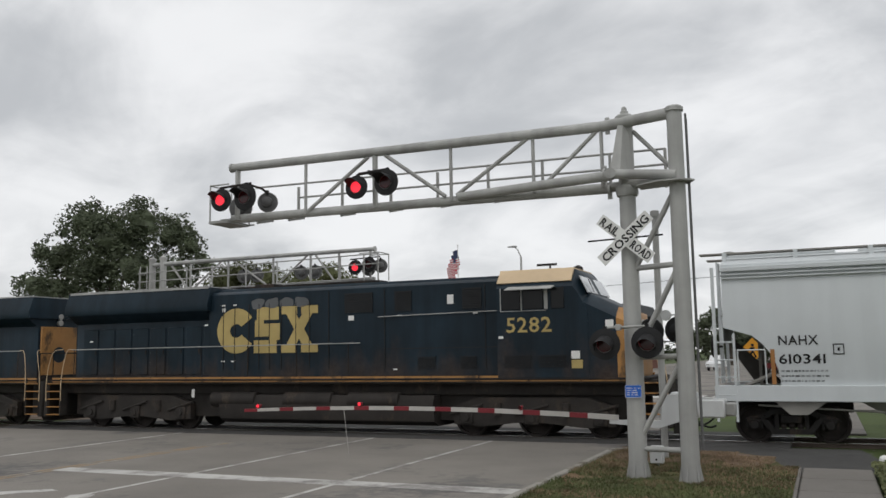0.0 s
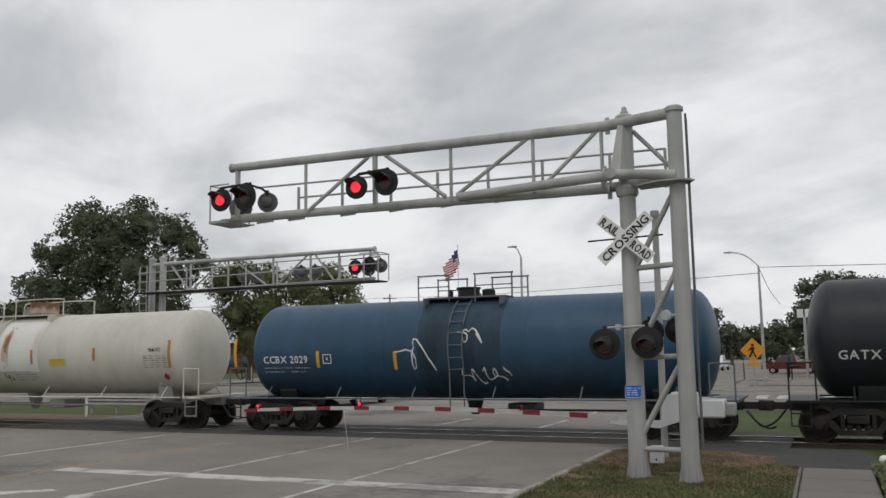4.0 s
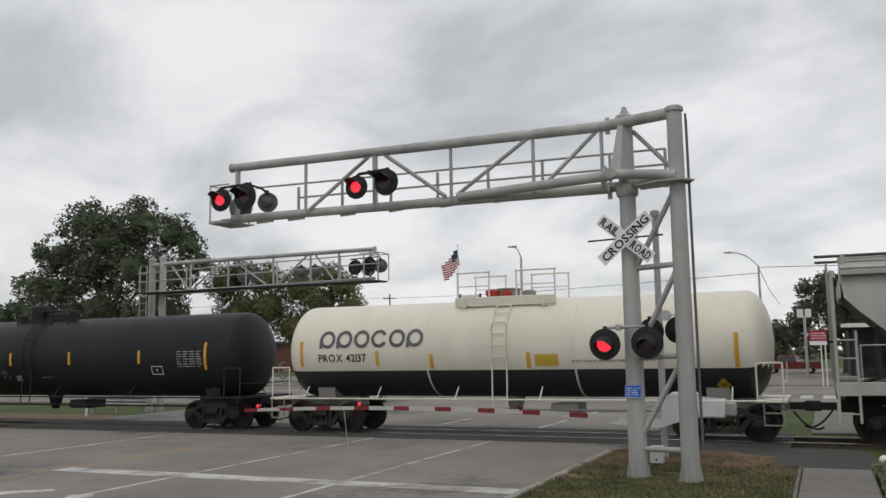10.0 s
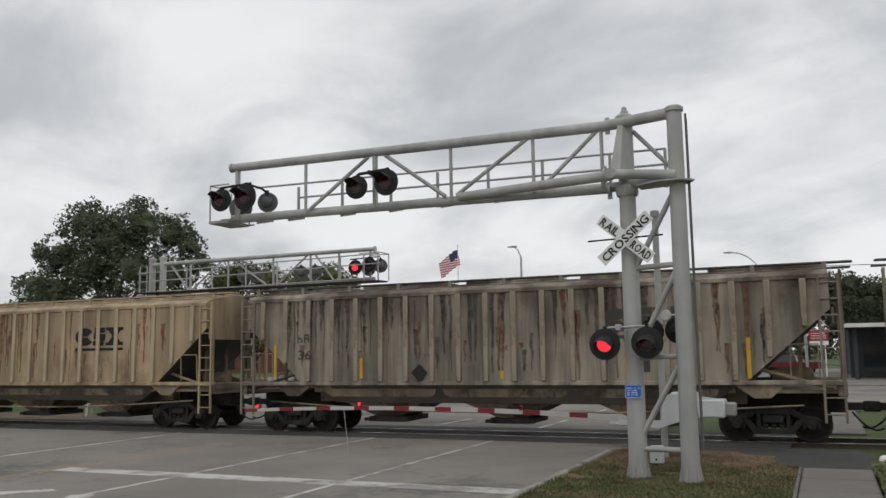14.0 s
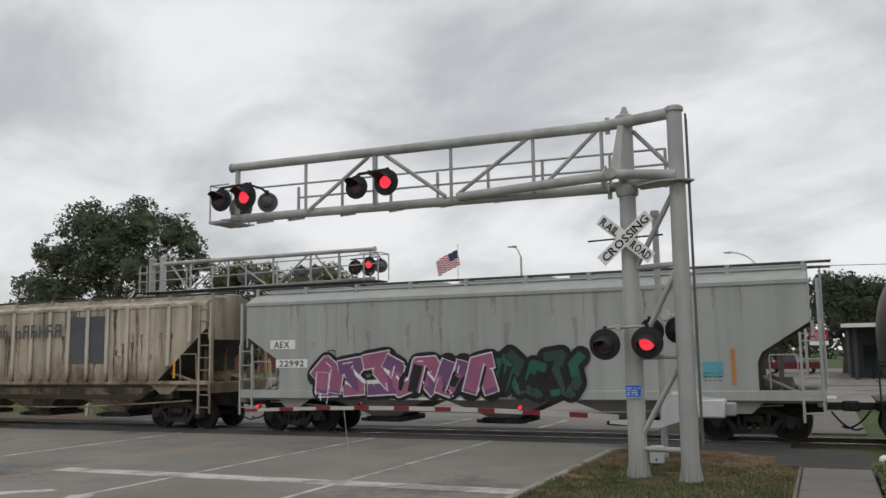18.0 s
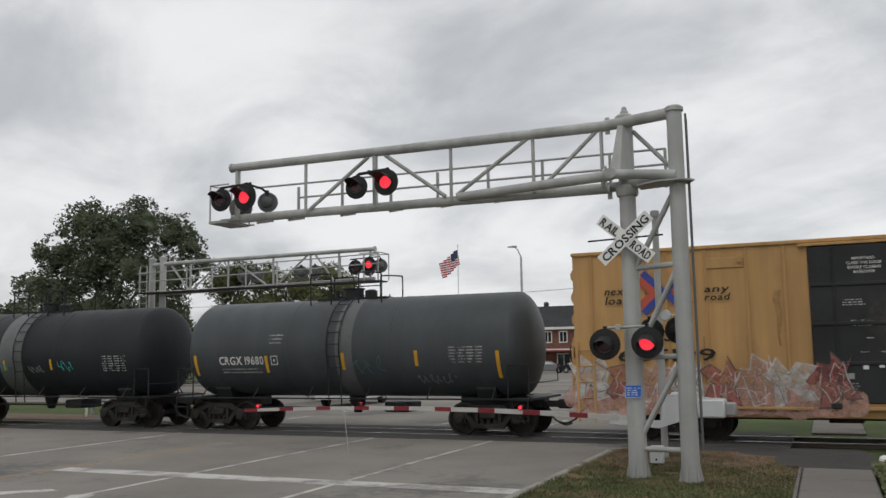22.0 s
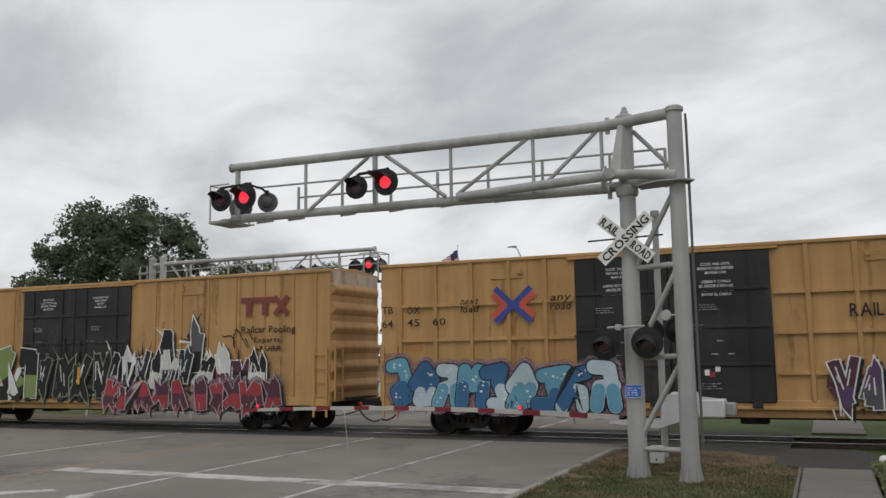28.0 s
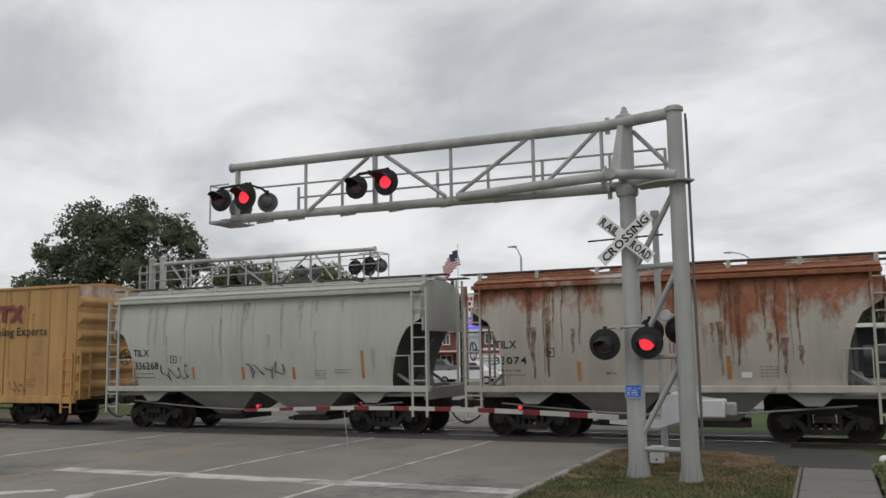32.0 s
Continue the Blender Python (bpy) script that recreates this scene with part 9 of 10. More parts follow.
framed(C, -4.29, -3.99, 2.11, 2.40, "letter_white")
C = T["c"]
txt(C, "GATX 224298", -6.70, 2.07, 0.23, 2.10, "letter_white")
strips(C, [(-4.34, 2.20, 2.66), (-2.77, 2.19, 2.68), (0.86, 2.21, 2.68), (3.73, 2.25, 2.70), (6.77, 2.01, 2.96)], 0.11, "reflector")
rect(C, -0.58, 0.39, 1.16, 1.69, "g_yellow", "placard")
rect(C, 1.94, 2.58, 2.08, 2.41, "reflector", "placard")
txt(C, "SR 13449", 4.06, 2.19, 0.12, 0.69, "letter_white")
txt(C, "SR 13450", 4.06, 2.05, 0.12, 0.69, "letter_white")
table(C, 5.52, 6.59, 2.19, 2.64, "letter_white")
fine_print(C, 2, -3.55, -2.56, 1.54, 1.90, "letter_white")
fine_print(C, 2, 0.50, 1.49, 1.50, 1.87, "letter_white")
fine_print(C, 1, 3.41, 4.60, 1.89, 2.07, "letter_white")
C = H["c"]
txt(C, "CAEX", -7.72, 2.57, 0.25, 0.84, "letter_black")
txt(C, "540094", -7.76, 2.13, 0.24, 1.09, "letter_black")
framed(C, -5.99, -5.74, 2.33, 2.59, "letter_black")
fine_print(C, 2, -7.75, -6.89, 1.80, 2.02, "letter_black")
strips(C, [(-7.83, 1.78, 2.62), (-5.00, 1.77, 2.13), (-1.93, 1.62, 2.10), (1.05, 1.53, 2.15), (7.93, 1.56, 2.07)], 0.11, "h_strip")
fine_print(C, 2, 5.92, 6.54, 1.76, 2.04, "letter_black")
table(C, -0.58, -0.27, 1.80, 1.96, "letter_black")
C = H["d"]
txt(C, "BNGX", -7.58, 2.57, 0.22, 0.90, "letter_black")
txt(C, "32014", -7.57, 2.13, 0.22, 0.92, "letter_black")
fine_print(C, 2, -7.56, -6.68, 1.72, 2.02, "letter_black")
framed(C, -5.68, -5.42, 2.33, 2.58, "letter_black")
graffiti(C, -5.04, -0.79, 1.33, 2.28, 6, 21, ['g_black'], "g_slate", None, None, "jag")
tag(C, -0.75, -0.03, 1.76, 2.16, 9, "g_black")
strips(C, [(-7.61, 1.65, 2.30), (1.39, 1.66, 2.14), (4.35, 1.68, 2.11)], 0.11, "h_strip")
fine_print(C, 2, 6.23, 6.79, 1.76, 2.08, "letter_black")
fine_print(C, 2, 2.41, 2.84, 1.68, 1.89, "letter_black")
C = H["e"]
txt(C, "TILX", -8.30, 2.71, 0.22, 0.64, "letter_black")
txt(C, "623658", -8.29, 2.25, 0.24, 1.07, "letter_black")
framed(C, -6.67, -6.43, 2.47, 2.72, "letter_black")
fine_print(C, 2, -8.28, -7.42, 1.79, 2.08, "letter_black")
strips(C, [(-8.79, 1.63, 2.48), (-6.09, 1.62, 2.03), (-3.25, 1.63, 2.09), (-0.41, 1.66, 2.12), (2.40, 1.68, 2.12), (5.27, 1.67, 2.11), (7.92, 1.66, 2.56)], 0.11, "h_strip")
fine_print(C, 2, 0.53, 2.21, 1.75, 1.97, "letter_black")
fine_print(C, 1, -2.40, -2.02, 1.70, 1.92, "letter_black")
C = T["d"]
txt(C, "FURX 130260", -8.35, 1.97, 0.23, 1.96, "letter_white")
fine_print(C, 2, -8.26, -6.16, 1.69, 1.90, "letter_white")
strips(C, [(-9.08, 1.95, 2.76), (-6.21, 2.19, 2.66), (-3.22, 2.19, 2.65), (-1.50, 2.20, 2.65), (-0.61, 2.17, 2.63), (2.27, 2.17, 2.63), (5.45, 2.17, 2.63), (8.24, 1.96, 2.86)], 0.11, "reflector")
table(C, 7.06, 8.13, 2.06, 2.63, "letter_white")
framed(C, 5.96, 6.44, 1.81, 2.10, "letter_white")
tag(C, -3.37, -2.09, 1.62, 2.15, 12, "g_faint")
tag(C, -1.91, -0.68, 1.62, 2.13, 13, "g_faint")
rect(C, -0.46, -0.17, 1.61, 1.80, "g_grey", "placard")
fine_print(C, 1, 0.83, 1.48, 1.70, 1.80, "letter_white")
C = T["e"]
for k in range(6):
    g = Geo()
    ring_piece(g, -5.55 + .595 * k, 2.84, .27, .27, .1, (.5 if k == 3 else 0), 2 * math.pi - (.5 if k == 3 else 0), C[1], 20)
    if k in (0, 1, 5):
        patch(g, -5.83 + .595 * k, -5.72 + .595 * k, 2.57, 2.84, shifted(C[1], .001))
    part("wordmark_ring", g, M["g_slate"], C[0])
txt(C, "PROX 42137", -5.87, 2.16, 0.24, 1.66, "letter_black")
strips(C, [(-6.48, 2.02, 2.80), (-3.83, 2.03, 2.46), (-2.05, 1.93, 2.35), (0.91, 1.92, 2.36), (6.46, 1.90, 2.78)], 0.11, "reflector")
rect(C, 1.10, 1.77, 1.98, 2.30, "g_yellow", "placard")
diamond(C, 6.07, 1.45, 0.18, "g_yellow", '2015', "letter_black")
fine_print(C, 1, 2.16, 4.73, 2.03, 2.20, "letter_black")
C = H["f"]
txt(C, "FURX", -7.32, 2.80, 0.23, 0.84, "letter_black")
txt(C, "894883", -7.30, 2.34, 0.23, 1.24, "letter_black")
framed(C, -5.45, -5.19, 2.53, 2.78, "letter_black")
fine_print(C, 2, -7.23, -6.45, 1.92, 2.11, "letter_black")
fine_print(C, 3, -2.27, -1.45, 1.75, 2.01, "letter_black")
tag(C, -7.75, -6.28, 1.15, 1.46, 14, "g_red")
tag(C, -4.58, -2.86, 1.21, 1.50, 15, "g_red")
tag(C, 6.45, 7.39, 1.20, 1.48, 16, "g_red")
strips(C, [(-7.94, 2.21, 2.62), (-5.27, 1.50, 1.92), (-0.27, 1.52, 1.97), (2.29, 1.55, 1.98), (7.41, 2.18, 2.67)], 0.11, "h_strip")
C = H["g"]
txt(C, "CSXT", -6.83, 2.53, 0.27, 1.16, "letter_black")
txt(C, "254968", -6.82, 2.01, 0.29, 1.70, "letter_black")
fine_print(C, 2, -6.82, -5.99, 1.46, 1.77, "letter_black")
strips(C, [(-7.22, 1.50, 2.41), (-4.96, 1.50, 1.83), (-1.37, 1.49, 1.89), (6.49, 2.04, 2.46)], 0.11, "h_strip")
emblem(C, 3.18, 5.04, 2.82, 3.59, "letter_black", True)
graffiti(C, -4.23, -1.27, 0.98, 2.26, 3, 31, ['h_tan', 'g_pinkgrey'], "g_darkgrey", None, None, "bubble")
graffiti(C, -0.86, 1.18, 1.00, 2.19, 2, 32, ['h_tan', 'g_pinkgrey'], "g_darkgrey", None, None, "bubble")
graffiti(C, 0.94, 6.52, 1.02, 2.17, 5, 33, ['g_orange'], "g_cream", 'g_orange', 'g_white', "block")
tag(C, 6.43, 7.42, 1.07, 1.37, 17, "g_darkgrey")
tag(C, -4.94, -4.23, 1.80, 2.20, 18, "g_darkgrey")
C = H["h"]
blocks(C, 2, -6.33, -5.92, 2.76, 3.00, "letter_black")
blocks(C, 2, -5.54, -5.18, 2.74, 2.98, "letter_black")
txt(C, "25", -6.33, 2.31, 0.24, 0.39, "letter_black")
txt(C, "03", -5.54, 2.30, 0.24, 0.38, "letter_black")
txt(C, "11", -4.61, 2.32, 0.24, 0.19, "letter_black")
framed(C, -3.82, -3.58, 2.64, 2.88, "letter_black")
emblem(C, 2.59, 4.76, 2.83, 3.45, "letter_black", True)
fine_print(C, 2, -6.33, -5.98, 1.70, 1.93, "letter_black")
table(C, 3.43, 3.89, 1.74, 1.99, "letter_black")
C = H["i"]
emblem(C, 2.87, 5.09, 2.86, 3.49, "g_soot", True)
blocks(C, 2, -6.64, -6.16, 2.76, 3.02, "g_soot")
txt(C, "36", -6.61, 2.25, 0.28, 0.47, "g_soot")
strips(C, [(-7.51, 1.71, 2.70), (-4.44, 1.66, 2.27), (0.04, 1.64, 1.86), (3.52, 1.63, 2.18), (6.61, 1.62, 2.64)], 0.10, "reflector")
diamond(C, -2.50, 1.82, 0.26, "g_black", None, "letter_black")
rect(C, 3.72, 4.15, 1.80, 2.11, "g_soot", "placard")
C = H["j"]
blocks(C, 2, -6.31, -5.88, 3.04, 3.29, "letter_black")
fine_print(C, 2, -8.28, -7.62, 3.84, 3.97, "letter_black")
fine_print(C, 2, -1.27, -0.89, 1.75, 2.03, "letter_black")
strips(C, [(-1.31, 1.69, 2.10)], 0.12, "h_strip")
C = H["k"]
blocks(C, 2, -6.75, -6.28, 2.99, 3.20, "letter_black")
blocks(C, 2, -5.99, -5.54, 2.97, 3.19, "letter_black")
txt(C, "25", -6.73, 2.53, 0.26, 0.42, "letter_black")
txt(C, "18", -5.94, 2.52, 0.25, 0.36, "letter_black")
txt(C, "92", -5.12, 2.53, 0.25, 0.36, "letter_black")
framed(C, -4.24, -3.99, 2.75, 3.00, "letter_black")
emblem(C, 2.70, 4.92, 2.83, 3.55, "g_navyblack", True)
table(C, 3.62, 4.02, 1.80, 2.06, "letter_black")
stain(C, -7.72, -7.34, 1.59, 4.46, 40, "g_rust")
stain(C, 0.71, 1.01, 1.57, 4.14, 41, "g_rust")
stain(C, 3.24, 3.52, 1.57, 4.04, 42, "g_rust")
stain(C, 5.64, 5.91, 1.56, 3.95, 43, "g_rust")
strips(C, [(-3.83, 1.66, 2.07), (-2.13, 1.65, 2.15), (6.31, 1.63, 2.32)], 0.10, "reflector")
tag(C, -3.49, -2.95, 1.50, 2.07, 19, "g_darkgrey")
part("rusty_rib", Geo().box(3.49, 3.67, -1.648, -1.56, 1.6, 4.1), M["g_rust"], C[0])
part("rusty_rib", Geo().box(5.88, 6.06, -1.648, -1.56, 1.6, 4.1), M["g_rust"], C[0])
part("rusty_rib", Geo().box(8.81, 8.99, -1.648, -1.56, 1.6, 4.1), M["g_rust"], C[0])
C = H["l"]
blocks(C, 6, -4.62, -2.57, 3.20, 3.70, "g_darkgrey")
blocks(C, 5, -2.20, -0.61, 3.17, 3.66, "g_darkgrey")
blocks(C, 6, -0.30, 2.04, 3.15, 3.62, "g_darkgrey")
rect(C, 2.3, 4.0, 2.2, 3.85, "g_darkgrey", "paint_patch")
rect(C, -7.05, -5.71, 1.84, 3.32, "g_soot", "paint_patch")
blocks(C, 4, -6.99, -5.77, 2.87, 3.15, "letter_white")
strips(C, [(-4.08, 1.75, 2.25), (-0.60, 1.78, 2.28), (6.96, 1.69, 2.25)], 0.10, "reflector")
diamond(C, -2.10, 1.78, 0.21, "g_black", None, "letter_black")
tag(C, -4.78, -3.51, 1.70, 2.16, 20, "g_darkgrey")
rect(C, -5.51, -4.97, 2.60, 3.38, "g_soot", "paint_patch")
C = H["m"]
rect(C, -7.41, -6.49, 2.58, 2.86, "white", "number_patch")
txt(C, "AEX", -7.26, 2.62, 0.21, 0.56, "letter_black", 2)
rect(C, -7.19, -6.04, 2.00, 2.26, "white", "number_patch")
txt(C, "22992", -7.07, 2.04, 0.19, 0.91, "letter_black", 2)
graffiti(C, -5.79, 0.04, 1.10, 2.40, 6, 51, ['g_pink', 'g_violet'], "g_white", 'g_black', 'g_white', "block")
graffiti(C, -0.00, 2.59, 1.11, 2.38, 4, 52, ['g_green', 'g_darkgreen'], "g_black", 'g_black', None, "block")
framed(C, -5.31, -5.05, 2.28, 2.52, "letter_black")
strips(C, [(-7.45, 1.76, 2.29), (1.72, 1.34, 1.79), (6.49, 1.46, 2.36)], 0.11, "h_strip")
rect(C, 5.73, 6.24, 1.66, 2.05, "g_cyan", "sticker")
table(C, 5.75, 6.22, 1.56, 1.84, "letter_black")
rect(C, -3.20, -0.18, 1.04, 1.12, "white", "sill_stripe")
rect(C, 1.71, 2.26, 1.10, 1.28, "white", "sill_stripe")
C = T["f"]
txt(C, "CRGX 19152", -4.68, 2.14, 0.24, 1.67, "letter_white")
strips(C, [(-5.60, 1.94, 2.48), (-2.67, 2.01, 2.49), (-0.53, 2.02, 2.48), (2.29, 2.04, 2.47), (4.99, 1.71, 2.50)], 0.11, "reflector")
table(C, 3.55, 4.65, 2.10, 2.67, "letter_white")
framed(C, 2.68, 3.13, 1.80, 2.11, "letter_white")
fine_print(C, 2, -4.59, -2.67, 1.81, 2.03, "letter_white")
fine_print(C, 2, -2.39, -1.27, 1.95, 2.12, "letter_white")
framed(C, -2.43, -2.12, 2.09, 2.41, "letter_white")
fine_print(C, 3, -2.63, -2.07, 2.81, 3.15, "letter_white")
rect(C, 1.61, 2.45, 1.65, 1.79, "black", "print_block")
C = T["g"]
txt(C, "UTLX", -4.54, 2.06, 0.27, 1.06, "letter_yellow")
txt(C, "601161", -3.41, 2.05, 0.26, 0.95, "letter_yellow")
strips(C, [(-5.36, 2.17, 3.00), (-2.21, 2.23, 2.67), (0.05, 2.21, 2.67), (1.54, 2.24, 2.69), (4.75, 2.15, 3.05)], 0.11, "reflector")
table(C, 3.55, 4.58, 2.16, 2.61, "letter_white")
rect(C, 0.51, 1.18, 3.50, 3.61, "g_cream", "stripe")
rect(C, 0.46, 1.14, 3.38, 3.49, "letter_yellow", "stripe")
rect(C, 0.44, 1.06, 3.26, 3.36, "g_cream", "stripe")
framed(C, 2.79, 3.20, 1.70, 1.90, "letter_white")
tag(C, -0.12, 0.60, 1.94, 2.20, 22, "g_faint")
fine_print(C, 1, 5.92, 6.42, 3.20, 3.34, "letter_white")
C = T["h"]
txt(C, "CRGX 19655", -4.71, 2.09, 0.26, 2.08, "letter_white")
strips(C, [(-5.76, 1.92, 2.54), (-0.71, 1.98, 2.41), (1.60, 2.06, 2.40), (4.86, 1.68, 2.45)], 0.11, "reflector")
table(C, 3.64, 4.75, 2.13, 2.64, "letter_white")
tag(C, 0.75, 1.5, 2.14, 2.38, 24, "g_sage")
tag(C, 1.05, 1.95, 2.16, 2.36, 23, "g_sage")
tag(C, 1.5, 1.95, 1.75, 2.08, 34, "g_grey")
tag(C, -5.69, -5.03, 1.67, 2.33, 25, "g_white")
fine_print(C, 2, -4.63, -2.64, 1.75, 2.01, "letter_white")
fine_print(C, 3, -1.71, -0.69, 1.54, 1.85, "letter_white")
framed(C, 3.38, 3.90, 1.55, 1.83, "letter_white")
fine_print(C, 2, 6.18, 6.74, 2.83, 2.97, "letter_white")
C = T["i"]
txt(C, "DMIX 190272", -4.67, 2.21, 0.27, 2.04, "letter_white")
tag(C, -5.25, -2.89, 1.83, 2.27, 26, "g_teal")
tag(C, -2.89, -0.55, 1.90, 2.33, 27, "g_teal")
tag(C, -2.11, -1.11, 2.27, 2.82, 28, "g_white")
tag(C, 1.91, 2.55, 1.94, 2.37, 29, "g_teal")
strips(C, [(-0.76, 2.00, 2.37), (1.54, 2.01, 2.38)], 0.10, "reflector")
tag(C, 0.47, 1.13, 1.88, 2.17, 30, "g_faint")
table(C, 3.94, 5.05, 1.95, 2.52, "letter_white")
band(C, -1.01, 0.12, "t_ash")
C = T["j"]
txt(C, "CRGX 19680", -4.39, 2.11, 0.27, 1.71, "letter_white")
strips(C, [(-5.34, 1.77, 2.42), (-2.57, 1.85, 2.38), (0.20, 1.92, 2.43), (2.67, 2.01, 2.47), (5.21, 1.65, 2.43)], 0.11, "reflector")
table(C, 3.71, 4.81, 2.10, 2.61, "letter_white")
tag(C, 0.53, 1.60, 1.69, 2.33, 31, "g_dimteal")
tag(C, 2.62, 3.86, 1.46, 1.78, 32, "g_faint")
framed(C, -2.40, -2.15, 2.09, 2.38, "letter_white")
fine_print(C, 3, -2.45, -1.94, 2.73, 3.09, "letter_white")
fine_print(C, 2, -4.32, -2.67, 1.82, 2.03, "letter_white")
band(C, -0.06, 0.53, "t_ash")
C = B[0]
txt(C, "next", -8.53, 3.84, 0.21, 0.65, "letter_black", 1, .25)
txt(C, "load", -8.52, 3.59, 0.21, 0.65, "letter_black", 1, .25)
txt(C, "any", -5.95, 3.82, 0.18, 0.61, "letter_black", 1, .25)
txt(C, "road", -5.94, 3.61, 0.18, 0.60, "letter_black", 1, .25)
cross_emblem(C, -7.59, -6.29, 3.29, 4.43)
txt(C, "TBOX", -7.73, 2.59, 0.31, 1.43, "letter_black")
txt(C, "665199", -8.22, 2.08, 0.32, 2.49, "letter_black")
bar_emblem(C, 6.14, 7.90, 3.64, 4.27)
txt(C, "Railcar Pooling", 6.20, 3.11, 0.22, 1.98, "letter_black")
txt(C, "Experts", 6.70, 2.83, 0.19, 0.91, "letter_black")
blocks(C, 6, 6.74, 7.65, 2.55, 2.72, "letter_black")
ghost(C, -9.33, -2.70, 0.72, 2.26, 8, 61, ("m_peach", "m_white", "m_red", "m_peach"), ("m_line", "m_deep", "m_line"), "jag")
haze(C, 2.53, 7.38, 1.33, 2.33, 62, "g_sage")
graffiti(C, 2.66, 6.96, 0.82, 2.14, 5, 63, ['g_silver', 'g_cream'], "g_sagedark", 'm_sage', None, "bubble")
table(C, 6.99, 7.40, 1.26, 1.54, "letter_black")
C = B[1]
txt(C, "TB", -9.28, 3.80, 0.25, 0.42, "letter_black")
txt(C, "OX", -8.59, 3.78, 0.25, 0.44, "letter_black")
txt(C, "67", -9.27, 3.34, 0.25, 0.38, "letter_black")
txt(C, "63", -8.57, 3.32, 0.25, 0.39, "letter_black")
txt(C, "94", -7.75, 3.32, 0.24, 0.43, "letter_black")
txt(C, "next", -6.00, 3.63, 0.16, 0.50, "letter_black", 1, .25)
txt(C, "load", -6.00, 3.44, 0.15, 0.50, "letter_black", 1, .25)
txt(C, "any", -3.50, 3.61, 0.15, 0.55, "letter_black", 1, .25)
txt(C, "road", -3.50, 3.42, 0.15, 0.55, "letter_black", 1, .25)
cross_emblem(C, -5.16, -3.87, 3.13, 4.18)
bar_emblem(C, 4.72, 6.62, 3.52, 4.11)
txt(C, "RAILCAR POOLING EXPERTS", 3.61, 3.12, 0.25, 4.59, "letter_black")
table(C, 5.96, 6.57, 2.50, 2.87, "letter_black")
fine_print(C, 1, -8.52, -7.44, 2.61, 2.74, "letter_black")
framed(C, -6.76, -6.48, 2.57, 2.76, "letter_black")
C = B[2]
txt(C, "TB", -9.48, 3.52, 0.25, 0.44, "letter_black")
txt(C, "OX", -8.69, 3.52, 0.24, 0.43, "letter_black")
txt(C, "63", -9.50, 3.09, 0.27, 0.43, "letter_black")
txt(C, "44", -8.68, 3.11, 0.26, 0.45, "letter_black")
txt(C, "66", -7.80, 3.11, 0.25, 0.43, "letter_black")
txt(C, "next", -6.90, 3.72, 0.18, 0.55, "letter_black", 1, .25)
txt(C, "load", -6.89, 3.50, 0.18, 0.54, "letter_black", 1, .25)
txt(C, "any", -4.24, 3.74, 0.20, 0.57, "letter_black", 1, .25)
txt(C, "road", -4.24, 3.51, 0.20, 0.57, "letter_black", 1, .25)
cross_emblem(C, -5.92, -4.69, 3.16, 4.17)
bar_emblem(C, 4.78, 6.55, 3.63, 4.24)
txt(C, "RAILCAR POOLING EXPERTS", 3.43, 3.16, 0.34, 4.81, "letter_black")
table(C, 7.15, 7.52, 2.63, 2.92, "letter_black")
rect(C, 7.92, 8.42, 2.47, 2.65, "h_strip", "placard")
framed(C, -6.79, -6.56, 2.68, 2.86, "letter_black")
fine_print(C, 2, -8.67, -7.48, 2.70, 2.88, "letter_black")
rect(C, -8.74, -8.23, 2.45, 2.67, "h_strip", "placard")
C = B[3]
txt(C, "TB", -8.52, 2.53, 0.23, 0.51, "letter_black")
txt(C, "OX", -7.64, 2.51, 0.23, 0.45, "letter_black")
txt(C, "64", -8.53, 2.07, 0.23, 0.48, "letter_black")
txt(C, "16", -7.61, 2.06, 0.23, 0.45, "letter_black")
txt(C, "next", -8.53, 3.74, 0.17, 0.59, "letter_black", 1, .25)
txt(C, "load", -8.54, 3.53, 0.18, 0.60, "letter_black", 1, .25)
txt(C, "any", -5.93, 3.73, 0.18, 0.56, "letter_black", 1, .25)
txt(C, "road", -5.94, 3.52, 0.18, 0.56, "letter_black", 1, .25)
cross_emblem(C, -7.50, -6.27, 3.17, 4.17)
graffiti(C, -6.73, -2.39, 0.60, 2.20, 4, 71, ['g_jade', 'g_sage'], "g_black", 'm_sage', 'g_white', "block")
rect(C, -8.50, -7.96, 0.94, 1.12, "h_strip", "placard")
bar_emblem(C, 4.78, 6.55, 3.63, 4.24)
txt(C, "RAILCAR POOLING EXPERTS", 3.43, 3.16, 0.34, 4.81, "letter_black")
table(C, 7.15, 7.52, 2.63, 2.92, "letter_black")
C = B[4]
txt(C, "next", -8.66, 3.84, 0.18, 0.68, "letter_black", 1, .25)
txt(C, "load", -8.65, 3.61, 0.19, 0.68, "letter_black", 1, .25)
txt(C, "any", -6.10, 3.81, 0.16, 0.64, "letter_black", 1, .25)
txt(C, "road", -6.10, 3.62, 0.16, 0.65, "letter_black", 1, .25)
cross_emblem(C, -7.72, -6.37, 3.25, 4.46)
txt(C, "TBOX", -7.78, 2.58, 0.27, 1.42, "letter_black")
txt(C, "662722", -8.31, 2.07, 0.25, 2.49, "letter_black")
bar_emblem(C, 6.12, 7.97, 3.66, 4.24)
txt(C, "Railcar Pooling", 6.16, 3.11, 0.23, 2.03, "letter_black")
txt(C, "Experts", 6.65, 2.81, 0.17, 0.97, "letter_black")
blocks(C, 6, 6.68, 7.64, 2.52, 2.69, "letter_black")
haze(C, -9.56, -7.19, 0.59, 2.28, 80, "g_purple")
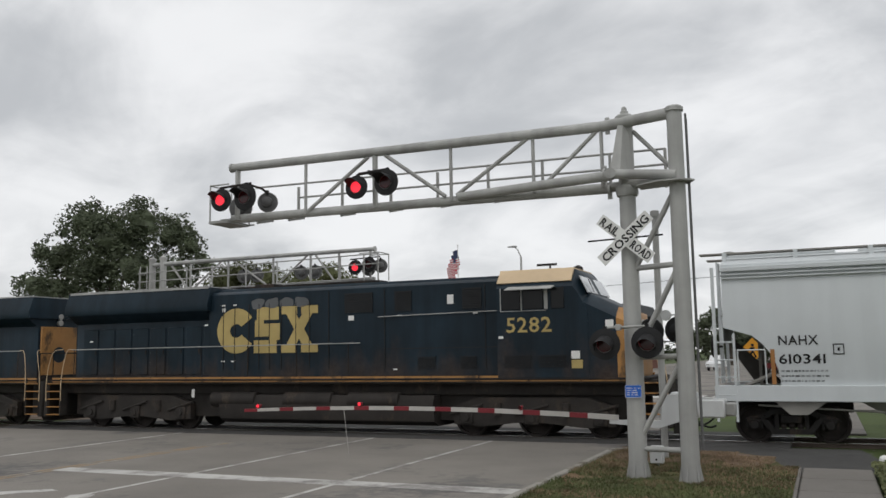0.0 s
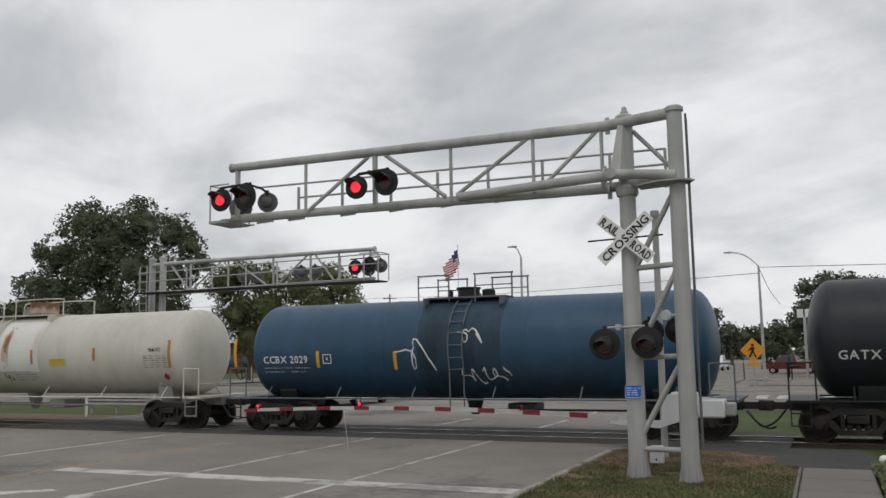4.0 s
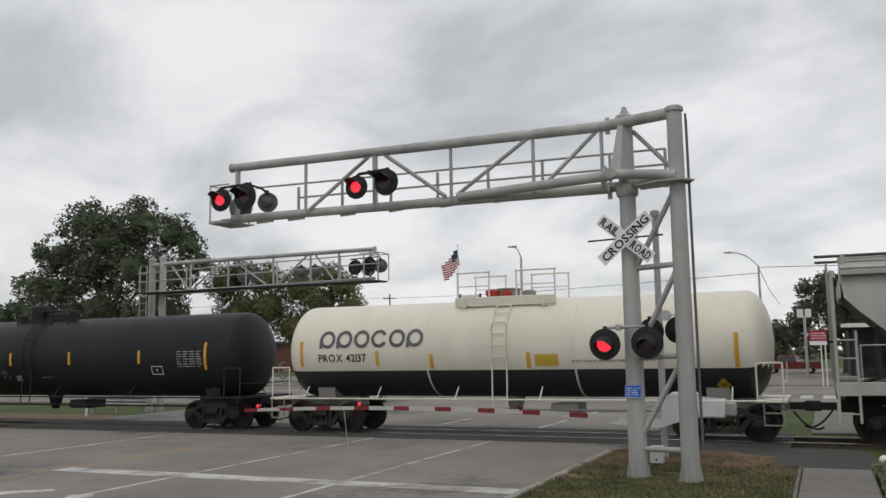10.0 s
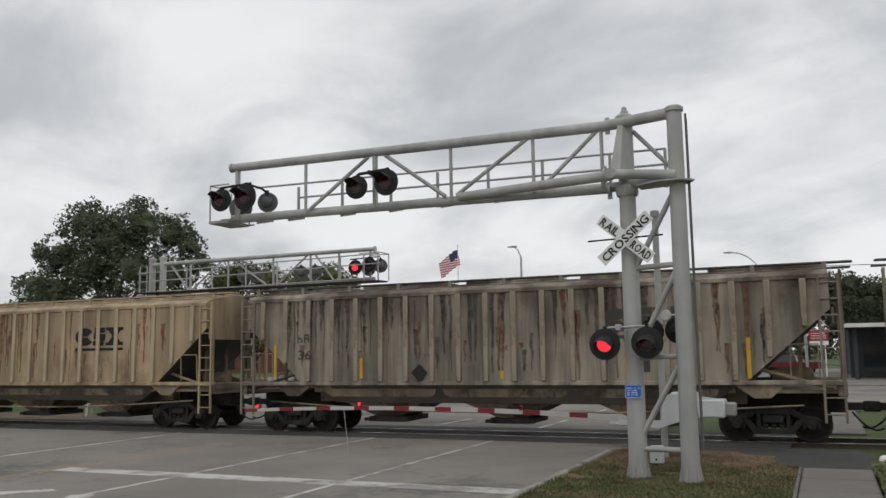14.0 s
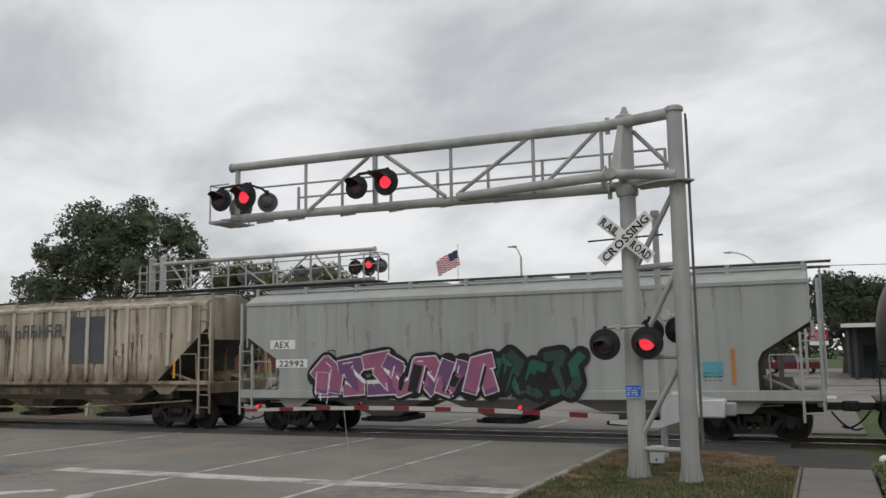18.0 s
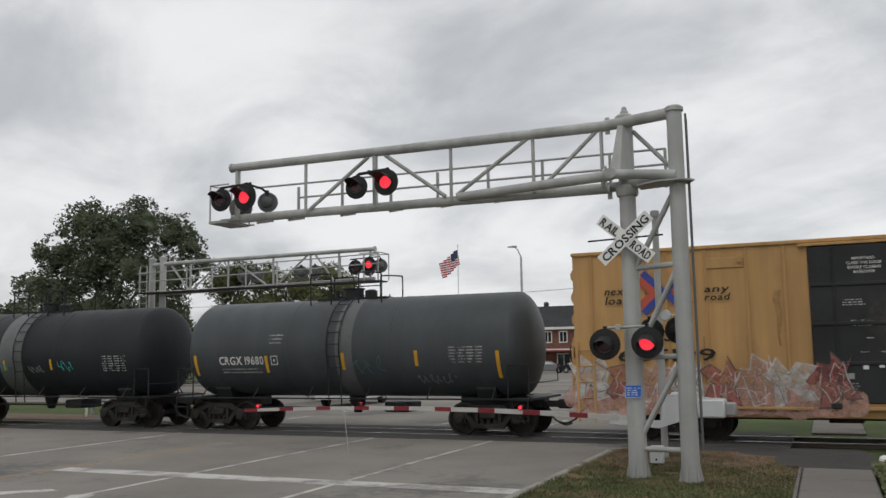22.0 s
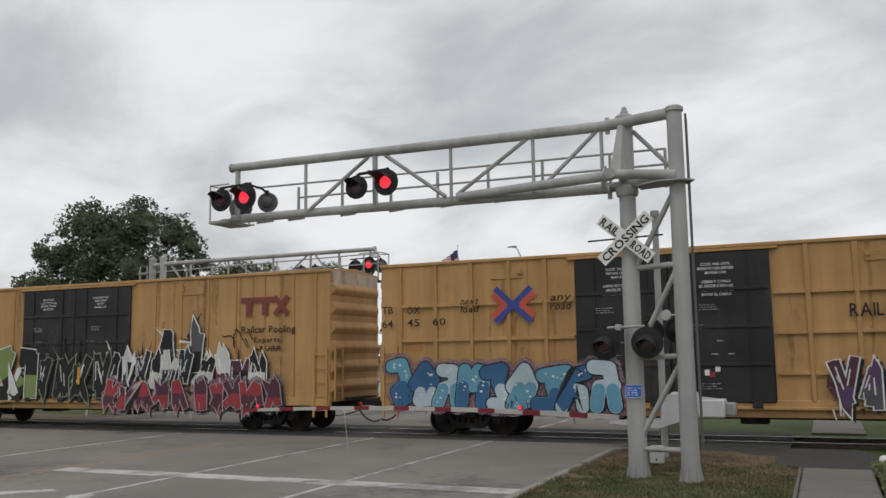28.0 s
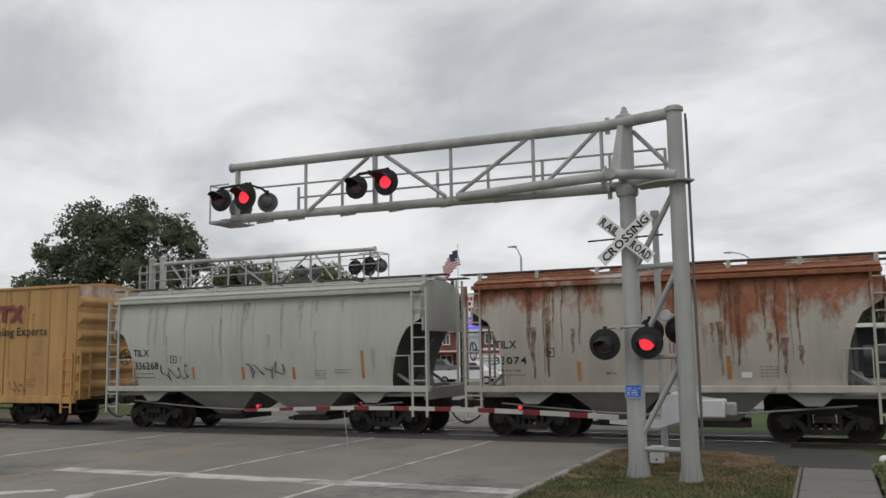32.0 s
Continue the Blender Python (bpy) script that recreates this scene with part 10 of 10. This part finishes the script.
graffiti(C, -7.20, -2.59, 0.74, 2.75, 3, 81, ['g_olive', 'g_black'], "g_white", None, None, "block")
graffiti(C, -2.59, 0.71, 0.89, 2.63, 3, 84, ['g_black'], "g_sage", None, 'g_white', "jag")
graffiti(C, 0.51, 7.73, 0.57, 1.75, 7, 82, ['g_red', 'g_plum'], "g_pinkgrey", 'm_mauve', None, "jag")
graffiti(C, 0.6, 4.2, 1.15, 2.75, 4, 83, ['g_black', 'g_silver', 'g_navyblack'], "g_white", None, 'g_white', "jag")
graffiti(C, 2.6, 4.6, 1.6, 3.6, 1, 85, ['g_black', 'g_darkgrey'], "g_white", None, None, "jag")
graffiti(C, 4.2, 7.3, 1.2, 2.6, 3, 86, ['g_black', 'g_silver', 'g_plum'], "g_white", None, 'g_white', "jag")
tag(C, 5.57, 6.65, 2.58, 3.37, 33, "g_black")
rect(C, -6.99, -6.46, 1.13, 1.45, "g_tan", "placard")
rect(C, 5.95, 6.61, 1.15, 1.44, "g_tan", "placard")
table(C, 6.93, 7.37, 1.25, 1.52, "letter_black")
C = B[5]
txt(C, "TB", -9.33, 3.56, 0.22, 0.36, "letter_black")
txt(C, "OX", -8.51, 3.53, 0.22, 0.41, "letter_black")
txt(C, "64", -9.33, 3.15, 0.22, 0.35, "letter_black")
txt(C, "45", -8.51, 3.17, 0.21, 0.40, "letter_black")
txt(C, "60", -7.69, 3.18, 0.21, 0.41, "letter_black")
txt(C, "next", -6.81, 3.75, 0.19, 0.54, "letter_black", 1, .25)
txt(C, "load", -6.82, 3.52, 0.19, 0.54, "letter_black", 1, .25)
txt(C, "any", -4.15, 3.76, 0.21, 0.57, "letter_black", 1, .25)
txt(C, "road", -4.16, 3.51, 0.22, 0.57, "letter_black", 1, .25)
cross_emblem(C, -5.83, -4.61, 3.18, 4.19)
graffiti(C, -9.12, -2.43, 0.68, 2.18, 6, 91, ['g_sky', 'g_deepblue', 'g_ice'], "g_black", 'm_mauve', 'g_white', "bubble")
rect(C, -8.59, -8.06, 2.44, 2.69, "h_strip", "placard")
bar_emblem(C, 4.69, 6.62, 3.63, 4.26)
txt(C, "RAILCAR POOLING EXPERTS", 3.30, 3.10, 0.33, 4.85, "letter_black")
graffiti(C, 2.71, 8.47, 0.77, 2.10, 6, 92, ['g_plum', 'g_purple', 'g_darkgrey'], "g_white", None, 'g_white', "jag")
table(C, 6.94, 7.39, 2.65, 2.93, "letter_black")
rect(C, 7.78, 8.30, 2.43, 2.65, "h_strip", "placard")
C = B[6]
txt(C, "TB", -8.52, 2.50, 0.23, 0.50, "letter_black", 1, .2)
txt(C, "OX", -7.63, 2.50, 0.23, 0.52, "letter_black", 1, .2)
txt(C, "64", -8.50, 2.05, 0.24, 0.52, "letter_black", 1, .2)
txt(C, "24", -7.65, 2.06, 0.23, 0.50, "letter_black", 1, .2)
txt(C, "next", -8.55, 3.69, 0.20, 0.60, "letter_black", 1, .25)
txt(C, "load", -8.55, 3.46, 0.20, 0.59, "letter_black", 1, .25)
txt(C, "any", -5.84, 3.69, 0.19, 0.59, "letter_black", 1, .25)
txt(C, "road", -5.85, 3.48, 0.18, 0.59, "letter_black", 1, .25)
cross_emblem(C, -7.52, -6.29, 3.18, 4.20)
graffiti(C, -7.23, -2.63, 0.72, 2.11, 4, 101, ['g_azure', 'g_sky'], "g_white", 'g_black', 'g_white', "block")
tag(C, -7.72, -6.99, 1.03, 1.49, 34, "g_white")
rect(C, -8.47, -7.97, 0.92, 1.10, "h_strip", "placard")
bar_emblem(C, 4.91, 6.67, 3.63, 4.24)
txt(C, "RAILCAR POOLING EXPERTS", 3.46, 3.13, 0.37, 4.73, "letter_black")
graffiti(C, 2.27, 9.32, 0.74, 2.16, 7, 102, ['g_teal', 'g_jade'], "g_black", 'g_pink', 'g_white', "block")
C = B[7]
txt(C, "next", -8.71, 3.86, 0.19, 0.66, "letter_black", 1, .25)
txt(C, "load", -8.70, 3.63, 0.19, 0.66, "letter_black", 1, .25)
txt(C, "any", -6.01, 3.85, 0.17, 0.67, "letter_black", 1, .25)
txt(C, "road", -6.00, 3.63, 0.18, 0.66, "letter_black", 1, .25)
cross_emblem(C, -7.87, -6.23, 3.21, 4.56)
txt(C, "TBOX", -8.70, 2.48, 0.26, 1.46, "letter_black")
txt(C, "66", -8.68, 2.04, 0.23, 0.52, "letter_black")
txt(C, "30", -7.71, 2.03, 0.23, 0.51, "letter_black")
txt(C, "11", -6.82, 2.02, 0.23, 0.38, "letter_black")
bar_emblem(C, 4.95, 6.83, 3.75, 4.37)
txt(C, "Railcar Pooling Experts", 3.66, 3.26, 0.31, 4.39, "letter_black")
graffiti(C, -6.67, -2.97, 0.69, 2.16, 3, 111, ['g_black'], "g_white", 'm_ice', None, "bubble")
haze(C, 3.06, 4.95, 0.87, 2.45, 112, "g_ice")
graffiti(C, 3.25, 4.83, 0.91, 2.15, 2, 113, ['g_tan'], "g_black", None, 'g_white', "bubble")
graffiti(C, 2.49, 3.63, 1.33, 2.47, 2, 114, ['g_silver'], "g_darkgrey", None, None, "bubble")
tag(C, 5.27, 5.80, 0.93, 1.73, 35, "g_black")
tag(C, 6.32, 7.09, 1.18, 1.65, 36, "g_brown")
table(C, 7.09, 7.54, 1.40, 1.74, "letter_black")
tag(C, -1.85, -0.89, 3.65, 4.20, 37, "g_white")
tag(C, -1.99, -0.68, 2.93, 3.62, 38, "g_white")
tag(C, 0.54, 1.94, 2.87, 3.57, 39, "g_white")
tag(C, 0.58, 1.70, 3.57, 4.01, 40, "g_white")
C = H["n"]
txt(C, "TILX", -4.92, 2.43, 0.23, 0.66, "letter_black")
txt(C, "336268", -4.88, 1.99, 0.25, 1.00, "letter_black")
framed(C, -3.36, -3.10, 2.19, 2.43, "letter_black")
tag(C, -3.71, -2.60, 1.58, 2.15, 41, "g_black")
tag(C, -0.25, 0.71, 1.64, 2.21, 42, "g_darkgrey")
tag(C, 0.73, 1.34, 1.71, 2.20, 43, "g_darkgrey")
strips(C, [(-2.44, 1.65, 2.05), (-0.47, 1.64, 2.04), (1.44, 1.64, 2.02), (3.89, 1.66, 2.50)], 0.10, "h_strip")
table(C, 2.18, 2.62, 1.65, 1.96, "letter_black")
fine_print(C, 2, 2.92, 3.55, 1.80, 1.97, "letter_black")
fine_print(C, 2, -4.84, -4.01, 1.66, 1.92, "letter_black")
C = H["o"]
txt(C, "TILX", -4.61, 2.48, 0.22, 0.65, "letter_black")
txt(C, "33074", -4.62, 2.04, 0.21, 0.93, "letter_black")
framed(C, -3.12, -2.88, 2.22, 2.47, "letter_black")
fine_print(C, 2, -4.58, -3.72, 1.68, 1.93, "letter_black")
strips(C, [(-2.22, 1.56, 2.09), (1.66, 1.60, 2.19)], 0.11, "h_strip")
table(C, 2.39, 2.84, 1.66, 1.97, "letter_black")
rect(C, 1.95, 2.20, 1.64, 1.78, "white", "placard")
fine_print(C, 1, -1.48, -1.21, 1.70, 1.86, "letter_black")


# ---- what moves ----
def motions():
    for car, s in CARS:
        turn = 180 if car.get("flip") else 0
        walk(car, [(t, pose(s - gone(t), TY, 0, 0, 0, turn)) for t in range(0, 33, 4)])
    # wheels roll with the train; one turning action serves all wheelsets of a size
    for r in (.457, .53):
        mine = [w for w, q in WHEELS if q == r]
        steps = 960
        walk(mine[0], [(k / 30, pose(0, 0, 0, 0, math.degrees(-(gone(k / 30) - gone(0)) / r) % 360, 0)) for k in range(steps + 1)])
        keys = mine[0].animation_data
        for w in mine[1:]:
            w.rotation_mode = "QUATERNION"
            w.animation_data_create()
            w.animation_data.action = keys.action
            w.animation_data.action_slot = keys.action_slot
    # the crossing lamps wink in turn: each lens has a lit and a dark face and swings half round
    first, second, beat = .45, 1.13, 1.25
    for lens, phase, spells in LAMPS:
        base = lens.matrix_basis.copy()
        rows, now = [(0, base @ pose(0, 0, 0, 0, 0, 180))], 180
        changes = []
        for k in range(-1, 27):
            on, off = (second + beat * (k - 1), first + beat * k) if phase == 0 else (first + beat * k, second + beat * k)
            if phase == 2:
                on, off = -1 + 99 * (k + 1), 98
            for a, b in spells:
                s, e = max(on, a), min(off, b)
                if e - s > .15:
                    changes += [(s, 0), (e, 180)]
        for t, want in sorted(changes):
            if t < 0.2:
                if want != now:
                    now = want
                    rows = [(0, base @ pose(0, 0, 0, 0, 0, now))]
                continue
            if t > 31.85 or want % 360 == now % 360:
                continue
            for j in range(4):
                rows.append((t - .067 + j / 30, base @ pose(0, 0, 0, 0, 0, now + 60 * j)))
            now += 180
        rows.append((32, base @ pose(0, 0, 0, 0, 0, now)))
        walk(lens, rows)
    # the flag: strips hinged end to end swing in a travelling wave; it hangs limp at first and fills later
    droop = ((0, 74), (1, 58), (3, 62), (6, 60), (7, 50), (9, 52), (11, 50), (12, 38), (13, 24), (14, 42), (17, 28), (18, 34), (20, 40), (22, 36), (25, 34), (28, 40), (30, 45), (32, 52))
    for ob, i, off, w in FLAG:
        rows = []
        for k in range(0, 129):
            t = k * .25
            x, y, z = off
            for (ta, da), (tb, db) in zip(droop, droop[1:]):
                if ta <= t <= tb:
                    limp = da + (db - da) * (t - ta) / (tb - ta)
            for j in range(i + 1):
                a = math.radians(16 * math.sin(2.1 * t - .95 * j) + 5 * math.sin(3.7 * t + j) + 8)
                dip = math.radians(limp + 6 * math.sin(1.3 * t - .5 * j))
                if j < i:
                    x -= w * math.cos(a) * math.cos(dip)
                    y += w * math.sin(a) * math.cos(dip)
                    z -= w * math.sin(dip) * .8
            rows.append((t, pose(x, y + .004 * i, z, 0, -12, math.degrees(-a))))
        walk(ob, rows)


motions()
